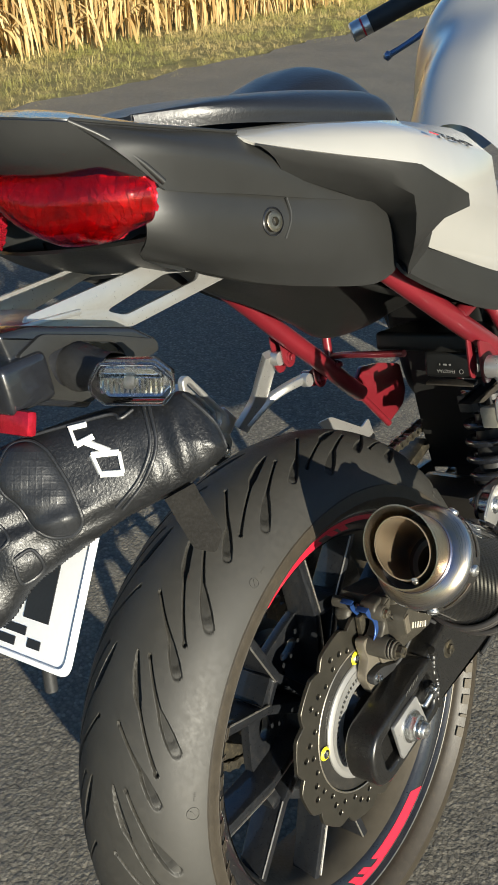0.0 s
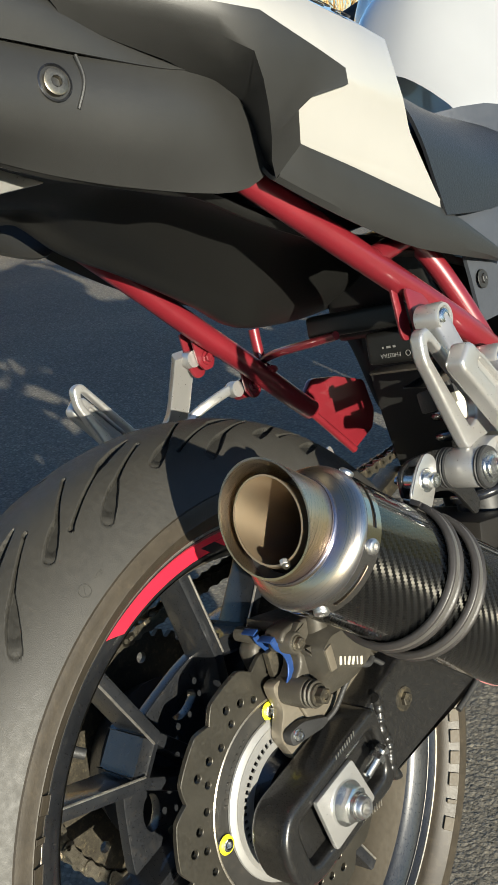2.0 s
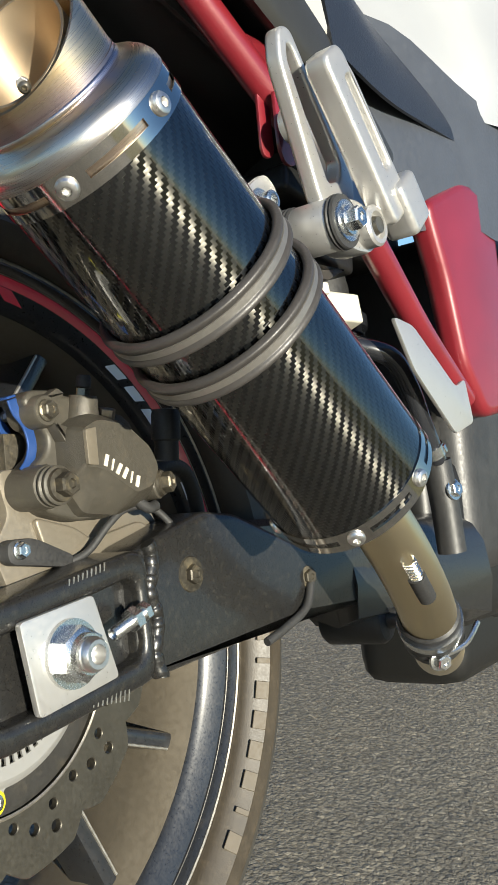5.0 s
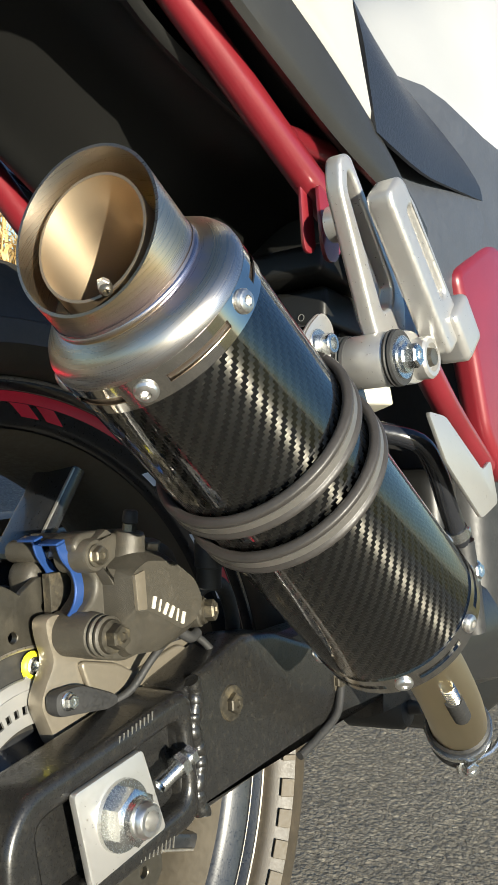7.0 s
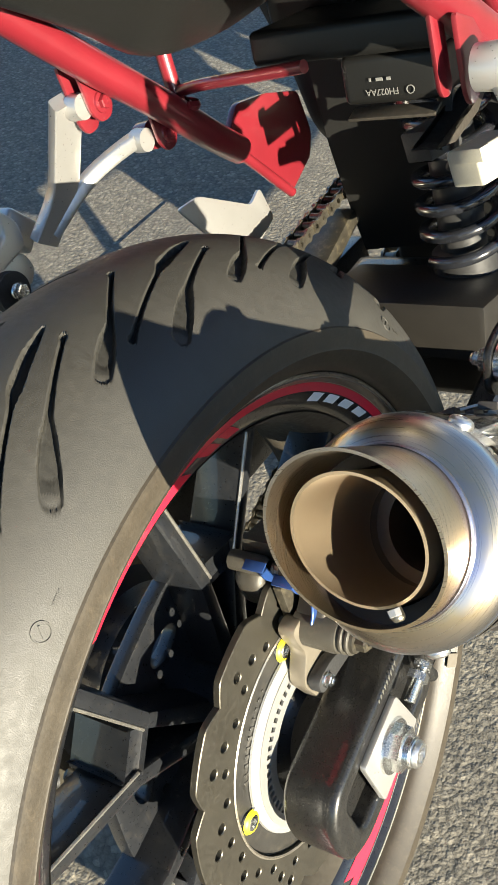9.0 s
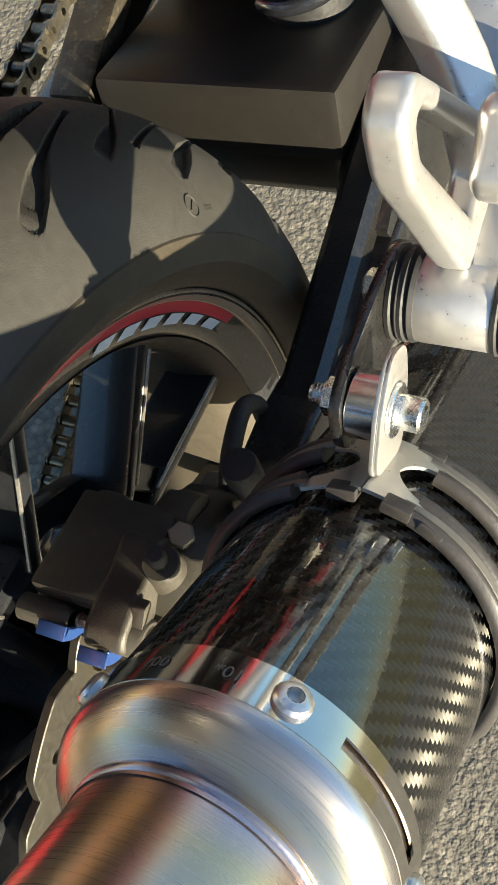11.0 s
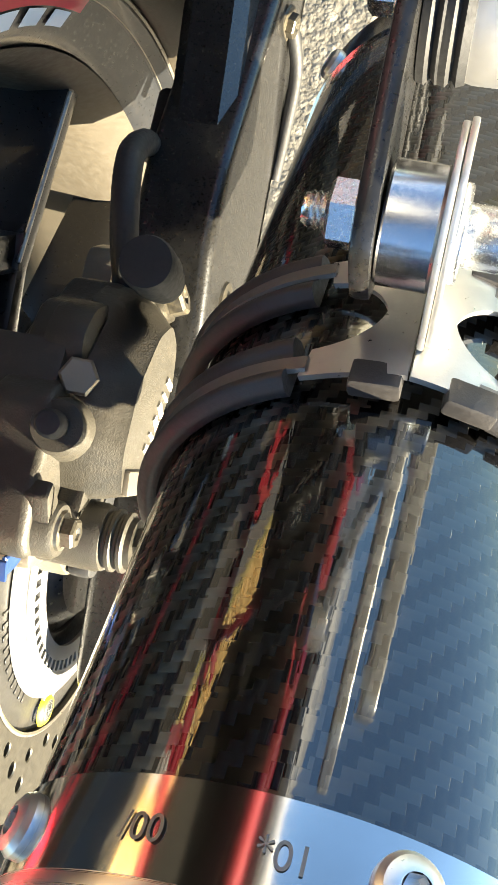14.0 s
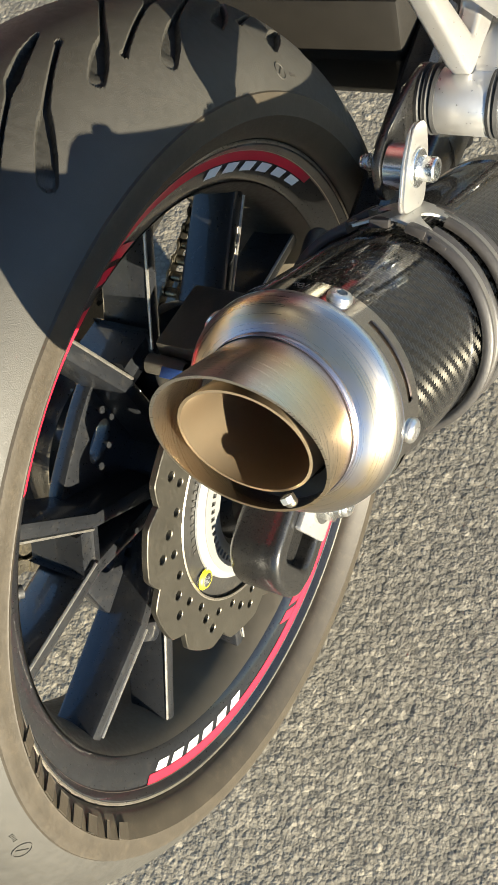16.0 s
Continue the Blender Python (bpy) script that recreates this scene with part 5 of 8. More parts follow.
part("pad_clip", clip(0.0985, [(0.008, 0.1375), (0.0105, 0.131), (0.017, 0.123), (0.0195, 0.113), (0.017, 0.104), (0.012, 0.098)], 0.0062), "blue", caliper, "blue spring clip")
part("pad_clip", clip(0.0760, [(0.0120, 0.1390), (0.0140, 0.132), (0.0195, 0.124), (0.0240, 0.116)], 0.0062), "blue", caliper, "blue spring clip")
part("clip_edge", block((0.094, 0.0070, 0.1385), (1, 0, 0), (0, 1, 0.3), (0.014, 0.0065, 0.0014), 0.0005), "blue", caliper)
part("clip_edge", block((0.0720, 0.0120, 0.1400), (1, 0, 0), (0, 1, 0.3), (0.014, 0.0065, 0.0014), 0.0005), "blue", caliper)
hex_bolt(caliper, (0.0775, 0.0205, 0.1310), (1, 0, 0), 0.0050, 0.0050, "chain", 1.2, "clip_pin")
part("pad_pin", lathe([(0.0, 0), (0.0, 0.0062), (0.022, 0.0062), (0.024, 0.0050), (0.026, 0.0045)], (0.0500, 0.0190, 0.1325), (1, 0, 0), 24), "caliper", caliper)
part("bridge_bolt", hexagon((0.1075, 0.0677, 0.1270), (0.3, 0, 1), 0.0110, 0.0060), "bracket", caliper)
part("ferrule", lathe([(0.0, 0.0075), (0.012, 0.0075), (0.013, 0.0088), (0.028, 0.0088), (0.031, 0.0080), (0.032, 0)], (0.1195, 0.1052, 0.100), (0.09, 0.0, 1), 28), "black_rubber", caliper, "black hose ferrule")
part("brake_pad", block((0.0800, 0.045, 0.104), (1, 0, 0), (0, 1, 0), (0.0060, 0.062, 0.034), 0.001), "oily", caliper)
BRK = [(0.001, 0.100), (0.014, 0.101), (0.024, 0.080), (0.064, 0.076), (0.118, 0.072), (0.124, 0.056), (0.100, 0.046), (0.040, 0.030), (0.020, 0.026), (0.004, 0.031), (-0.001, 0.044), (-0.006, 0.056), (-0.001, 0.066), (0.006, 0.076), (0.002, 0.088)]
part("caliper_bracket", prism([rounded(BRK, 0.006, 4)], (0.0800, 0, 0), (0, 1, 0), (0, 0, 1), 0.0120, 0.0022), "bracket", caliper, "tan metal caliper bracket")
part("bracket_rib", prism([rounded([(0.020, 0.074), (0.050, 0.066), (0.062, 0.058), (0.104, 0.066), (0.116, 0.058), (0.096, 0.050), (0.050, 0.044), (0.028, 0.050)], 0.006, 4)], (0.0915, 0, 0), (0, 1, 0), (0, 0, 1), 0.0040, 0.0018, 3), "bracket", caliper)
sensor = part("wheel_sensor", prism([rounded([(-0.008, 0.063), (0.011, 0.063), (0.038, 0.051), (0.036, 0.044), (0.008, 0.048), (-0.008, 0.050)], 0.006, 4)], (0.0925, 0.004, 0.0), (0, 1, 0), (0, 0, 1), 0.0090, 0.0020), "black_rubber", caliper, "black plastic wheel speed sensor")
hex_bolt(sensor, (0.1012, 0.004, 0.0570), (1, 0, 0), 0.0072, 0.0045, "zinc", 1.3, "sensor_bolt")
part("sensor_cable", tube([(0.0985, 0.040, 0.047), (0.1020, 0.052, 0.052), (0.1060, 0.066, 0.066), (0.1080, 0.080, 0.074), (0.1100, 0.100, 0.072), (0.1140, 0.112, 0.060)], 0.0023, 10), "black_rubber", caliper)

# -- red subframe --
TUBE_R = [(0.1000, 0.036, 0.5360), (0.1088, 0.090, 0.4908), (0.1262, 0.200, 0.3975), (0.1420, 0.300, 0.3128), (0.1450, 0.350, 0.2690), (0.1370, 0.440, 0.2050), (0.128, 0.540, 0.150)]
subframe = part("subframe", tube(TUBE_R, 0.0120, 28, 4), "red", bike, "glossy red tubular subframe")
TUBE_L = [(-0.108, 0.060, 0.510), (-0.118, 0.110, 0.470), (-0.121, 0.168, 0.418), (-0.122, 0.222, 0.366), (-0.122, 0.290, 0.303), (-0.126, 0.345, 0.252), (-0.136, 0.385, 0.222)]
part("rail", tube(TUBE_L, 0.0125, 24, 4), "red", subframe)
part("strut", tube([(0.100, 0.284, 0.416), (0.118, 0.309, 0.3820), (0.132, 0.325, 0.335), (0.143, 0.340, 0.283)], 0.0098, 20), "red", subframe)
part("cross_tab", tube([(0.1300, 0.214, 0.392), (0.1270, 0.250, 0.396), (0.1235, 0.282, 0.399)], 0.0095, 20, 2), "red", subframe)
part("cross_tube", tube([(-0.120, 0.314, 0.303), (-0.090, 0.306, 0.309), (-0.039, 0.2957, 0.3146), (0.010, 0.288, 0.320)], 0.0046, 14), "red", subframe)
part("cross_post", tube([(-0.1240, 0.312, 0.282), (-0.1268, 0.3164, 0.322), (-0.1272, 0.318, 0.338)], 0.0062, 16, 1), "red", subframe)
for k in range(3):
    part("weld_bead", lathe([(-0.0035, 0.0105), (0, 0.0125), (0.0035, 0.0105)], (-0.1240 + 0.002 * k, 0.300 + 0.008 * k, 0.296 - 0.002 * k), (0.2, 0.3 * (k - 1), 1), 14), "red", subframe)
for sx, hx in ((1, 0.1425), (-1, -0.1500)):
    # outer plate behind the eye and a narrow inner one, both welded under the rail
    outer = [(-0.014, 0.034), (0.030, 0.012), (0.012, -0.010), (0.004, -0.020), (-0.008, -0.020), (-0.013, -0.010)]
    part("hanger_tab", prism([rounded(outer, 0.005, 3)], (hx, 0.240, 0.327), (0, 1, 0), (0, 0, 1), 0.0032, 0.0008), "red", subframe)
    if sx > 0:
        inner = [(-0.0055, 0.037), (0.0055, 0.028), (0.0060, -0.012), (0.0020, -0.017), (-0.0040, -0.016), (-0.0060, -0.010)]
        part("hanger_tab", prism([rounded(inner, 0.0035, 3)], (hx - 0.0125, 0.231, 0.331), (0.25, 1, 0), (0, 0, 1), 0.0034, 0.0010), "red", subframe)
    else:
        for yy, zz in ((0.2420, 0.3290), (0.3000, 0.2790)):
            near = [(-0.014, 0.030), (0.012, 0.022), (0.011, -0.008), (0.005, -0.015), (-0.006, -0.015), (-0.013, -0.006)]
            tab = part("hanger_tab", prism([rounded(near, 0.004, 3)], (-0.1360, yy, zz), (0, 1, 0), (0, 0, 1), 0.0032, 0.0010), "red", subframe)
            hex_bolt(tab, (-0.1328, yy, zz - 0.002), (1, 0, 0), 0.0090, 0.0050, "red", 1.6, "tab_bolt")
    part("hanger_boss", tube([(hx - sx * 0.002, 0.301, 0.276), (hx + sx * 0.012, 0.301, 0.274)], 0.0115, 20, 1), "red", subframe)
gus = [(0.376, 0.232), (0.405, 0.2547), (0.452, 0.2442), (0.505, 0.224), (0.512, 0.180), (0.500, 0.160), (0.4517, 0.1448), (0.430, 0.166)]
part("gusset", prism([rounded(gus, 0.006, 3)], (-0.146, 0, 0), (0, 1, 0), (0, 0, 1), 0.007, 0.002), "red", subframe, "red frame gusset plate")
part("gusset_rim", tube([(-0.1405, 0.374, 0.236), (-0.1395, 0.400, 0.205), (-0.1395, 0.452, 0.146)], 0.0050, 14, 3), "red", subframe)

# -- pillion footrests --
def footrest(sx):
    """The hanger with its two arms, the boss below and the peg folded up against it. sx: 1 on the right, -1 on the left."""
    def P(x, y, z):
        return Vector((sx * x, y, z))
    inn = 0.0 if sx > 0 else 0.027
    back = 0.0 if sx > 0 else 0.020
    wide = 1.0 if sx > 0 else 1.35
    limb = [P(0.1690, 0.2265, 0.330), P(0.1800, 0.2210, 0.308), P(0.206, 0.204, 0.268), P(0.218, 0.186, 0.238)]
    arm = [P(0.1700, 0.2920, 0.270), P(0.188, 0.266, 0.264), P(0.206, 0.230, 0.256), P(0.218, 0.196, 0.238)]
    if sx < 0:
        limb = [P(0.149, 0.224, 0.338), P(0.170, 0.226, 0.305), P(0.190, 0.222, 0.268), P(0.206, 0.198, 0.238)]
        arm = [P(0.148, 0.282, 0.282), P(0.168, 0.270, 0.274), P(0.188, 0.248, 0.262), P(0.206, 0.210, 0.238)]
    root = part("footrest_hanger", tube(limb, 1.0, n=5, section=rounded([(-0.011 * wide, -0.0062), (0.011 * wide, -0.0062), (0.008 * wide, 0.0060), (-0.008 * wide, 0.0060)], 0.003, 3)), "alu", bike, "silver cast footrest hanger, peg folded up")
    part("hanger_arm", tube(arm, 1.0, n=4, section=rounded([(-0.008 * wide, -0.0055), (0.008 * wide, -0.0055), (0.008 * wide, 0.0055), (-0.008 * wide, 0.0055)], 0.003, 3)), "alu", root)
    # rearward loop that guards the heel
    frame_o = rounded([(0.1165, 0.318), (0.1180, 0.337), (0.1300, 0.341), (0.1390, 0.329), (0.1880, 0.262), (0.1860, 0.242), (0.1500, 0.236), (0.1440, 0.246)], 0.006, 4)
    frame_i = rounded([(0.1250, 0.319), (0.1262, 0.330), (0.1325, 0.328), (0.1730, 0.271), (0.1700, 0.258), (0.1570, 0.254)], 0.004, 4)
    part("hanger_loop", prism([frame_o, frame_i], P(0.2110 if sx > 0 else 0.2210, 0, 0), (0, 1, 0), (0, 0, 1), 0.0105, 0.0026, 3), "alu", root)
    for (x, y, z) in ((0.164 - inn, 0.2275, 0.3300), (0.166 - inn, 0.301 - back, 0.274 + back * 0.3)):
        part("hanger_eye", lathe([(q, r * (1.0 if sx > 0 else 0.72)) for q, r in ((-0.011 if sx > 0 else 0.0, 0), (-0.011 if sx > 0 else 0.0, 0.0125), (0.010, 0.0132), (0.0125, 0.0120), (0.0125, 0.0095), (0.0090, 0.0090), (0.0090, 0))], P(x, y, z), (sx, 0, 0), 36), "alu", root)
        socket_bolt(root, P(x + 0.009, y, z), (sx, 0, 0), 0.0082, 0.0045, "zinc", "hanger_bolt")
    part("hanger_foot", prism([rounded([(0.142, 0.214), (0.146, 0.240), (0.168, 0.243), (0.184, 0.238), (0.188, 0.222), (0.180, 0.212), (0.160, 0.210)], 0.009, 4)], P(0.214 if sx > 0 else 0.234, 0, 0), (0, 1, 0), (0, 0, 1), 0.020, 0.003), "alu", root)
    part("boss", lathe([(0.2045, 0), (0.2045, 0.0148), (0.2075, 0.0155), (0.2300, 0.0155), (0.2310, 0.0148), (0.2310, 0)], P(0, 0.146, 0.2250), (sx, 0, 0), 44), "alu", root)
    for x0 in (0.1968, 0.2008, 0.2310):
        part("rubber_washer", lathe([(0, 0), (0, 0.0160), (0.0015, 0.0164), (0.0026, 0.0150), (0.0036, 0.0162), (0.0052, 0.0156), (0.0052, 0)], P(x0, 0.146, 0.2250), (sx, 0, 0), 40), "black_rubber", root)
    part("washer", lathe([(0, 0), (0, 0.0125), (0.0016, 0.0122), (0.0016, 0)], P(0.2362, 0.146, 0.2250), (sx, 0, 0), 36), "zinc", root)
    hex_bolt(root, P(0.2376, 0.146, 0.2250), (sx, 0, 0), 0.0120, 0.0085, "zinc", 1.4, "boss_bolt")
    hex_bolt(root, P(0.1926, 0.146, 0.2265), (-sx, 0, 0), 0.0105, 0.0062, "zinc", 1.2, "boss_nut")
    pivot = part("peg_pivot", lathe([(-0.012, 0), (-0.012, 0.0125), (0.0075, 0.0125), (0.0090, 0.0110), (0.0090, 0.0085), (0.0060, 0.0075), (0.0060, 0)], P(0.2345, 0.1715, 0.2255), (sx, 0, 0), 32), "alu", root)
    part("pivot_clip", lathe([(0.0060, 0.0060), (0.0100, 0.0050), (0.0100, 0)], P(0.2345, 0.1715, 0.2255), (sx, 0, 0), 16), "chain", pivot)
    a, b = P(0.2420, 0.1880, 0.2440), P(0.2395, 0.1330, 0.3150)
    ax = (b - a).normalized()
    L = (b - a).length
    side = Vector((0, ax.z, -ax.y))
    nz = ax.cross(side)
    outl = rounded([(-0.012, -0.0150), (L - 0.002, -0.0125), (L + 0.004, -0.009), (L + 0.004, 0.009), (L - 0.002, 0.0125), (-0.012, 0.0150)], 0.006, 4)
    slot = rounded([(0.018, 0.0015), (L - 0.014, 0.0015), (L - 0.014, 0.0085), (0.018, 0.0085)], 0.003, 3)
    part("peg", prism([outl, slot], a - nz * 0.008, ax, side, 0.016, 0.0035, 3), "alu", root, "cast folding peg with a long slot")
    part("peg_core", prism([rounded([(0.0, 0.0), (L - 0.012, 0.0), (L - 0.012, 0.010), (0.0, 0.010)], 0.002, 2)], a - nz * 0.004, ax, side, 0.004), "alu", root)
    part("peg_block", block(P(0.2430, 0.2050, 0.2440), (1, 0, 0), (0, 0.6, -0.75), (0.022, 0.034, 0.028), 0.005, 3), "alu", root)
    return root


footrest(1)
footrest(-1)
# black stay from the silencer bolt to the footrest boss
part("silencer_stay", prism([rounded([(0.086, 0.224), (0.090, 0.244), (0.106, 0.247), (0.138, 0.243), (0.160, 0.236), (0.174, 0.212), (0.186, 0.180), (0.176, 0.172), (0.152, 0.204), (0.130, 0.212), (0.094, 0.214)], 0.008, 4)], (0.1925, 0, 0), (0, 1, 0), (0, 0, 1), 0.0040, 0.0012), "swing", bike, "black steel silencer stay")

# heel plates of the rider's rests, seen edge on
for sx in (1, -1):
    hp = [(0.318, 0.200), (0.350, 0.196), (0.420, 0.150), (0.440, 0.158), (0.450, 0.120), (0.410, 0.110), (0.345, 0.160)]
    part("heel_plate", prism([rounded(hp, 0.006, 3)], (sx * 0.170, 0, 0), (0, 1, 0), (0, 0, 1), 0.0035, 0.0008), "alu", bike, "silver heel plate")

# -- shock absorber, chain run, dark masses inside --
SH0, SH1 = Vector((0.026, 0.466, 0.300)), Vector((0.028, 0.450, 0.055))
sd = (SH1 - SH0).normalized()
shock = part("shock_absorber", lathe([(0.0, 0), (0.0, 0.020), (0.03, 0.026), (0.060, 0.027), (0.062, 0.021), (0.21, 0.021), (0.215, 0.030), (0.235, 0.030), (0.24, 0)], SH0, sd, 40), "engine", bike, "shock absorber with black coil spring and white label")
_, s1, s2 = frame_of(sd)
helix = [SH0 + sd * (0.075 + 0.14 * k / 160) + (s1 * math.cos(k * 0.22) + s2 * math.sin(k * 0.22)) * 0.033 for k in range(161)]
part("coil_spring", tube(helix, 0.0058, 10, 1), "gloss_black", shock)
part("damper_collar", lathe([(0.058, 0.0276), (0.059, 0.0290), (0.074, 0.0290), (0.075, 0.0276)], SH0, sd, 40), "zinc", shock)
part("spring_seat", lathe([(0.060, 0.036), (0.060, 0.042), (0.072, 0.042), (0.076, 0.030)], SH0, sd, 40), "gloss_black", shock)
part("label", lathe([(0.032, 0.0272), (0.056, 0.0282)], SH0, sd, 20, arc=(-120, -30)), "label", shock, "small white warning label")
for k in range(3):
    part("label_mark", lathe([(0.042, 0.0283), (0.051, 0.0287)], SH0, sd, 4, arc=(-106 + 26 * k, -92 + 26 * k)), "plate_ink", shock)
part("lower_mount", block(SH1 + Vector((0.0, 0.004, -0.004)), (1, 0, 0), (0, 1, 0), (0.050, 0.040, 0.034), 0.006, 3), "engine", shock)

# sprocket and chain at the bike's left
SPX, SPR = -0.1120, 0.1120
teeth = []
for i in range(43 * 4):
    t = 2 * math.pi * i / (43 * 4)
    teeth.append(((SPR + (0.004 if i % 4 in (0, 1) else -0.003)) * math.cos(t), (SPR + (0.004 if i % 4 in (0, 1) else -0.003)) * math.sin(t)))
bore = [(0.062 * math.cos(2 * math.pi * i / 60), 0.062 * math.sin(2 * math.pi * i / 60)) for i in range(60)]
holes = []
for i in range(10):
    t = 2 * math.pi * i / 10
    rr, q = (0.078, 0.0105) if i % 2 else (0.090, 0.0055)
    holes.append([(rr * math.cos(t) + q * math.cos(a), rr * math.sin(t) + q * math.sin(a)) for a in [2 * math.pi * j / 14 for j in range(14)]])
part("sprocket", prism([teeth, bore] + holes, (SPX - 0.003, 0, 0), (0, 1, 0), (0, 0, 1), 0.006), "oily", wheel, "oily steel rear sprocket")
part("sprocket_carrier", lathe([(-0.108, 0.030), (-0.108, 0.066), (-0.080, 0.076), (-0.060, 0.060)], seg=48), "engine", wheel)


def chain_path():
    """Points along the chain: over the sprocket behind, forward to the small one ahead, and back below."""
    fr, fy, fz = 0.052, 0.640, 0.080
    pts = []
    for k in range(40):
        t = radians(84 + (279 - 84) * k / 39)
        pts.append((SPR * math.cos(t), SPR * math.sin(t)))
    end = (fy + fr * math.cos(radians(-78)), fz + fr * math.sin(radians(-78)))
    for k in range(1, 60):
        f = k / 60
        pts.append((pts[39][0] + (end[0] - pts[39][0]) * f, pts[39][1] + (end[1] - pts[39][1]) * f - 0.006 * math.sin(math.pi * f)))
    for k in range(14):
        t = radians(-78 + 156 * k / 13)
        pts.append((fy + fr * math.cos(t), fz + fr * math.sin(t)))
    a, b = pts[-1], pts[0]
    for k in range(1, 60):
        f = k / 60
        pts.append((a[0] + (b[0] - a[0]) * f, a[1] + (b[1] - a[1]) * f))
    return pts


def chain_links(pts, pitch):
    out, rest = [], 0.0
    n = len(pts)
    for i in range(n):
        p, q = Vector(pts[i]), Vector(pts[(i + 1) % n])
        L = (q - p).length
        s = rest
        while s < L:
            out.append((p + (q - p) * (s / L), (q - p).normalized()))
            s += pitch
        rest = s - L
    return out


link_outline = rounded([(-0.0125, -0.0042), (-0.0080, -0.0072), (-0.0030, -0.0050), (0.0030, -0.0050), (0.0080, -0.0072), (0.0125, -0.0042), (0.0125, 0.0042), (0.0080, 0.0072), (0.0030, 0.0050), (-0.0030, 0.0050), (-0.0080, 0.0072), (-0.0125, 0.0042)], 0.003, 2)
link_meshes = []
for w in (0.0085, 0.0068):
    bm = bmesh.new()
    for sg in (-1, 1):
        b = prism([link_outline], (sg * w - 0.0008, 0, 0), (0, 1, 0), (0, 0, 1), 0.0016)
        bm = merge(bm, b)
    for yy in (-0.0079, 0.0079):
        bm = merge(bm, lathe([(-0.0098, 0), (-0.0098, 0.0024), (0.0098, 0.0024), (0.0098, 0)], (0, yy, 0), (1, 0, 0), 10), lathe([(-0.005, 0.0048), (0.005, 0.0048)], (0, yy, 0), (1, 0, 0), 12))
    me = bpy.data.meshes.new("link")
    bmesh.ops.recalc_face_normals(bm, faces=bm.faces)
    bm.to_mesh(me)
    bm.free()
    me.materials.append(MAT["chain"])
    me.shade_smooth()
    me.set_sharp_from_angle(angle=radians(35))
    link_meshes.append(me)
chain = part("drive_chain", lathe([(-0.004, 0.003), (0.004, 0.003)], (SPX, SPR * math.cos(radians(78)), SPR * math.sin(radians(78))), (1, 0, 0), 8), "chain", bike, "oily roller chain")
for i, (c, d) in enumerate(chain_links(chain_path(), 0.0158)):
    ob = new("link", link_meshes[i % 2])
    ob.parent = chain
    ob.matrix_basis = Matrix.Translation((SPX, c.x, c.y)) @ Matrix.Rotation(math.atan2(d.y, d.x), 4, "X")
part("left_swingarm", prism([rounded([(-0.062, 0.018), (-0.050, 0.034), (0.128, 0.060), (0.42, 0.050), (0.56, 0.04), (0.56, -0.06), (0.30, -0.055), (0.020, -0.030), (-0.056, -0.028)], 0.012, 3)], (-0.164, 0, 0), (0, 1, 0), (0, 0, 1), 0.030, 0.005), "swing", swing)
part("chain_guard", loft([[(-0.098, 0.04, 0.142), (-0.122, 0.04, 0.146), (-0.140, 0.04, 0.128)], [(-0.100, 0.16, 0.142), (-0.124, 0.16, 0.146), (-0.142, 0.16, 0.126)], [(-0.106, 0.315, 0.144), (-0.126, 0.315, 0.146), (-0.144, 0.315, 0.126)]], 3, 3), "under", bike, "black plastic chain guard")
part("chain_slider", block((-0.112, 0.42, 0.085), (1, 0, 0), (0, 1, 0.25), (0.034, 0.14, 0.018), 0.004), "oily", bike, "dusty chain slider")
part("link_cover", block((-0.004, 0.402, 0.052), (1, 0, 0), (0, 1, -0.25), (0.170, 0.110, 0.050), 0.006, 2), "brace", swing, "dusty dark swingarm brace")
# the engine's dark bulk, airbox and battery tray
engine = part("engine", block((0.0, 0.74, 0.15), (1, 0, 0), (0, 1, 0), (0.22, 0.34, 0.36), 0.03, 3), "engine", bike, "dark engine block")
part("gearbox", block((0.0, 0.595, 0.05), (1, 0, 0), (0, 1, 0), (0.17, 0.14, 0.20), 0.02, 3), "under", engine)
part("pivot_plate", prism([rounded([(0.470, 0.330), (0.560, 0.370), (0.640, 0.372), (0.640, 0.140), (0.560, 0.130), (0.520, 0.180), (0.500, 0.260)], 0.015, 4)], (0.118, 0, 0), (0, 1, 0), (0, 0, 1), 0.026, 0.010, 3), "red", engine, "glossy red side casting")
part("pivot_plate", prism([rounded([(0.470, 0.330), (0.560, 0.370), (0.640, 0.372), (0.640, 0.140), (0.560, 0.130), (0.520, 0.180), (0.500, 0.260)], 0.015, 4)], (-0.144, 0, 0), (0, 1, 0), (0, 0, 1), 0.026, 0.010, 3), "engine", engine)
# sheet added to hide the sunlit road, so the gap beside the shock looks shaded
part("dark_gap_sheet", loft([[(-0.100, 0.470, 0.310), (-0.045, 0.480, 0.312), (0.008, 0.486, 0.312)], [(-0.100, 0.474, 0.180), (-0.045, 0.486, 0.180), (0.008, 0.492, 0.180)], [(-0.096, 0.490, 0.060), (-0.045, 0.500, 0.060), (0.008, 0.506, 0.060)]], 3, 3), "under", bike, "added dark sheet filling the gap ahead of the wheel")
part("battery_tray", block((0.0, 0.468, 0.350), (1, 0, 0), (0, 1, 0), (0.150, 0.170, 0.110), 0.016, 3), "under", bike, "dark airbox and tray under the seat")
tray = part("equipment_tray", block((0.052, 0.372, 0.288), (1, 0, 0), (0, 1, -0.12), (0.074, 0.100, 0.034), 0.006, 3), "under", bike, "dark plastic tray with white moulded code")
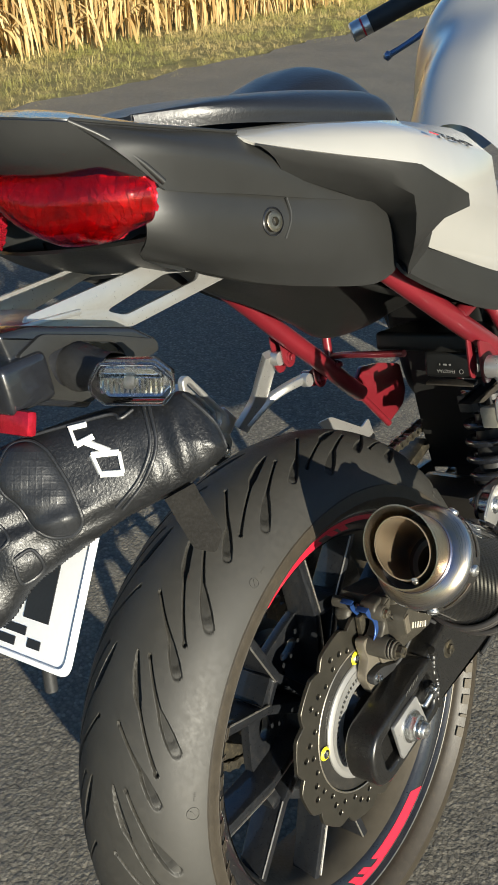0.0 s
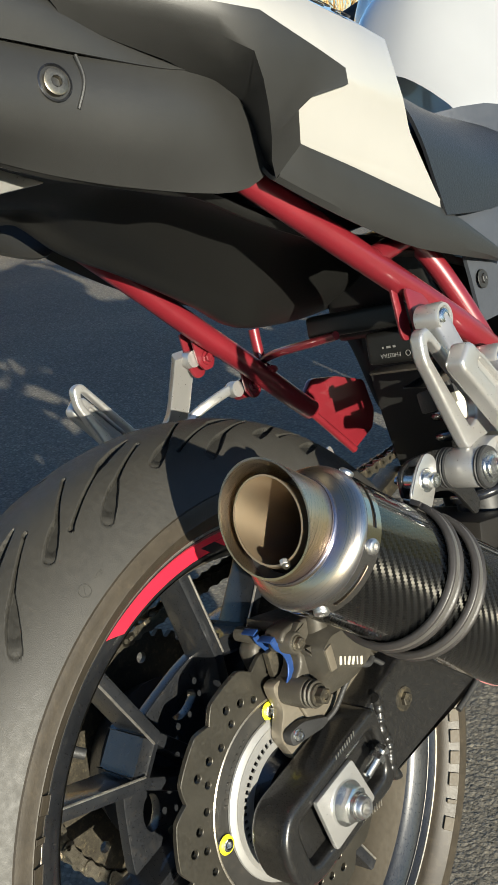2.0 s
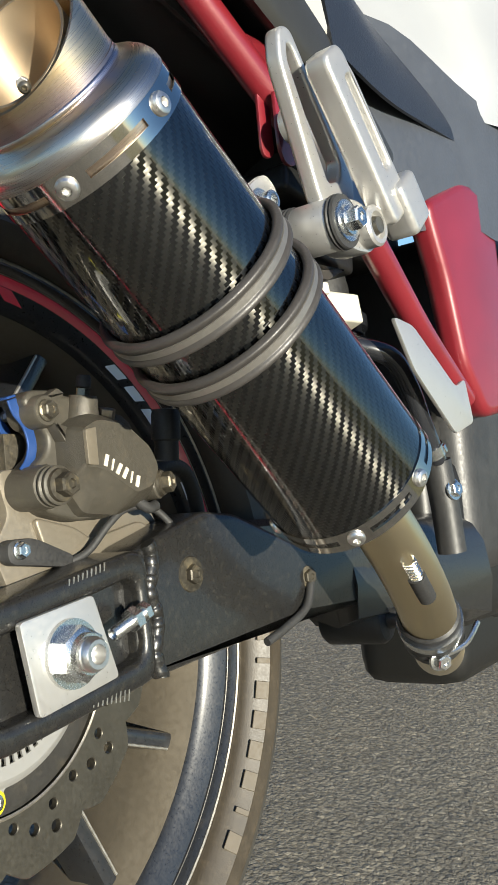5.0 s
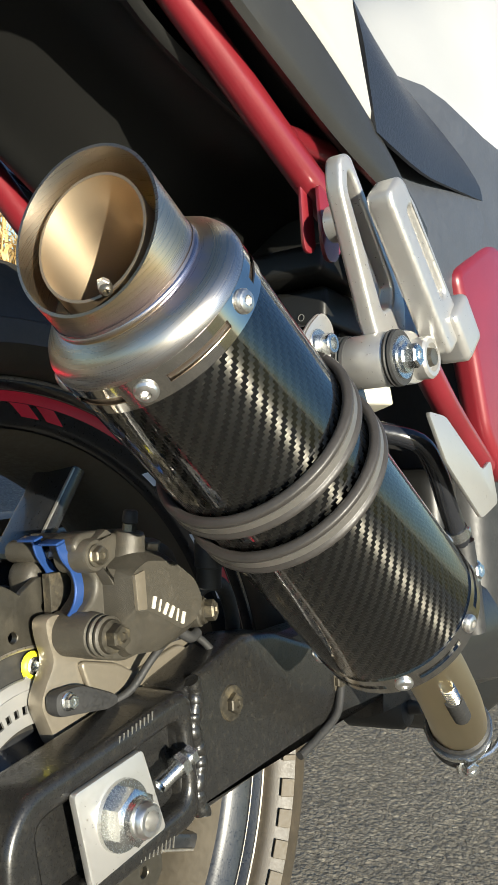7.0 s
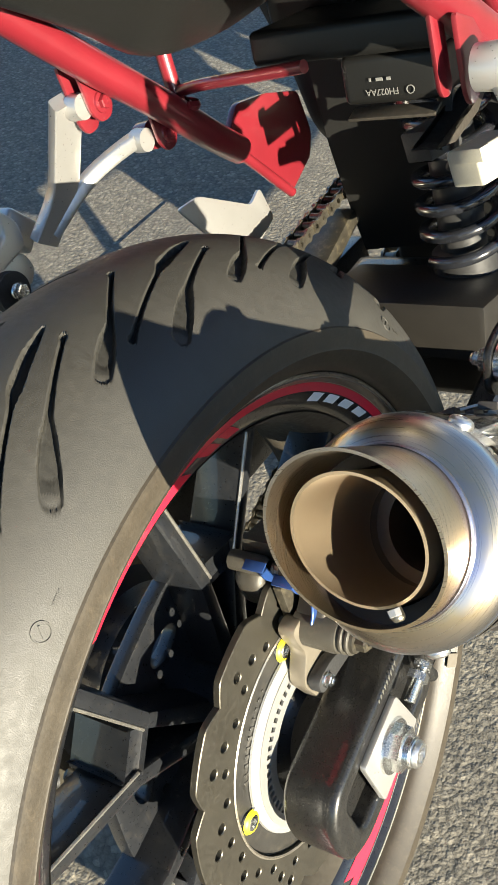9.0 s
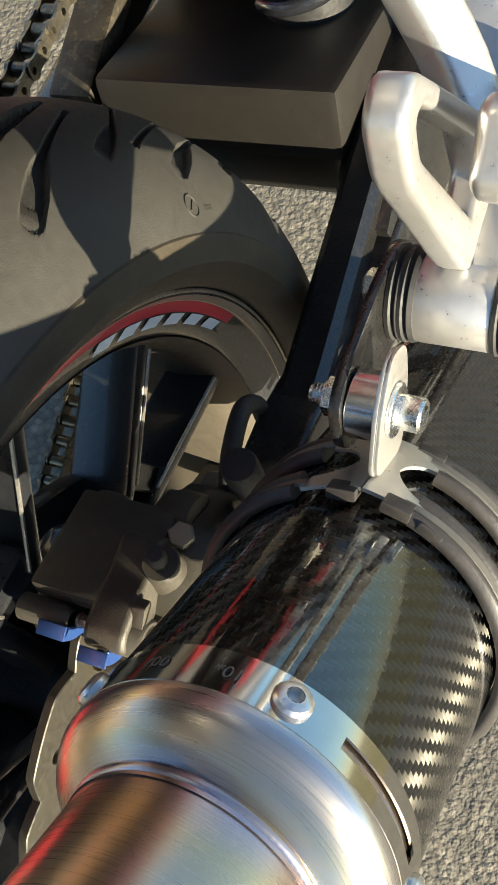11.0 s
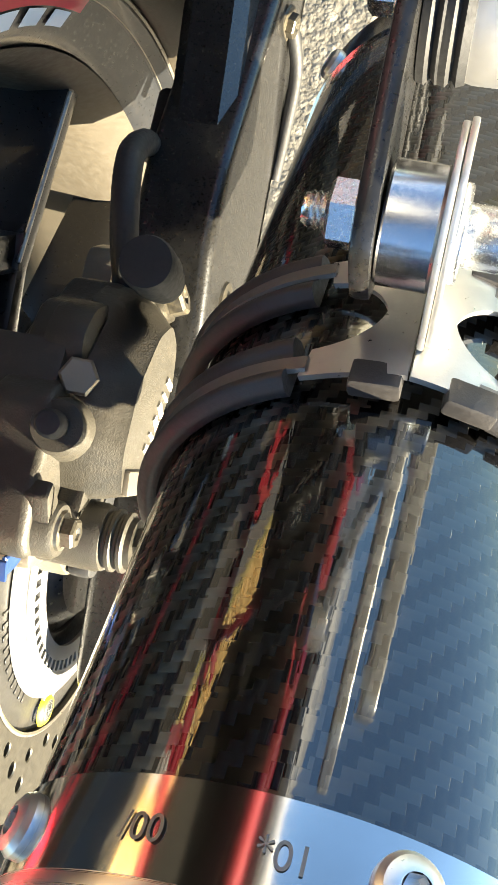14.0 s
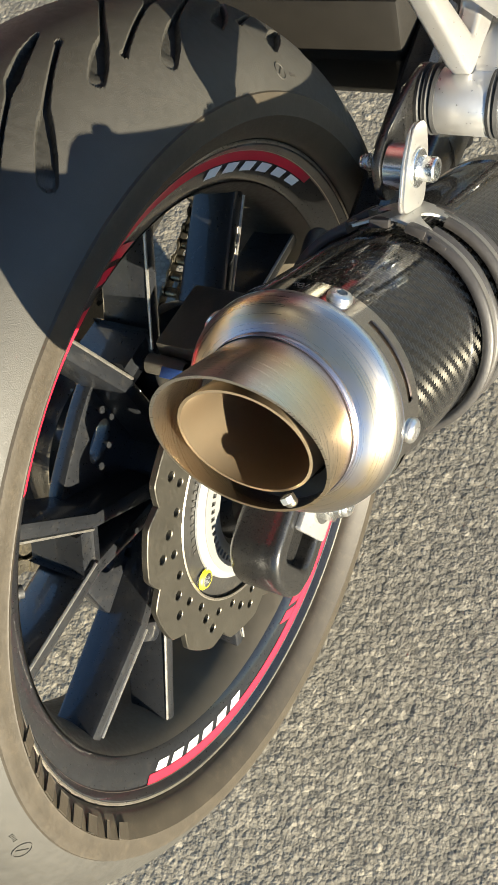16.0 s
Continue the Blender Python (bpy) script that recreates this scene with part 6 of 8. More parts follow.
part("tray_lip", block((0.052, 0.320, 0.2715), (1, 0, 0), (0, 1, 0.2), (0.066, 0.014, 0.0026), 0.001), "oily_flat", tray)
part("tray_ledge", block((0.030, 0.352, 0.322), (1, 0, 0), (0, 1, -0.15), (0.140, 0.100, 0.024), 0.006, 3), "under", tray)
curve = bpy.data.curves.new("code", "FONT")
curve.body, curve.size, curve.extrude, curve.align_x = "FH027AA", 0.0062, 0.0001, "CENTER"
code = new("moulded_code", curve)
code.data.materials.append(MAT["shaded_print"])
code.parent = tray
code.matrix_basis = Matrix.Translation((0.046, 0.3203, 0.2880)) @ Matrix(((-1, 0, 0, 0), (0, -0.12, -0.993, 0), (0, -0.993, 0.12, 0), (0, 0, 0, 1)))
for k, w in enumerate((0.0030, 0.0050, 0.0014)):
    part("code_bar", block((0.052 - 0.0070 * k, 0.3210, 0.2945), (1, 0, 0), (0, 0.12, 0.993), (w, 0.0022, 0.0004), 0), "shaded_print", tray)
part("code_ring", lathe([(0, 0.0030), (0.0004, 0.0030), (0.0004, 0.0024), (0, 0.0024)], (0.0670, 0.3206, 0.2860), (0, -0.993, 0.12), 24, True), "shaded_print", tray)
part("tray_bracket", prism([rounded([(0.281, 0.2600), (0.300, 0.2560), (0.345, 0.2590), (0.390, 0.2640), (0.360, 0.2510), (0.315, 0.2495)], 0.002, 2)], (0.078, 0, 0), (0, 1, 0), (0, 0, 1), 0.018, 0.001), "oily_flat", tray, "thin bent bracket under the tray")
part("bracket_ear", block((0.078, 0.350, 0.2660), (1, 0, 0), (0, 0.5, 0.85), (0.010, 0.020, 0.002), 0.0006), "oily_flat", tray)
plug = part("relay_box", block((0.1000, 0.350, 0.2205), (0.35, 0.94, -0.06), (-0.2, 0.06, 1), (0.044, 0.026, 0.030), 0.003, 3), "relay", bike, "pale beige relay box under the tray")
part("box_clip", block((0.0985, 0.329, 0.2335), (0.35, 0.94, -0.06), (-0.2, 0.06, 1), (0.010, 0.010, 0.030), 0.001), "relay", plug)
sock = part("wire_socket", block((0.0420, 0.392, 0.2180), (0.35, 0.94, -0.06), (-0.2, 0.06, 1), (0.036, 0.024, 0.028), 0.003, 2), "black_rubber", bike, "black square plug socket")
part("socket_frame", prism([rounded([(-0.008, -0.007), (0.008, -0.007), (0.008, 0.007), (-0.008, 0.007)], 0.001, 2), rounded([(-0.006, -0.005), (0.006, -0.005), (0.006, 0.005), (-0.006, 0.005)], 0.001, 2)], (0.0540, 0.388, 0.2200), (0.35, 0.94, -0.06), (-0.2, 0.06, 1), 0.004, 0.0004), "engine", sock)
# thick hose of the rear brake with its clamp and fitting
hose = part("brake_reservoir_hose", tube([(0.118, 0.330, 0.190), (0.146, 0.3546, 0.1772), (0.150, 0.377, 0.1541), (0.150, 0.3950, 0.1240), (0.149, 0.4150, 0.0960), (0.147, 0.428, 0.0800)], 0.0085, 20, 6), "gloss_black", bike, "thick black reservoir hose with steel clamp")
part("hose_clamp", lathe([(-0.005, 0.0085), (-0.005, 0.0100), (0.005, 0.0100), (0.005, 0.0085)], (0.149, 0.4130, 0.0985), (0, 0.58, -0.80), 28, True), "zinc", hose)
part("clamp_ear", block((0.157, 0.416, 0.0990), (1, 0, 0), (0, 0.58, -0.80), (0.006, 0.008, 0.004), 0.0008), "zinc", hose)
cyl = part("master_cylinder", tube([(0.146, 0.424, 0.0900), (0.146, 0.432, 0.0500), (0.146, 0.436, 0.0100)], 0.0125, 24, 1), "engine", bike, "black rear brake master cylinder")
hex_bolt(cyl, (0.157, 0.428, 0.0640), (1, -0.2, 0.1), 0.012, 0.005, "zinc", 1.5, "cylinder_bolt")
part("wire_loom", tube([(0.060, 0.372, 0.285), (0.062, 0.380, 0.250), (0.060, 0.392, 0.210), (0.050, 0.40, 0.190)], 0.0040, 10), "engine", bike, "taped wire")
stand = part("side_stand", tube([(-0.10, 0.60, -0.02), (-0.20, 0.50, -0.17), (-0.235, 0.46, -0.245)], 0.011, 14), "engine", bike, "black side stand")
part("stand_foot", block((-0.24, 0.455, -0.250), (1, 0, 0.23), (0, 1, 0), (0.06, 0.05, 0.008), 0.003), "engine", stand)
canister = part("canister", lathe([(0, 0), (0, 0.018), (0.004, 0.021), (0.05, 0.021), (0.054, 0.018), (0.056, 0.009), (0.066, 0.008), (0.068, 0)], (0.066, 0.350, -0.034), (1, 0.12, 0), 36), "engine", bike, "black round linkage pivot under the swingarm")

# -- tail bodywork --
def skin(name, rows, mat, parent, label="", thick=0.003, n=4, m=4, angle=30):
    return part(name, shell(loft(rows, n, m), thick), mat, parent, label, angle)


def both(rows):
    """The same rows mirrored to the bike's left."""
    return [[(-x, y, z) for x, y, z in r] for r in rows]


# lower tail panel: from the seam down and round to the undertail
TAIL_LOW = [
    [(0.098, -0.170, 0.608), (0.101, -0.172, 0.590), (0.096, -0.172, 0.572), (0.074, -0.165, 0.558)],
    [(0.1120, -0.140, 0.604), (0.1150, -0.138, 0.580), (0.1080, -0.132, 0.552), (0.080, -0.122, 0.538)],
    [(0.1200, -0.056, 0.581), (0.1240, -0.056, 0.556), (0.1170, -0.050, 0.526), (0.096, -0.060, 0.508)],
    [(0.1330, 0.010, 0.564), (0.1370, 0.012, 0.538), (0.1300, 0.012, 0.508), (0.110, 0.003, 0.486)],
    [(0.1400, 0.050, 0.556), (0.1450, 0.062, 0.528), (0.1400, 0.072, 0.496), (0.1300, 0.070, 0.4690)],
    [(0.1370, 0.078, 0.548), (0.1425, 0.096, 0.526), (0.1410, 0.104, 0.500), (0.1386, 0.1056, 0.4790)],
]
tail = skin("tail_cowl", TAIL_LOW, "plastic", bike, "matt black plastic tail cowl")
skin("tail_cowl_left", both(TAIL_LOW), "plastic", tail)
# upper panel: from the top ridge down to the seam
TAIL_UP = [
    [(0.086, -0.208, 0.664), (0.1035, -0.188, 0.640), (0.1112, -0.156, 0.6045)],
    [(0.096, -0.180, 0.6555), (0.1160, -0.158, 0.636), (0.1177, -0.120, 0.5945)],
    [(0.106, -0.140, 0.645), (0.1235, -0.120, 0.625), (0.1227, -0.080, 0.5845)],
    [(0.116, -0.071, 0.629), (0.1310, -0.051, 0.603), (0.1302, -0.030, 0.5705)],
    [(0.1240, -0.015, 0.598), (0.1320, 0.000, 0.584), (0.1372, 0.020, 0.5575)],
    [(0.1360, 0.030, 0.566), (0.1385, 0.036, 0.562), (0.1412, 0.042, 0.5535)],
]
skin("tail_upper", TAIL_UP, "plastic", tail, m=4, angle=50)
skin("tail_upper_left", both(TAIL_UP), "plastic", tail)
# top deck behind the seat, glossy
DECK = [[(0.086, -0.208, 0.666), (0.040, -0.246, 0.680), (0.0, -0.250, 0.684), (-0.040, -0.246, 0.680), (-0.086, -0.208, 0.666)],
        [(0.096, -0.180, 0.6575), (0.050, -0.190, 0.674), (0.0, -0.192, 0.680), (-0.050, -0.190, 0.674), (-0.094, -0.185, 0.658)],
        [(0.106, -0.140, 0.647), (0.056, -0.140, 0.660), (0.0, -0.140, 0.664), (-0.056, -0.140, 0.660), (-0.106, -0.140, 0.647)],
        [(0.116, -0.071, 0.631), (0.060, -0.060, 0.640), (0.0, -0.05, 0.642), (-0.060, -0.060, 0.640), (-0.116, -0.071, 0.631)]]
skin("tail_deck", DECK, "gloss_black", tail, "shiny black tail deck", 0.003)
part("tail_ridge", tube([(0.0855, -0.2085, 0.6650), (0.0985, -0.190, 0.6490), (0.1070, -0.173, 0.631), (0.1130, -0.157, 0.6105)], 0.0024, 10, 4), "plastic", tail)
part("deck_edge", tube([(0.0865, -0.207, 0.6660), (0.0965, -0.180, 0.6580), (0.1065, -0.140, 0.6475), (0.1165, -0.071, 0.6312)], 0.0013, 8, 4), "plastic", tail)
# hood over the lamp
HOOD = [[(0.086, -0.208, 0.665), (0.040, -0.247, 0.679), (0.0, -0.251, 0.683), (-0.040, -0.247, 0.679), (-0.086, -0.208, 0.665)],
        [(0.0985, -0.190, 0.644), (0.045, -0.232, 0.652), (0.0, -0.236, 0.654), (-0.045, -0.232, 0.652), (-0.092, -0.214, 0.646)],
        [(0.1085, -0.168, 0.619), (0.050, -0.205, 0.632), (0.0, -0.210, 0.634), (-0.050, -0.205, 0.632), (-0.104, -0.182, 0.618)]]
skin("lamp_hood", HOOD, "plastic", tail)
# under the lamp
LOWBACK = [[(0.096, -0.172, 0.574), (0.04, -0.190, 0.574), (0.0, -0.192, 0.574), (-0.04, -0.190, 0.574), (-0.096, -0.172, 0.574)],
           [(0.076, -0.160, 0.558), (0.035, -0.160, 0.556), (0.0, -0.160, 0.556), (-0.035, -0.160, 0.556), (-0.076, -0.160, 0.558)],
           [(0.080, -0.122, 0.538), (0.035, -0.110, 0.536), (0.0, -0.110, 0.536), (-0.035, -0.110, 0.536), (-0.080, -0.122, 0.538)]]
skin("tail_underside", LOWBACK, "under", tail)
socket_bolt(tail, (0.1225, -0.056, 0.557), (0.98, -0.12, 0.05), 0.0085, 0.0045, "chain", "cowl_bolt", "bright socket screw in a recess", dome=False)
part("bolt_cup", lathe([(-0.004, 0.0105), (0.0025, 0.0118), (0.0032, 0.0108), (-0.003, 0.0092)], (0.1222, -0.056, 0.557), (0.98, -0.12, 0.05), 36), "gloss_black", tail)
part("bolt_recess", tube([(0.1262, -0.036, 0.572), (0.1275, -0.036, 0.556), (0.1240, -0.044, 0.540)], 0.0014, 8), "plastic", tail)

# tail lamp: lens, facets behind it
LENS = []
for z_side, z_mid, z_ctr, inset in ((0.620, 0.634, 0.640, 0.010), (0.608, 0.614, 0.632, 0.0), (0.590, 0.588, 0.618, 0.004), (0.584, 0.579, 0.612, 0.014)):
    half = [(0.113 - inset * 0.9, -0.170, z_side), (0.100 - inset * 0.6, -0.190 + inset * 0.4, (z_side + z_mid) / 2), (0.082, -0.206 + inset, z_mid - 0.002), (0.045, -0.222 + inset, z_mid), (0.018, -0.231 + inset, (z_mid + z_ctr) / 2), (0.0, -0.234 + inset, z_ctr)]
    LENS.append(half + [(-x, y, z) for x, y, z in half[-2::-1]])
lamp = skin("tail_light", LENS, "tail_red", bike, "red faceted tail light", 0.0022, 4, 3, 25)


def facets(rows, nu, nv):
    """A reflector broken into small random facets behind the lens."""
    rs = random.Random(12)
    cols = [catmull([Vector(row[k]) for row in rows], 8) for k in range(len(rows[0]))]
    bm = bmesh.new()
    grid = []
    for j in range(nv + 1):
        line = catmull([c[round(j * (len(c) - 1) / nv)] for c in cols], 9)
        grid.append([bm.verts.new(Vector((p.x * 0.96, p.y + 0.006 + 0.0034 * rs.random(), p.z + 0.0012 * (rs.random() - 0.5)))) for p in line])
    for a, b in zip(grid, grid[1:]):
        for k in range(len(a) - 1):
            bm.faces.new((a[k], a[k + 1], b[k + 1], b[k]))
    bmesh.ops.triangulate(bm, faces=bm.faces)
    return bm


part("lamp_reflector", facets(LENS, 40, 16), "lamp_red", lamp, "", 0)
for k in range(3):
    part("led_strip", tube([(0.096 - 0.01 * k, -0.176, 0.612 - 0.011 * k), (0.070, -0.196, 0.618 - 0.014 * k), (0.030, -0.212, 0.622 - 0.014 * k)], 0.0016, 6, 3), "lamp_red", lamp)

# black side panel over the white one, bolt, white panel
SIDE_BLACK = [
    [(0.1290, -0.066, 0.6205), (0.1310, -0.058, 0.6150), (0.1320, -0.050, 0.6080), (0.1310, -0.044, 0.6000), (0.1285, -0.040, 0.5940)],
    [(0.1420, -0.036, 0.6090), (0.1445, -0.028, 0.6010), (0.1440, -0.018, 0.5930), (0.1400, -0.006, 0.5830), (0.1340, 0.000, 0.5760)],
    [(0.1640, 0.004, 0.5940), (0.1660, 0.010, 0.5850), (0.1640, 0.016, 0.5780), (0.1520, 0.024, 0.5680), (0.1400, 0.028, 0.5630)],
    [(0.1820, 0.034, 0.5830), (0.1830, 0.038, 0.5740), (0.1780, 0.043, 0.5650), (0.1600, 0.046, 0.5580), (0.1400, 0.046, 0.5545)],
    [(0.1930, 0.066, 0.5726), (0.1925, 0.066, 0.5630), (0.1880, 0.060, 0.5510), (0.1640, 0.066, 0.5460), (0.1400, 0.070, 0.5460)],
    [(0.1935, 0.093, 0.5580), (0.1915, 0.084, 0.5450), (0.1840, 0.068, 0.5340), (0.1580, 0.082, 0.5300), (0.1390, 0.090, 0.5300)],
    [(0.1935, 0.119, 0.5450), (0.1890, 0.102, 0.5300), (0.1770, 0.075, 0.5160), (0.1520, 0.090, 0.5130), (0.1370, 0.098, 0.5140)],
    [(0.1925, 0.145, 0.5318), (0.1860, 0.118, 0.5220), (0.1690, 0.080, 0.5010), (0.1470, 0.094, 0.4990), (0.1350, 0.104, 0.5000)],
    [(0.1928, 0.144, 0.5205), (0.1787, 0.100, 0.5169), (0.1590, 0.086, 0.4870), (0.1440, 0.100, 0.4850), (0.1330, 0.108, 0.4850)],
    [(0.1787, 0.1002, 0.5167), (0.1612, 0.1138, 0.4905), (0.1520, 0.094, 0.4750), (0.1440, 0.106, 0.4760), (0.1380, 0.112, 0.4800)],
]
side = skin("side_panel", SIDE_BLACK, "plastic", tail, "matt black side panel", n=1, m=1, angle=34)
skin("side_panel_left", both(SIDE_BLACK), "plastic", tail, n=1, m=1)
LOWER_BLACK = [
    [(0.1590, 0.104, 0.4960), (0.1545, 0.098, 0.4840), (0.1490, 0.094, 0.4720), (0.1330, 0.098, 0.4880)],
    [(0.1610, 0.116, 0.4890), (0.1580, 0.126, 0.4690), (0.1520, 0.130, 0.4490), (0.1360, 0.134, 0.4650)],
    [(0.1625, 0.166, 0.4660), (0.1610, 0.176, 0.4430), (0.1550, 0.184, 0.4190), (0.1390, 0.188, 0.4350)],
    [(0.1620, 0.226, 0.4390), (0.1605, 0.236, 0.4180), (0.1550, 0.244, 0.3930), (0.1390, 0.248, 0.4090)],
    [(0.1545, 0.308, 0.4060), (0.1560, 0.312, 0.3920), (0.1530, 0.316, 0.3720), (0.1370, 0.320, 0.3880)],
    [(0.1500, 0.356, 0.3800), (0.1510, 0.360, 0.3730), (0.1490, 0.364, 0.3600), (0.1330, 0.368, 0.3760)],
    [(0.1460, 0.398, 0.3560), (0.1460, 0.399, 0.3540), (0.1440, 0.400, 0.3500), (0.1280, 0.404, 0.3660)],
]
skin("lower_panel", LOWER_BLACK, "plastic", side)
skin("lower_panel_left", both(LOWER_BLACK), "plastic", side)
socket_bolt(side, (0.1545, 0.1005, 0.4870), (0.93, -0.25, -0.25), 0.0062, 0.0030, "engine", "panel_screw")
# white panel: over the black one's edge, round its point and down to the lower edge
WHITE = [
    [(0.092, -0.085, 0.636), (0.106, -0.078, 0.632), (0.119, -0.071, 0.627), (0.1283, -0.067, 0.6212)],
    [(0.102, -0.036, 0.631), (0.124, -0.036, 0.627), (0.138, -0.036, 0.618), (0.1412, -0.036, 0.6098)],
    [(0.108, 0.006, 0.627), (0.138, 0.006, 0.622), (0.158, 0.005, 0.608), (0.1632, 0.004, 0.5948)],
    [(0.112, 0.040, 0.622), (0.148, 0.038, 0.617), (0.176, 0.036, 0.602), (0.1812, 0.034, 0.5838)],
    [(0.114, 0.072, 0.617), (0.154, 0.070, 0.613), (0.187, 0.068, 0.597), (0.1922, 0.066, 0.5734)],
    [(0.116, 0.100, 0.612), (0.158, 0.098, 0.608), (0.191, 0.096, 0.589), (0.1928, 0.093, 0.5587)],
    [(0.117, 0.126, 0.606), (0.160, 0.124, 0.602), (0.192, 0.122, 0.580), (0.1928, 0.119, 0.5457)],
    [(0.118, 0.152, 0.600), (0.162, 0.151, 0.595), (0.192, 0.150, 0.570), (0.1918, 0.1455, 0.5308)],
    [(0.119, 0.190, 0.592), (0.161, 0.190, 0.586), (0.189, 0.188, 0.560), (0.1880, 0.186, 0.5190)],
    [(0.120, 0.222, 0.583), (0.158, 0.221, 0.576), (0.184, 0.221, 0.552), (0.1800, 0.2340, 0.5080)],
]
WHITE2 = [
    [(0.1918, 0.1455, 0.5308), (0.1880, 0.186, 0.5190), (0.1800, 0.2340, 0.5080)],
    [(0.1920, 0.1455, 0.5200), (0.1860, 0.184, 0.5110), (0.1780, 0.2370, 0.4980)],
    [(0.1850, 0.1225, 0.5180), (0.1835, 0.180, 0.5030), (0.1755, 0.2400, 0.4890)],
    [(0.1780, 0.1012, 0.5160), (0.1800, 0.176, 0.4930), (0.1735, 0.2434, 0.4810)],
    [(0.1690, 0.1075, 0.5035), (0.1750, 0.174, 0.4820), (0.1705, 0.2530, 0.4670)],
    [(0.1606, 0.1148, 0.4912), (0.1695, 0.178, 0.4700), (0.1670, 0.2650, 0.4500)],
    [(0.1622, 0.1660, 0.4672), (0.1660, 0.214, 0.4540), (0.1630, 0.2780, 0.4330)],
    [(0.1615, 0.2260, 0.4398), (0.1615, 0.252, 0.4320), (0.1590, 0.2900, 0.4210)],
    [(0.1545, 0.3060, 0.4068), (0.1545, 0.307, 0.4066), (0.1542, 0.3090, 0.4062)],
]


def white_skin(sx):
    bm = merge(loft(WHITE, 1, 1), loft(WHITE2, 1, 1))
    bmesh.ops.remove_doubles(bm, verts=bm.verts[:], dist=0.0002)
    for v in bm.verts:
        v.co.x *= sx
    return shell(bm, 0.003)


white = part("white_panel", white_skin(1), "white", bike, "pearl white side panel with thin edge", 60)
part("white_panel_left", white_skin(-1), "white", white, "", 50)
skin("panel_inner", [[(0.135, 0.098, 0.4880), (0.100, 0.098, 0.5050)], [(0.139, 0.188, 0.4360), (0.100, 0.188, 0.4540)], [(0.139, 0.248, 0.4100), (0.100, 0.248, 0.4280)], [(0.137, 0.320, 0.3890), (0.100, 0.320, 0.4040)], [(0.128, 0.404, 0.3670), (0.100, 0.404, 0.3820)]], "under", side, n=2, m=1)
skin("panel_backing", [[(0.126, 0.030, 0.565), (0.124, 0.050, 0.520), (0.122, 0.066, 0.482)], [(0.136, 0.105, 0.560), (0.134, 0.110, 0.520), (0.131, 0.118, 0.476)], [(0.146, 0.170, 0.530), (0.146, 0.170, 0.500), (0.146, 0.170, 0.450)]], "plastic", side, n=2, m=2)
# model lettering on the panel
curve = bpy.data.curves.new("lettering", "FONT")
curve.body, curve.size, curve.extrude, curve.shear = "750", 0.0205, 0.0003, 0.2
text = new("model_lettering", curve)
text.data.materials.append(MAT["plate_ink"])
text.parent = white
way, rise = Vector((-0.02, 0.95, -0.30)).normalized(), Vector((-0.87, 0.0, 0.50))
face = way.cross(rise).normalized()
rise = face.cross(way)
spot = Vector((0.1890, 0.112, 0.5860)) + face * 0.0028
text.matrix_basis = Matrix.Translation(spot) @ Matrix((way * 2.3, rise, face)).transposed().to_4x4()
part("lettering_stroke", prism([[(-0.019, 0.001), (-0.002, 0.001), (-0.008, 0.009)]], spot, way, rise, 0.0006), "decal_red", white)

# seats
PILLION = []
for y, w, zt, ze in ((-0.118, 0.055, 0.660, 0.655), (-0.06, 0.100, 0.662, 0.648), (0.02, 0.118, 0.657, 0.634), (0.085, 0.126, 0.649, 0.622), (0.135, 0.128, 0.640, 0.612), (0.158, 0.118, 0.622, 0.602)):
    PILLION.append([(w, y, ze - 0.010), (w * 1.02, y, ze + 0.004), (w * 0.86, y, ze + (zt - ze) * 0.75), (w * 0.4, y, zt), (0, y, zt + 0.003), (-w * 0.4, y, zt), (-w * 0.86, y, ze + (zt - ze) * 0.75), (-w * 1.02, y, ze + 0.004), (-w, y, ze - 0.010)])
seat = skin("pillion_seat", PILLION, "seat", bike, "black grained vinyl pillion seat", 0.004)
HUMP = [[(w, y, z0), (w * 0.7, y + 0.004, z0 * 0.35 + z1 * 0.65), (w * 0.3, y + 0.006, z1 - 0.002), (0, y + 0.008, z1), (-w * 0.3, y + 0.006, z1 - 0.002), (-w * 0.7, y + 0.004, z0 * 0.35 + z1 * 0.65), (-w, y, z0)] for y, w, z0, z1 in ((0.070, 0.050, 0.640, 0.648), (0.115, 0.078, 0.634, 0.664), (0.155, 0.088, 0.626, 0.669), (0.185, 0.092, 0.614, 0.657), (0.208, 0.092, 0.602, 0.628), (0.218, 0.086, 0.596, 0.602))]
part("seat_hump", loft(HUMP, 4, 4), "seat", seat)
RIDER = []
for y, w, zt, ze in ((0.255, 0.105, 0.530, 0.500), (0.330, 0.108, 0.508, 0.460), (0.410, 0.102, 0.494, 0.450), (0.480, 0.096, 0.482, 0.440), (0.580, 0.085, 0.465, 0.430)):
    RIDER.append([(w, y, ze), (w * 1.04, y, ze + (zt - ze) * 0.35), (w * 0.86, y, ze + (zt - ze) * 0.8), (w * 0.4, y, zt), (0, y, zt), (-w * 0.4, y, zt), (-w * 0.86, y, ze + (zt - ze) * 0.8), (-w * 1.04, y, ze + (zt - ze) * 0.35), (-w, y, ze)])
rider = skin("rider_seat", RIDER, "seat", bike, "smooth dark rider seat", 0.004)
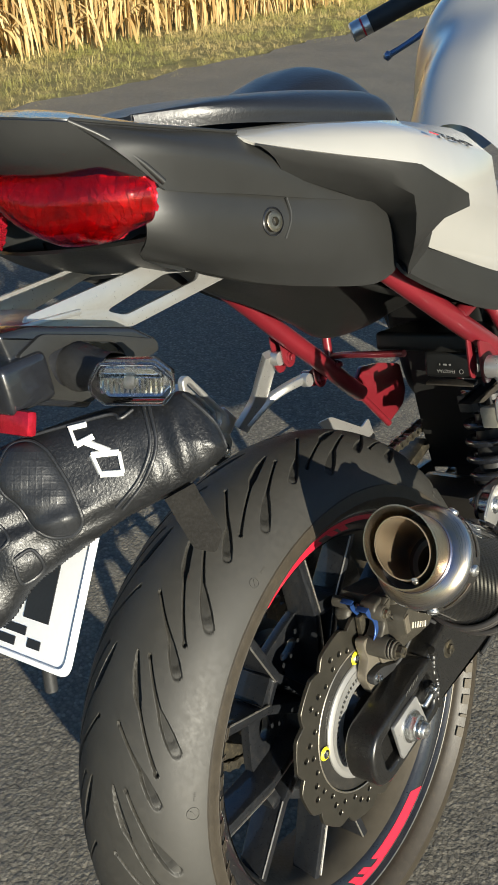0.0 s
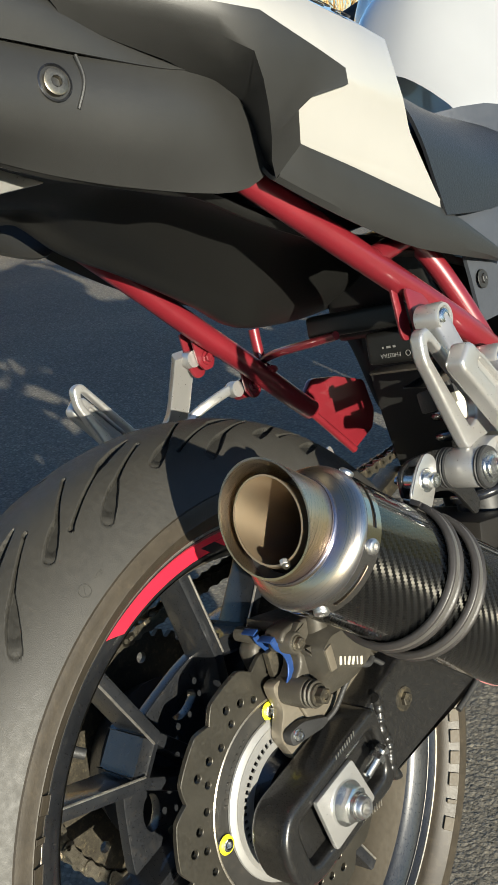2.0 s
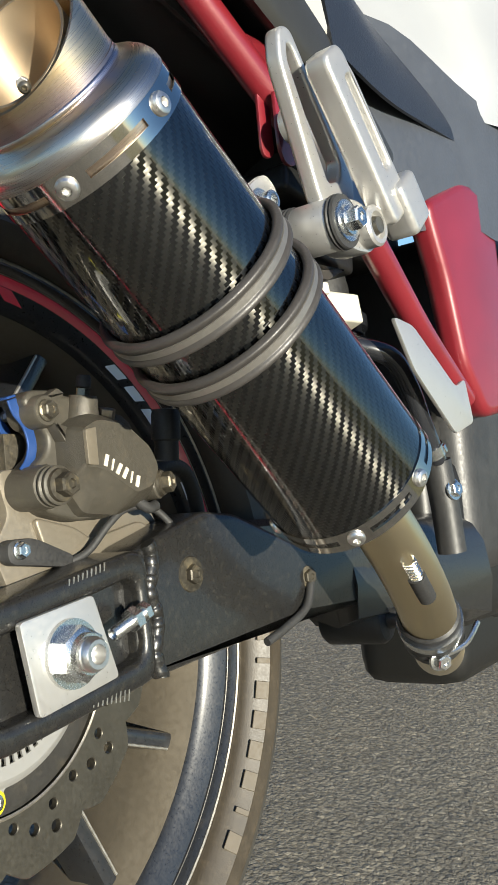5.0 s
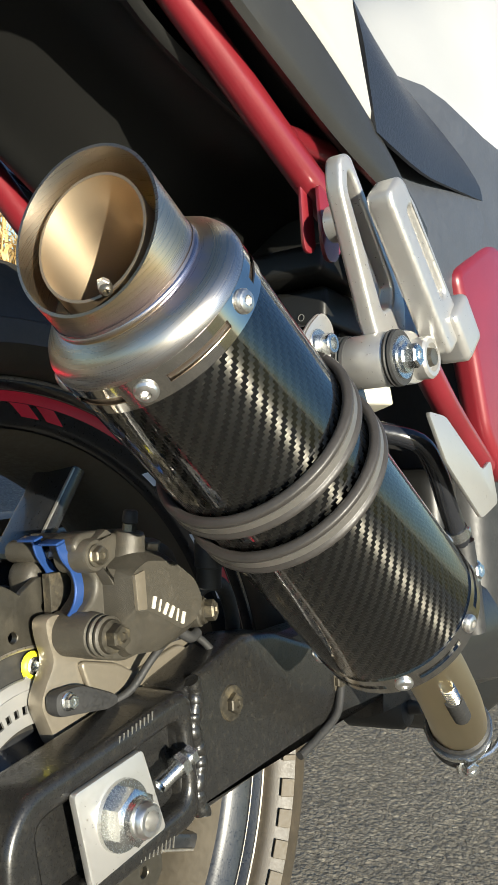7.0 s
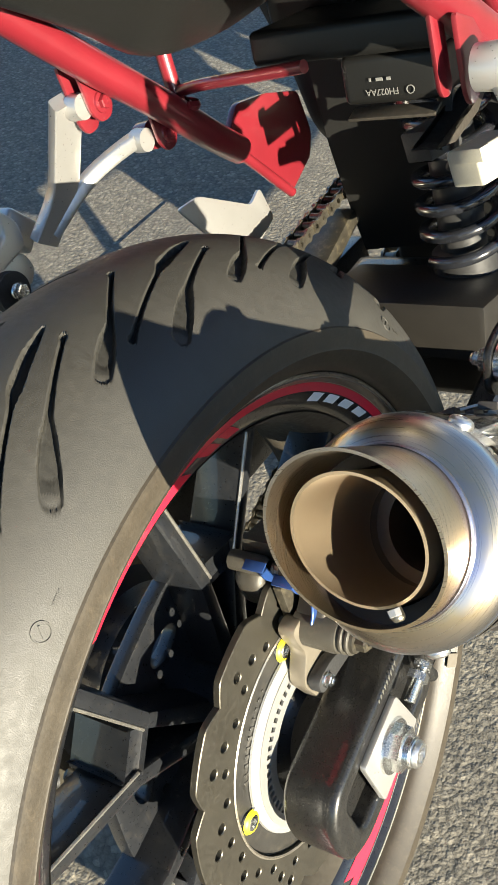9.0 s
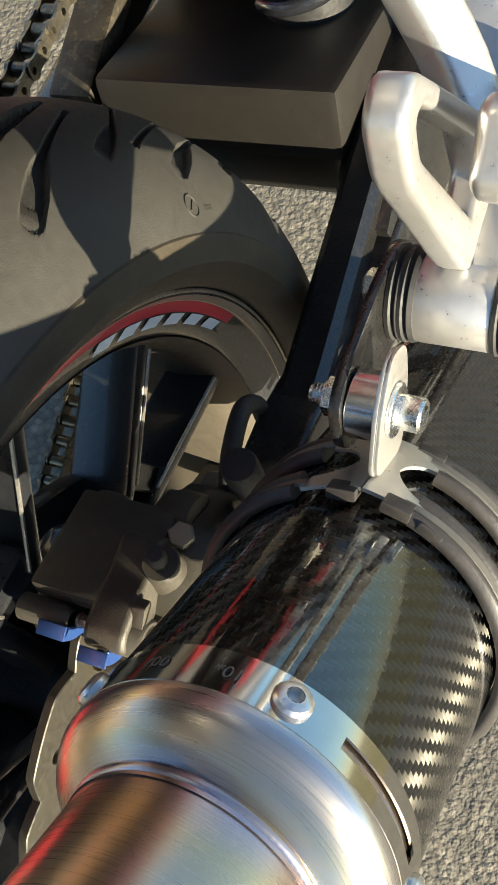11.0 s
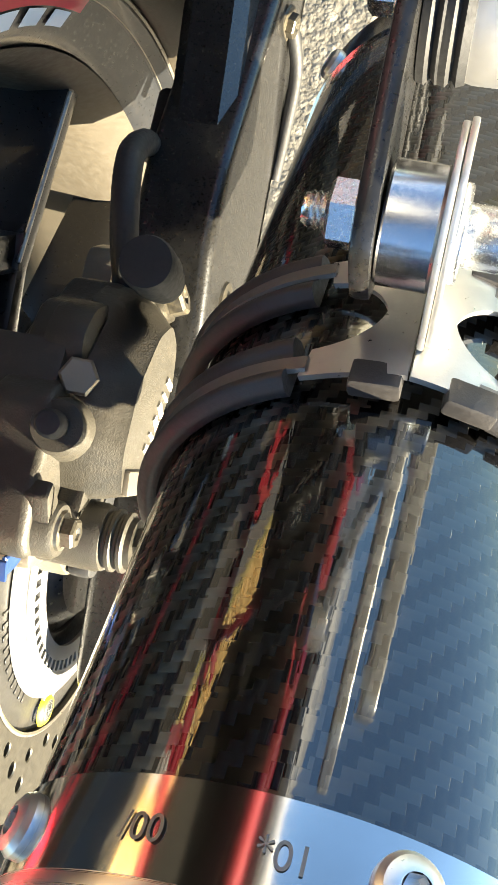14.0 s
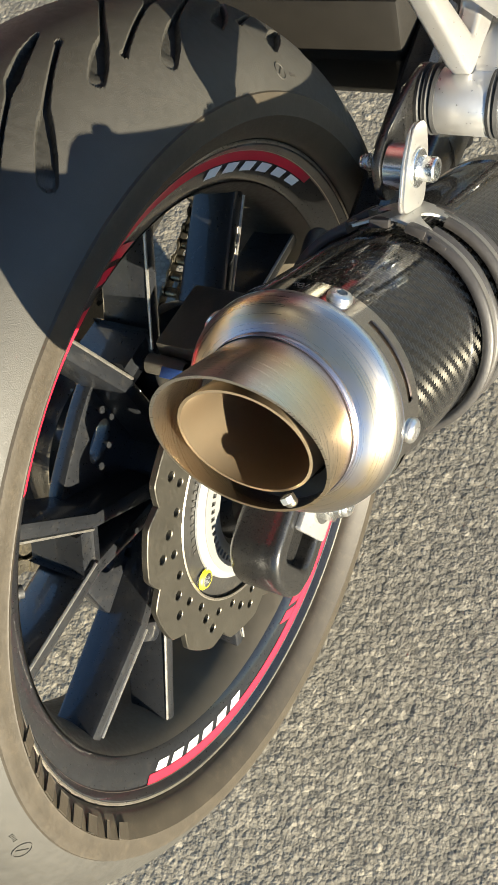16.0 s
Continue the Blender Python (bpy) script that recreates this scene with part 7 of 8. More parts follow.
SEAT_SIDE = [
    [(0.115, 0.256, 0.540), (0.104, 0.340, 0.506), (0.100, 0.420, 0.492), (0.094, 0.560, 0.470)],
    [(0.146, 0.258, 0.530), (0.128, 0.340, 0.504), (0.120, 0.420, 0.489), (0.112, 0.560, 0.464)],
    [(0.160, 0.266, 0.504), (0.144, 0.340, 0.494), (0.134, 0.420, 0.480), (0.126, 0.560, 0.455)],
    [(0.163, 0.276, 0.474), (0.153, 0.350, 0.466), (0.143, 0.430, 0.456), (0.136, 0.570, 0.440)],
    [(0.162, 0.284, 0.442), (0.154, 0.370, 0.434), (0.146, 0.460, 0.430), (0.140, 0.580, 0.424)],
    [(0.161, 0.292, 0.408), (0.153, 0.390, 0.400), (0.146, 0.480, 0.405), (0.140, 0.600, 0.412)],
]
skin("seat_side", SEAT_SIDE, "seat", rider)
skin("seat_side_left", both(SEAT_SIDE), "seat", rider)
part("seat_latch", block((0.112, 0.052, 0.613), (0.1, 1, -0.18), (1, 0, 0.4), (0.030, 0.004, 0.010), 0.001), "engine", seat)
# undertail: a long dark keel over the wheel
KEEL = []
for y, w, ze, zl in ((-0.112, 0.080, 0.536, 0.530), (-0.06, 0.095, 0.510, 0.520), (-0.03, 0.101, 0.500, 0.512), (0.003, 0.109, 0.489, 0.505), (0.03, 0.114, 0.480, 0.499), (0.066, 0.104, 0.474, 0.467), (0.13, 0.097, 0.446, 0.432), (0.20, 0.106, 0.414, 0.388), (0.25, 0.112, 0.394, 0.354), (0.33, 0.116, 0.374, 0.340), (0.40, 0.112, 0.352, 0.338), (0.47, 0.106, 0.336, 0.334)):
    KEEL.append([(w, y, ze + 0.004), (w * 0.93, y, ze + 0.001), (w * 0.72, y, ze + 0.022), (0.025, y, ze + 0.030), (-0.028, y, (ze + 0.022) * 0.55 + zl * 0.45), (-0.062, y, zl + 0.008), (-0.082, y, zl), (-0.098, y, zl + 0.014), (-0.104, y, max(ze, zl) + 0.030)])
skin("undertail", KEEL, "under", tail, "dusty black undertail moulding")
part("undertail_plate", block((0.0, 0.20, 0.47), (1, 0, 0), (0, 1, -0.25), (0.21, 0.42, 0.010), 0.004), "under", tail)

# -- tank and its cover --
TANK = []
for y, wt, wb, zt, zb in ((0.480, 0.045, 0.085, 0.560, 0.490), (0.535, 0.066, 0.110, 0.640, 0.470), (0.610, 0.092, 0.138, 0.686, 0.450), (0.650, 0.118, 0.158, 0.728, 0.450), (0.770, 0.150, 0.172, 0.760, 0.460), (0.890, 0.150, 0.165, 0.748, 0.480), (0.970, 0.110, 0.120, 0.700, 0.500)):
    h = zt - zb
    half = [(wb * 0.92, y - 0.01, zb), (wb, y, zb + h * 0.18), (wb * 0.6 + wt * 0.4, y, zb + h * 0.48), (wt, y, zb + h * 0.80), (wt * 0.55, y, zt - h * 0.02)]
    TANK.append(half + [(0, y, zt + 0.004)] + [(-x, q, z) for x, q, z in half[::-1]])
tank = part("fuel_tank", loft(TANK, 5, 5), "tank_paint", bike, "glossy pearl white fuel tank", 60)
part("tank_base", loft([[(0.088, 0.36, 0.50), (0.088, 0.36, 0.42)], [(0.130, 0.46, 0.50), (0.130, 0.46, 0.36)], [(0.145, 0.62, 0.47), (0.145, 0.62, 0.32)], [(0.145, 0.90, 0.48), (0.145, 0.90, 0.32)]], 4, 2), "grey", tank, "dark grey frame cover")
part("frame_cover", shell(loft([[(0.128, 0.350, 0.420), (0.134, 0.352, 0.372), (0.130, 0.364, 0.297)], [(0.134, 0.450, 0.440), (0.140, 0.450, 0.380), (0.134, 0.452, 0.300)], [(0.136, 0.540, 0.455), (0.142, 0.540, 0.390), (0.138, 0.545, 0.320)], [(0.138, 0.700, 0.470), (0.142, 0.700, 0.390), (0.138, 0.700, 0.330)]], 4, 3), 0.004), "grey", tank, "blue-grey plastic frame cover")
hex_bolt(tank, (0.1365, 0.3709, 0.3381), (1, 0, 0), 0.009, 0.003, "engine", 1.9, "cover_bolt")

# -- handlebar end, grip and lever at the far side --
bar = part("handlebar", tube([(-0.376, 0.915, 0.714), (-0.300, 0.960, 0.740), (-0.22, 1.000, 0.759), (-0.10, 1.03, 0.764), (0.0, 1.03, 0.74)], 0.0125, 20, 4), "gloss_black", bike, "handlebar with black grip and red-ringed bar end")
part("grip", tube([(-0.366, 0.921, 0.718), (-0.300, 0.960, 0.740), (-0.250, 0.986, 0.752)], 0.0175, 24, 4), "black_rubber", bar)
bd = Vector((-0.076, -0.045, -0.026)).normalized()
be = part("bar_end", lathe([(0, 0.0165), (0.004, 0.0175), (0.012, 0.0175), (0.0125, 0.0160), (0.0155, 0.0160), (0.016, 0.0175), (0.034, 0.0175), (0.037, 0.0150), (0.037, 0.007), (0.030, 0.006), (0.030, 0)], (-0.366, 0.921, 0.718), bd, 36), "alu_bright", bar)
part("red_ring", lathe([(0.0125, 0.0168), (0.0155, 0.0168)], (-0.366, 0.921, 0.718), bd, 36), "decal_red", be)
part("clutch_lever", tube([(-0.278, 0.820, 0.658), (-0.262, 0.850, 0.668), (-0.225, 0.905, 0.692), (-0.190, 0.950, 0.708), (-0.170, 0.985, 0.722)], [0.0055, 0.0050, 0.0065, 0.0080, 0.0090], 16, 5), "blue_lever", bar, "blue-tinted alloy clutch lever")
part("lever_ball", lathe([(-0.008, 0), (-0.006, 0.005), (0, 0.0085), (0.006, 0.005), (0.008, 0)], (-0.278, 0.820, 0.658), (1, 0, 0), 20), "blue_lever", bar)
part("handlebar_switch", block((-0.205, 0.985, 0.749), (1, 0, 0), (0, 1, 0), (0.06, 0.05, 0.05), 0.010, 3), "gloss_black", bar)


# -- front of the bike, which throws the long shadow over the road --
FW = Vector((0.0, 1.420, -0.004))
front = part("front_wheel", lathe([(-0.042, 0.214), (-0.046, 0.226), (-0.030, 0.206), (0.030, 0.206), (0.046, 0.226), (0.042, 0.214), (0.026, 0.196), (-0.026, 0.196)], FW, (1, 0, 0), 72, True), "rim", bike, "satin black front wheel")
part("front_tyre", lathe([(0.046, 0.226), (0.060, 0.250), (0.054, 0.276), (0.034, 0.296), (0.0, 0.304), (-0.034, 0.296), (-0.054, 0.276), (-0.060, 0.250), (-0.046, 0.226)], FW, (1, 0, 0), 90), "rubber", front)
part("front_hub", lathe([(-0.050, 0), (-0.050, 0.034), (0.050, 0.034), (0.050, 0)], FW, (1, 0, 0), 32), "rim", front)
for k in range(6):
    for sg in (-1, 1):
        a, b = radians(60 * k + sg * 6), radians(60 * k + sg * 14)
        part("front_spoke", tube([FW + Vector((0, 0.028 * math.cos(a), 0.028 * math.sin(a))), FW + Vector((0, 0.202 * math.cos(b), 0.202 * math.sin(b)))], 0.0085, 8, 1), "rim", front)
for sx in (1, -1):
    part("front_disc", lathe([(sx * 0.062, 0.090), (sx * 0.067, 0.090), (sx * 0.067, 0.148), (sx * 0.062, 0.148)], FW, (1, 0, 0), 60, True), "disc", front)
    leg = part("fork_leg", tube([(sx * 0.104, 1.070, 0.730), (sx * 0.104, 1.230, 0.380), (sx * 0.104, 1.395, 0.020)], [0.021, 0.024, 0.028], 20, 2), "gloss_black", bike, "black upside-down fork leg")
    part("front_caliper", block((sx * 0.084, 1.335, 0.080), (0, 0.4, 1), (1, 0, 0), (0.100, 0.044, 0.046), 0.008, 2), "caliper", leg)
part("front_mudguard", shell(lathe([(-0.072, 0.300), (-0.050, 0.324), (0.0, 0.332), (0.050, 0.324), (0.072, 0.300)], FW, (1, 0, 0), 40, arc=(-60, 70)), 0.003), "plastic", bike, "black front mudguard")
part("radiator", block((0.0, 1.070, 0.260), (1, 0, 0), (0, -0.35, 1), (0.300, 0.260, 0.050), 0.010, 2), "engine", bike, "dark radiator ahead of the engine")
part("sump", block((-0.02, 0.900, -0.040), (1, 0, 0), (0, 1, 0), (0.180, 0.300, 0.120), 0.030, 3), "engine", engine)
part("exhaust_collector", block((-0.030, 0.860, -0.100), (1, 0, 0), (0, 1, 0.02), (0.140, 0.400, 0.120), 0.035, 3), "under", engine, "dark exhaust collector box under the engine")
part("crankcase", block((0.0, 0.700, 0.010), (1, 0, 0), (0, 1, 0), (0.200, 0.300, 0.180), 0.030, 3), "under", engine)
part("cylinder", block((0.0, 0.930, 0.250), (1, 0, 0), (0, 1, 0.4), (0.280, 0.220, 0.280), 0.020, 3), "engine", engine)
for k in range(2):
    part("header_pipe", tube([(0.050 - 0.10 * k, 1.020, 0.220), (0.050 - 0.10 * k, 1.110, 0.120), (0.040 - 0.08 * k, 1.080, -0.020), (0.030, 0.960, -0.080)], 0.019, 16), "link", engine)
part("headlamp", loft([[(-0.070, 1.130, 0.600), (0.0, 1.130, 0.560), (0.070, 1.130, 0.600), (0.090, 1.110, 0.700), (0.0, 1.090, 0.780), (-0.090, 1.110, 0.700)], [(-0.050, 1.230, 0.600), (0.0, 1.240, 0.570), (0.050, 1.230, 0.600), (0.066, 1.210, 0.670), (0.0, 1.190, 0.720), (-0.066, 1.210, 0.670)]], 3, 3, True, True), "gloss_black", bike, "headlamp cowl")

# -- plate holder, indicator, reflector and plate --
arm = rounded([(-0.030, 0.510), (-0.075, 0.528), (-0.125, 0.546), (-0.262, 0.542), (-0.266, 0.534), (-0.166, 0.503)], 0.004, 3)
hole = rounded([(-0.188, 0.523), (-0.170, 0.514), (-0.082, 0.518), (-0.076, 0.524), (-0.118, 0.533)], 0.006, 4)
holder = part("plate_holder", prism([arm, hole], (0.0460, 0, 0), (0, 1, 0), (0, 0, 1), 0.0045, 0.0010), "alu", bike, "bare aluminium number plate holder")
part("holder_arm", prism([arm, hole], (-0.0505, 0, 0), (0, 1, 0), (0, 0, 1), 0.0045, 0.0010), "alu", holder)
part("holder_flange", block((0.0, -0.245, 0.5340), (1, 0, 0), (0, 1, -0.10), (0.110, 0.060, 0.004), 0.001), "alu", holder)
HOUS = [(-0.320, 0.548), (-0.292, 0.545), (-0.205, 0.516), (-0.184, 0.500), (-0.190, 0.490), (-0.252, 0.484), (-0.263, 0.474), (-0.312, 0.496)]
housing = part("lamp_housing", prism([rounded(HOUS, 0.004, 3)], (-0.100, 0, 0), (0, 1, 0), (0, 0, 1), 0.196, 0.004, 3), "gloss_black", bike, "black plastic housing over the number plate")
ring_o = rounded([(-0.311, 0.530), (-0.288, 0.538), (-0.235, 0.520), (-0.188, 0.501), (-0.188, 0.492), (-0.250, 0.486), (-0.262, 0.478), (-0.306, 0.499)], 0.004, 3)
ring_i = rounded([(-0.290, 0.523), (-0.262, 0.524), (-0.228, 0.512), (-0.220, 0.500), (-0.262, 0.490), (-0.286, 0.500)], 0.008, 4)
part("side_plate", prism([ring_o, ring_i], (0.0950, 0, 0), (0, 1, 0), (0, 0, 1), 0.0045, 0.0010), "plastic", housing)
part("stalk", lathe([(0, 0.0165), (0.006, 0.0175), (0.020, 0.0150), (0.034, 0.0130), (0.046, 0.0135)], (0.096, -0.266, 0.507), (0.92, -0.06, -0.02), 32), "black_rubber", housing)
ix, iy, iz = Vector((0.80, 0.58, -0.18)).normalized(), Vector((0.16, 0.05, 1.0)), None
iy = (iy - ix * iy.dot(ix)).normalized()
iz = ix.cross(iy)
IC = Vector((0.1580, -0.2720, 0.5020))
lens_o = rounded([(-0.0300, 0.0020), (-0.0220, 0.0150), (0.0200, 0.0150), (0.0340, 0.0040), (0.0340, -0.0050), (0.0260, -0.0150), (-0.0200, -0.0150), (-0.0300, -0.0060)], 0.002, 3)
lens_o = [(x * 0.82, y * 0.86) for x, y in lens_o]
ind = part("indicator", prism([lens_o], IC - iz * 0.012, ix, iy, 0.024, 0.0030, 2), "clear", bike, "clear lens turn indicator on black stalk")
part("indicator_reflector", prism([[(x * 0.90, y * 0.84) for x, y in lens_o]], IC - iz * 0.0095, ix, iy, 0.006, 0.001), "reflector", ind)
for k in range(12):
    part("lens_flute", tube([IC + ix * (-0.018 + 0.0034 * k) - iy * 0.007 + iz * 0.001, IC + ix * (-0.018 + 0.0034 * k) + iy * 0.003 + iz * 0.001], 0.0018, 8, 1), "reflector", ind)
part("bulb", lathe([(-0.005, 0), (-0.003, 0.004), (0.003, 0.004), (0.005, 0)], IC + iz * 0.002, ix, 16), "abs", ind)
part("indicator_rim", tube([IC + ix * x * 1.03 + iy * y * 1.05 + iz * 0.008 for x, y in lens_o + lens_o[:1]], 0.0013, 8, 1), "clear", ind)
part("rear_reflector", block((0.094, -0.3270, 0.490), (1, 0, 0), (0, 0.4, 1), (0.046, 0.017, 0.008), 0.003, 2), "lamp_red", bike, "red rear reflector")
part("plate_lamp_box", block((0.060, -0.312, 0.512), (1, 0, 0), (0, 1, 0), (0.090, 0.040, 0.034), 0.006, 3), "gloss_black", housing)
PY = Vector((0, 0.57, 0.82)).normalized()
PB = Vector((0.1400, -0.3720, 0.3270))
plate = part("licence_plate", prism([rounded([(-0.210, 0.0), (0.0, 0.0), (0.0, 0.130), (-0.210, 0.130)], 0.010, 5)], PB, (1, 0, 0), PY, 0.0022, 0.0006), "plate", bike, "white licence plate with dark bars")
part("plate_rim", tube([PB + Vector((1, 0, 0)) * x + PY * y + Vector((0, -0.0022, 0.0015)) for x, y in rounded([(-0.206, 0.004), (-0.004, 0.004), (-0.004, 0.126), (-0.206, 0.126)], 0.009, 5) + [(-0.206, 0.008)]], 0.0009, 6, 1), "plate", plate)
PN = Vector((1, 0, 0)).cross(PY)
for x0, x1, y0, y1 in ((-0.058, -0.030, 0.030, 0.090), (-0.096, -0.066, 0.030, 0.090), (-0.134, -0.104, 0.030, 0.090), (-0.095, -0.052, 0.018, 0.024), (-0.100, -0.062, 0.009, 0.015), (-0.048, -0.034, 0.011, 0.017)):
    part("plate_bar", prism([[(x0, y0), (x1, y0), (x1, y1), (x0, y1)]], PB + PN * 0.0022, (1, 0, 0), PY, 0.0006), "plate_ink", plate)
part("plate_stay", tube([(0.080, -0.345, 0.330), (0.078, -0.352, 0.285)], 0.005, 10, 1), "engine", plate)

# -- glove tucked between indicator and plate --
GO, GX, GY = Vector((0.1426, -0.2961, 0.4388)), Vector((0.7346, 0.6446, -0.2118)), Vector((-0.1337, 0.4435, 0.8862))
GN = GX.cross(GY)
OUT = rounded([(-0.102, 0.004), (-0.070, 0.025), (-0.020, 0.044), (0.030, 0.057), (0.050, 0.062), (0.068, 0.043), (0.081, 0.020), (0.050, -0.005), (0.012, -0.024), (-0.030, -0.054), (-0.052, -0.071), (-0.066, -0.097), (-0.092, -0.104), (-0.112, -0.056)], 0.012, 4)


def signed(px, py, poly):
    """Distance of points to a polygon's outline, positive inside."""
    best = np.full(px.shape, 9.0)
    inside = np.zeros(px.shape, bool)
    m = len(poly)
    for i in range(m):
        (ax, ay), (bx, by) = poly[i], poly[(i + 1) % m]
        t = np.clip(((px - ax) * (bx - ax) + (py - ay) * (by - ay)) / ((bx - ax) ** 2 + (by - ay) ** 2 + 1e-12), 0, 1)
        best = np.minimum(best, np.hypot(px - ax - t * (bx - ax), py - ay - t * (by - ay)))
        cross = ((ay > py) != (by > py)) & (px < (bx - ax) * (py - ay) / (by - ay + 1e-12) + ax)
        inside ^= cross
    return np.where(inside, best, -best)


def g_height(px, py):
    d = signed(px, py, OUT)
    h = 0.020 * np.sqrt(np.clip(1 - (1 - np.clip(d / 0.030, 0, 1)) ** 2, 0, 1))
    crease = 0.0016 * np.sin(px * 260 + py * 90) * np.exp(-((px - 0.045) / 0.022) ** 2) + 0.0011 * np.sin(py * 330 - px * 140) * np.exp(-((py + 0.030) / 0.020) ** 2)
    fold = 0.0024 * np.sin((px + py * 0.6) * 120) * np.clip((0.04 - np.abs(py + 0.05)) / 0.04, 0, 1)
    return d, h + (crease + fold) * np.clip(d / 0.010, 0, 1)


def pillow(outline, step, lift, height, name, mat, parent, label="", base=None):
    """A stuffed flat form: a fine grid inside an outline, arched to its edges, with a flat back."""
    xs = np.arange(min(p[0] for p in outline), max(p[0] for p in outline) + step, step)
    ys = np.arange(min(p[1] for p in outline), max(p[1] for p in outline) + step, step)
    X, Y = np.meshgrid(xs, ys, indexing="ij")
    d, h = height(X, Y)
    keep = d > -step * 0.6
    if base is not None:
        h = h + np.clip(base(X, Y)[1], 0, 1)
    # the rim's points slide onto the outline
    e = 1e-4
    gx, gy = (height(X + e, Y)[0] - d) / e, (height(X, Y + e)[0] - d) / e
    X, Y = X - np.where(d < 0, d * gx, 0), Y - np.where(d < 0, d * gy, 0)
    idx = -np.ones(X.shape, int)
    idx[keep] = np.arange(keep.sum())
    top = [GO + GX * x + GY * y + GN * (lift + z) for x, y, z in zip(X[keep], Y[keep], h[keep])]
    back = [GO + GX * x + GY * y + GN * (lift + min(z, 0) - 0.006 * min(1, max(0, dd) / 0.01)) for x, y, z, dd in zip(X[keep], Y[keep], h[keep] * 0, d[keep])]
    n = len(top)
    faces = []
    q = np.stack([idx[:-1, :-1], idx[1:, :-1], idx[1:, 1:], idx[:-1, 1:]], -1).reshape(-1, 4)
    q = q[(q >= 0).all(1)]
    if base is None:
        faces = q.tolist() + [[f[3] + n, f[2] + n, f[1] + n, f[0] + n] for f in q.tolist()]
        verts = top + back
    else:
        faces, verts = q.tolist(), top
    mesh = bpy.data.meshes.new(name)
    mesh.from_pydata([tuple(v) for v in verts], [], faces)
    mesh.update()
    ob = link_mesh(name, mesh, mat, parent, label, 60)
    return ob


glove_root = new("glove")
tagged(glove_root, "black leather riding glove tucked behind the turn indicator", "glove")
glove_root.matrix_basis = BIKE
glove = pillow(OUT, 0.0016, 0.0, g_height, "leather_body", "leather", glove_root)


def on_glove(x, y, up=0.0):
    h = g_height(np.array([x]), np.array([y]))[1][0]
    return GO + GX * x + GY * y + GN * (h + up)


ARM = rounded([(-0.074, 0.004), (-0.067, 0.023), (-0.053, 0.026), (-0.041, 0.019), (-0.026, -0.004), (-0.0165, -0.027), (-0.022, -0.037), (-0.038, -0.039), (-0.050, -0.031), (-0.057, -0.018), (-0.069, -0.010)], 0.006, 4)


def arm_height(px, py):
    d = signed(px, py, ARM)
    dots = 0.0005 * ((np.abs(((px * 520) % 1) - 0.5) < 0.22) & (np.abs(((py * 520) % 1) - 0.5) < 0.22)) * (py > -0.016)
    return d, 0.0075 * np.sqrt(np.clip(1 - (1 - np.clip(d / 0.013, 0, 1)) ** 2, 0, 1)) - dots


pillow(ARM, 0.0008, 0.0002, arm_height, "knuckle_armour", "leather_edge", glove_root, "shiny perforated knuckle armour", base=g_height)
part("armour_piping", tube([on_glove(x, y, 0.0006) for x, y in ARM + ARM[:1]], 0.0016, 8, 1), "leather_edge", glove_root)
for line in ([(0.0205, 0.050), (0.0263, 0.0229), (0.0189, 0.0), (0.0039, -0.0189)], [(0.0235, 0.052), (0.0300, 0.0229), (0.0225, -0.001), (0.0080, -0.0200)], [(0.047, 0.0570), (0.068, 0.0385), (0.076, 0.022)], [(-0.060, 0.0270), (-0.02, 0.038), (0.000, 0.043), (0.006, 0.040), (0.014, 0.046)], [(-0.070, -0.030), (-0.064, -0.040), (-0.075, -0.050)], [(-0.060, -0.052), (-0.050, -0.046), (-0.043, -0.058), (-0.056, -0.068), (-0.060, -0.056)], [(-0.080, -0.042), (-0.072, -0.046), (-0.084, -0.062)]):
    part("seam", tube([on_glove(p.x, p.y, 0.0004) for p in catmull([(x, y, 0) for x, y in line], 8)], 0.0013, 8, 1), "leather_edge", glove_root)
# the maker's mark as plain white strokes
MARKS = ([(-0.028, 0.033), (-0.016, 0.036)], [(-0.027, 0.033), (-0.022, 0.022)], [(-0.022, 0.022), (-0.011, 0.028)], [(-0.016, 0.024), (0.000, 0.018)], [(-0.012, 0.0155), (-0.006, 0.003)], [(-0.012, 0.0155), (0.006, 0.0175)], [(0.006, 0.0175), (0.009, 0.004)], [(-0.006, 0.003), (0.009, 0.004)])
for (x0, y0), (x1, y1) in MARKS:
    pts = [on_glove(x0 + (x1 - x0) * k / 4, y0 + (y1 - y0) * k / 4, 0.0006) for k in range(5)]
    part("mark", tube(pts, 1.0, n=1, section=rounded([(-0.0012, -0.0021), (0.0012, -0.0021), (0.0012, 0.0021), (-0.0012, 0.0021)], 0.0006, 2)), "glove_white", glove_root)
STRAP = [(0.0450, -0.0080), (0.0520, -0.0200), (0.0610, -0.0350), (0.0690, -0.0480)]
strap_bm = bmesh.new()
rows = []
for k, p in enumerate(catmull([(x, y, 0) for x, y in STRAP], 6)):
    dx = Vector((0.86, 0.5))
    base_pt = GO + GX * p.x + GY * p.y + GN * (0.012 - 0.0006 * k)
    side = (GX * 0.80 + GY * 0.45)
    w = 0.0120 if k < 15 else 0.0120 - 0.0028 * (k - 14)
    rows.append([strap_bm.verts.new(base_pt + side * s * w) for s in (-1, -0.3, 0.3, 1)])
for a, b in zip(rows, rows[1:]):
    for i in range(3):
        strap_bm.faces.new((a[i], a[i + 1], b[i + 1], b[i]))
part("strap", shell(strap_bm, 0.0024), "strap_fabric", glove_root, "grey ribbed wrist strap")
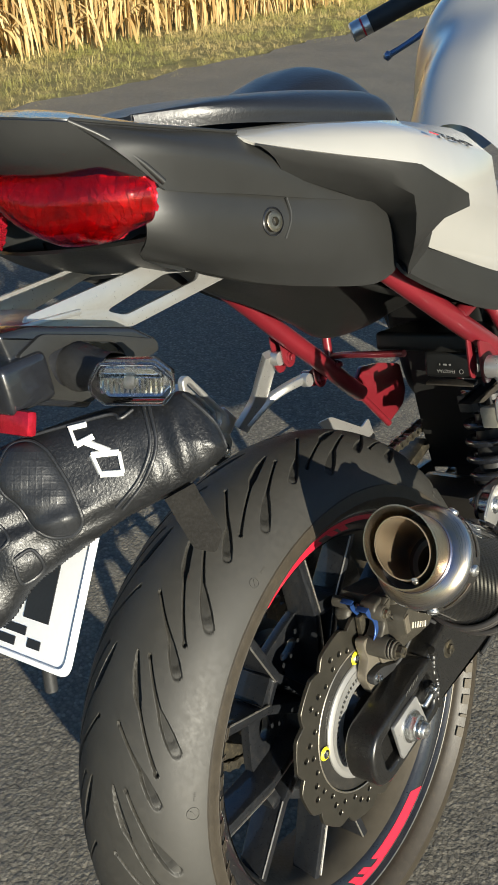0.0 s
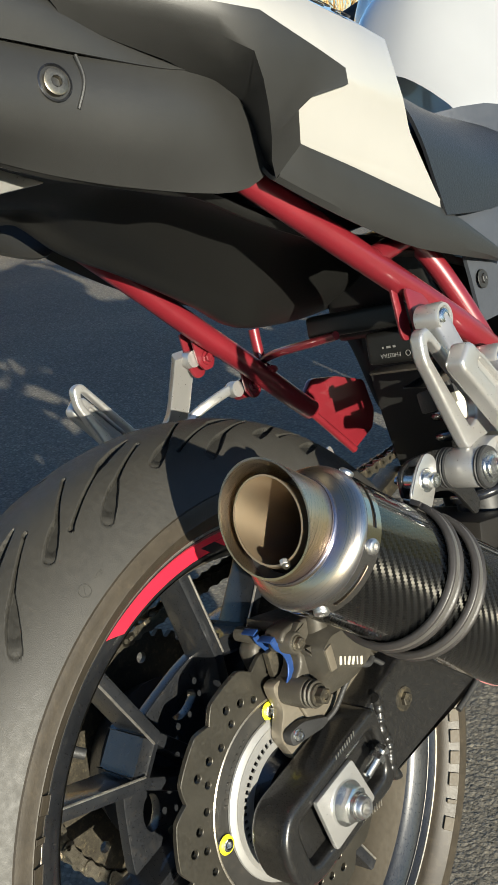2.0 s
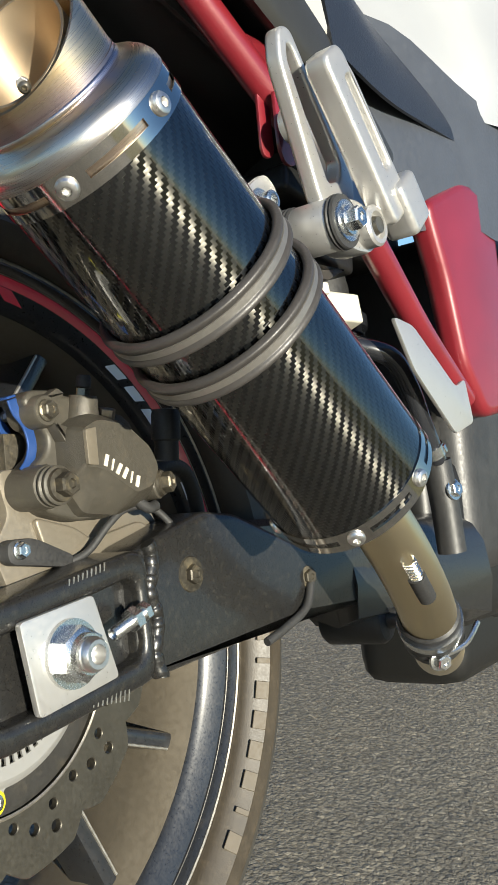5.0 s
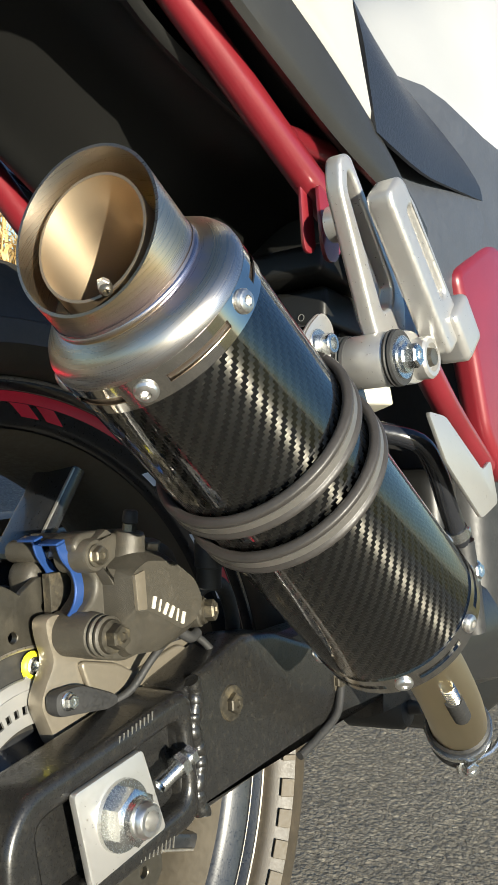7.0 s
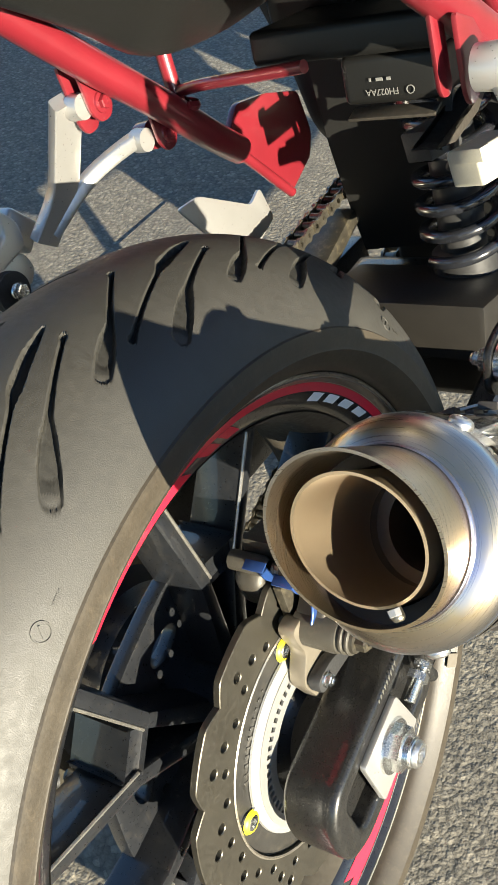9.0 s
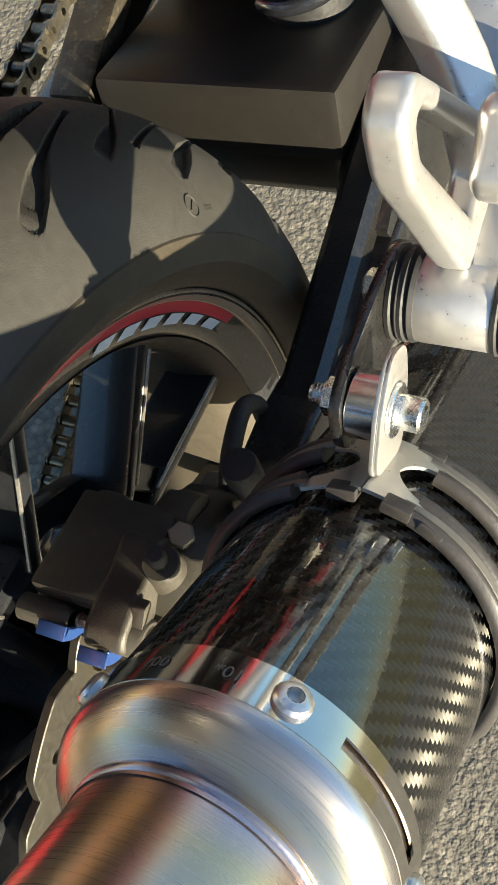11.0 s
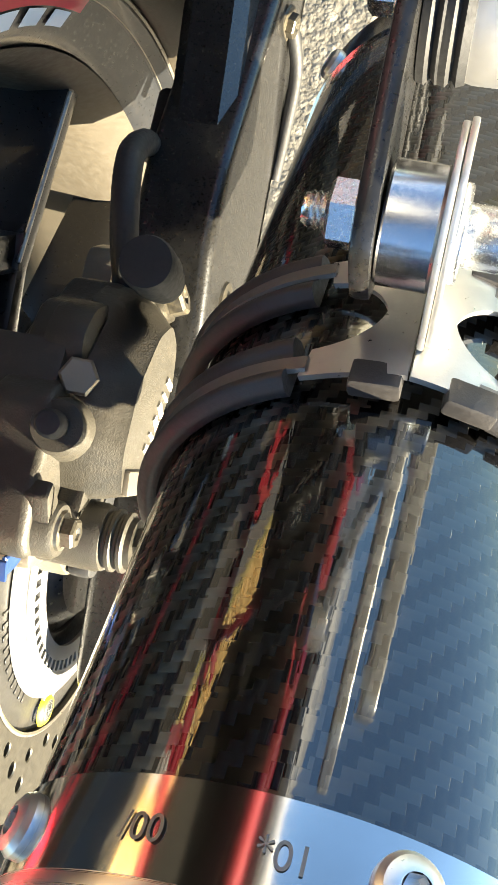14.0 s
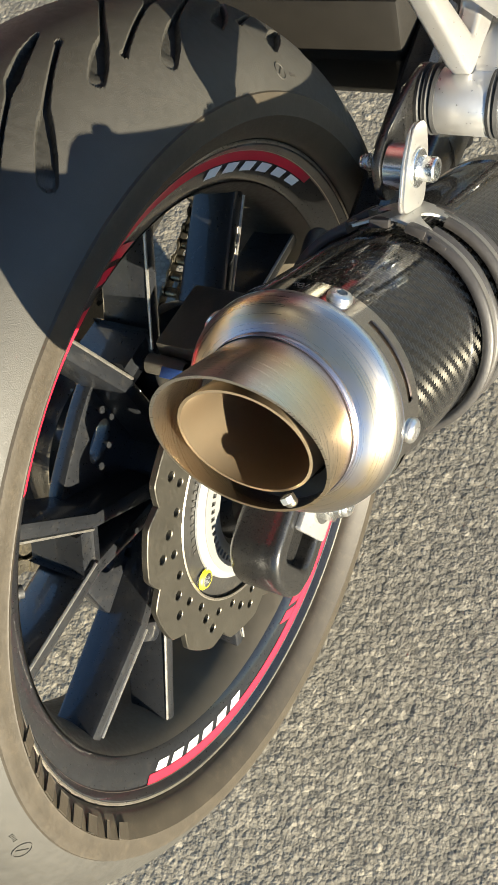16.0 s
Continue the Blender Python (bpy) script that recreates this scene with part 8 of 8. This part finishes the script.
part("strap_tab", block(on_glove(0.046, -0.0075, -0.002), GX * 0.8 + GY * 0.45, GY * 0.8 - GX * 0.45, (0.020, 0.014, 0.006), 0.002), "leather", glove_root)


# ---- verge and maize ----
def leaf_strip(rs, base, azim, length, width, droop, segs, rise):
    """A bent blade as points, left and right edge in turn."""
    out = []
    u = np.array([math.cos(azim), math.sin(azim), 0.0])
    s = np.array([-math.sin(azim), math.cos(azim), 0.0])
    for k in range(segs + 1):
        f = k / segs
        p = base + u * length * (f * (1 - 0.25 * droop * f)) + np.array([0, 0, length * (rise * f - droop * f * f)])
        tw = rs.uniform(-0.5, 0.5) * f
        w = width * (0.35 + 1.3 * f) * (1 - f) ** 0.6 if k < segs else 0.0
        e = s * math.cos(tw) + np.array([0, 0, math.sin(tw)])
        out += [p - e * w, p + e * w]
    return out


def maize_plants(kinds):
    """Some dry plants as (verts, quads)."""
    made = []
    for k in range(kinds):
        rs = np.random.RandomState(50 + k)
        verts, quads = [], []
        H = rs.uniform(1.75, 2.15)
        lean = rs.uniform(-0.05, 0.05, 2)

        def stem(z):
            f = z / H
            return np.array([lean[0] * f * f * H, lean[1] * f * f * H, z])
        prev = None
        for z in np.linspace(0, H, 6):
            r = 0.013 * (1 - 0.6 * z / H)
            ring = []
            for q in range(5):
                ring.append(len(verts))
                verts.append(stem(z) + np.array([r * math.cos(q * 1.2566), r * math.sin(q * 1.2566), 0]))
            if prev:
                for q in range(5):
                    quads.append((prev[q], prev[(q + 1) % 5], ring[(q + 1) % 5], ring[q]))
            prev = ring
        for q in range(rs.randint(11, 15)):
            z = H * (0.10 + 0.80 * (q + rs.rand() * 0.6) / 14)
            az = rs.uniform(0, 6.283)
            L = rs.uniform(0.32, 0.72)
            strip = leaf_strip(rs, stem(z), az, L, rs.uniform(0.018, 0.036), rs.uniform(0.5, 1.7), 6, rs.uniform(0.2, 0.9))
            i0 = len(verts)
            verts += strip
            for s in range(6):
                quads.append((i0 + 2 * s, i0 + 2 * s + 1, i0 + 2 * s + 3, i0 + 2 * s + 2))
        # tassel at the top
        for q in range(7):
            az = rs.uniform(0, 6.283)
            strip = leaf_strip(rs, stem(H * 0.98), az, rs.uniform(0.14, 0.26), 0.005, 0.25, 3, rs.uniform(0.9, 2.4))
            i0 = len(verts)
            verts += strip
            for s in range(3):
                quads.append((i0 + 2 * s, i0 + 2 * s + 1, i0 + 2 * s + 3, i0 + 2 * s + 2))
        if rs.rand() < 0.8:
            z = H * rs.uniform(0.42, 0.55)
            az = rs.uniform(0, 6.283)
            c0 = stem(z)
            d = np.array([0.35 * math.cos(az), 0.35 * math.sin(az), rs.uniform(-0.6, 0.9)])
            prev = None
            for f, r in ((0, 0.012), (0.3, 0.030), (0.7, 0.027), (1.0, 0.005)):
                ring = []
                for q in range(6):
                    ring.append(len(verts))
                    verts.append(c0 + d * 0.24 * f + np.array([r * math.cos(q * 1.047), r * math.sin(q * 1.047), 0]))
                if prev:
                    for q in range(6):
                        quads.append((prev[q], prev[(q + 1) % 6], ring[(q + 1) % 6], ring[q]))
                prev = ring
        made.append((np.array(verts), np.array(quads)))
    return made


def scatter(name, plants, places, mat, seed):
    rs = np.random.RandomState(seed)
    vs, fs, n = [], [], 0
    for x, y, z, sc in places:
        v, q = plants[rs.randint(len(plants))]
        a = rs.uniform(0, 6.283)
        c, s = math.cos(a), math.sin(a)
        w = np.stack([v[:, 0] * c - v[:, 1] * s, v[:, 0] * s + v[:, 1] * c, v[:, 2]], 1) * sc + np.array([x, y, z])
        vs.append(w)
        fs.append(q + n)
        n += len(v)
    mesh = bpy.data.meshes.new(name)
    mesh.from_pydata(np.concatenate(vs).tolist(), [], np.concatenate(fs).tolist())
    mesh.update()
    return link_mesh(name, mesh, mat, angle=0)


def straw_mat():
    m = Mat("dry_maize").set(rough=0.7)
    g = m.node("ShaderNodeNewGeometry")
    rnd = g.outputs["Random Per Island"]
    col = m.ramp(rnd, [(0.0, (0.34, 0.20, 0.07)), (0.18, (0.52, 0.34, 0.13)), (0.5, (0.66, 0.47, 0.20)), (0.85, (0.76, 0.58, 0.29)), (1.0, (0.42, 0.30, 0.13))])
    streak = m.noise(60, 4, 0.6, m.coord("Object", (1, 1, 0.12)))
    m.to(m.mix(1.0, col, m.ramp(streak, [(0.3, (0.72, 0.70, 0.66)), (0.7, (1.1, 1.08, 1.05))]), "MULTIPLY"), "Base Color")
    tr = m.node("ShaderNodeBsdfTranslucent")
    m.link(col, tr.inputs[0])
    mx = m.node("ShaderNodeMixShader")
    mx.inputs[0].default_value = 0.22
    out = m.t.nodes["Material Output"]
    m.link(m.b.outputs[0], mx.inputs[1])
    m.link(tr.outputs[0], mx.inputs[2])
    m.link(mx.outputs[0], out.inputs[0])
    return m.m


def grass_mat():
    m = Mat("verge_grass").set(rough=0.7)
    g = m.node("ShaderNodeNewGeometry")
    patch = m.noise(0.9, 4)
    green = m.ramp(g.outputs["Random Per Island"], [(0.0, (0.16, 0.17, 0.04)), (0.5, (0.27, 0.26, 0.075)), (1.0, (0.42, 0.36, 0.12))])
    dry = m.ramp(g.outputs["Random Per Island"], [(0.0, (0.26, 0.20, 0.07)), (0.5, (0.44, 0.34, 0.13)), (1.0, (0.58, 0.46, 0.22))])
    m.to(m.mix(m.rng(patch, 0.0, 1.0, 0.42, 0.62), green, dry), "Base Color")
    return m.m


MAT["maize"], MAT["grass"] = straw_mat(), grass_mat()
rs = np.random.RandomState(8)


def edge_x(y):
    return ROAD_L - 0.13 * y


places = []
for row in range(7):
    y = -3.0
    while y < 24:
        far = 2.05 + row * (0.32 if row < 3 else 0.62)
        places.append((edge_x(y) - far + rs.uniform(-0.08, 0.08), y + rs.uniform(-0.05, 0.05), -0.03, rs.uniform(0.88, 1.10)))
        y += 0.13 if row < 3 else 0.17
maize = scatter("maize_field", maize_plants(14), places, "maize", 3)
tagged(maize, "dense ripe maize with dry straw-coloured leaves", "maize", kind="stuff")

tufts = []
for k in range(10):
    r2 = np.random.RandomState(200 + k)
    verts, quads = [], []
    for b in range(16):
        base = np.array([r2.uniform(-0.05, 0.05), r2.uniform(-0.05, 0.05), 0.0])
        strip = leaf_strip(r2, base, r2.uniform(0, 6.283), r2.uniform(0.03, 0.085), r2.uniform(0.002, 0.004), r2.uniform(0.4, 1.1), 3, r2.uniform(0.7, 1.8))
        i0 = len(verts)
        verts += strip
        for s in range(3):
            quads.append((i0 + 2 * s, i0 + 2 * s + 1, i0 + 2 * s + 3, i0 + 2 * s + 2))
    tufts.append((np.array(verts), np.array(quads)))
places = []
for k in range(5000):
    y = rs.uniform(-2, 20)
    f = rs.rand() ** 0.9
    places.append((edge_x(y) + 0.12 - f * 2.2 + 0.10 * math.sin(y * 5), y, -0.032, rs.uniform(0.5, 1.25) * (0.55 + 0.55 * f)))
verge = scatter("verge_grass", tufts, places, "grass", 5)
tagged(verge, "short sunlit verge grass, green turning to straw", "grass", kind="stuff")
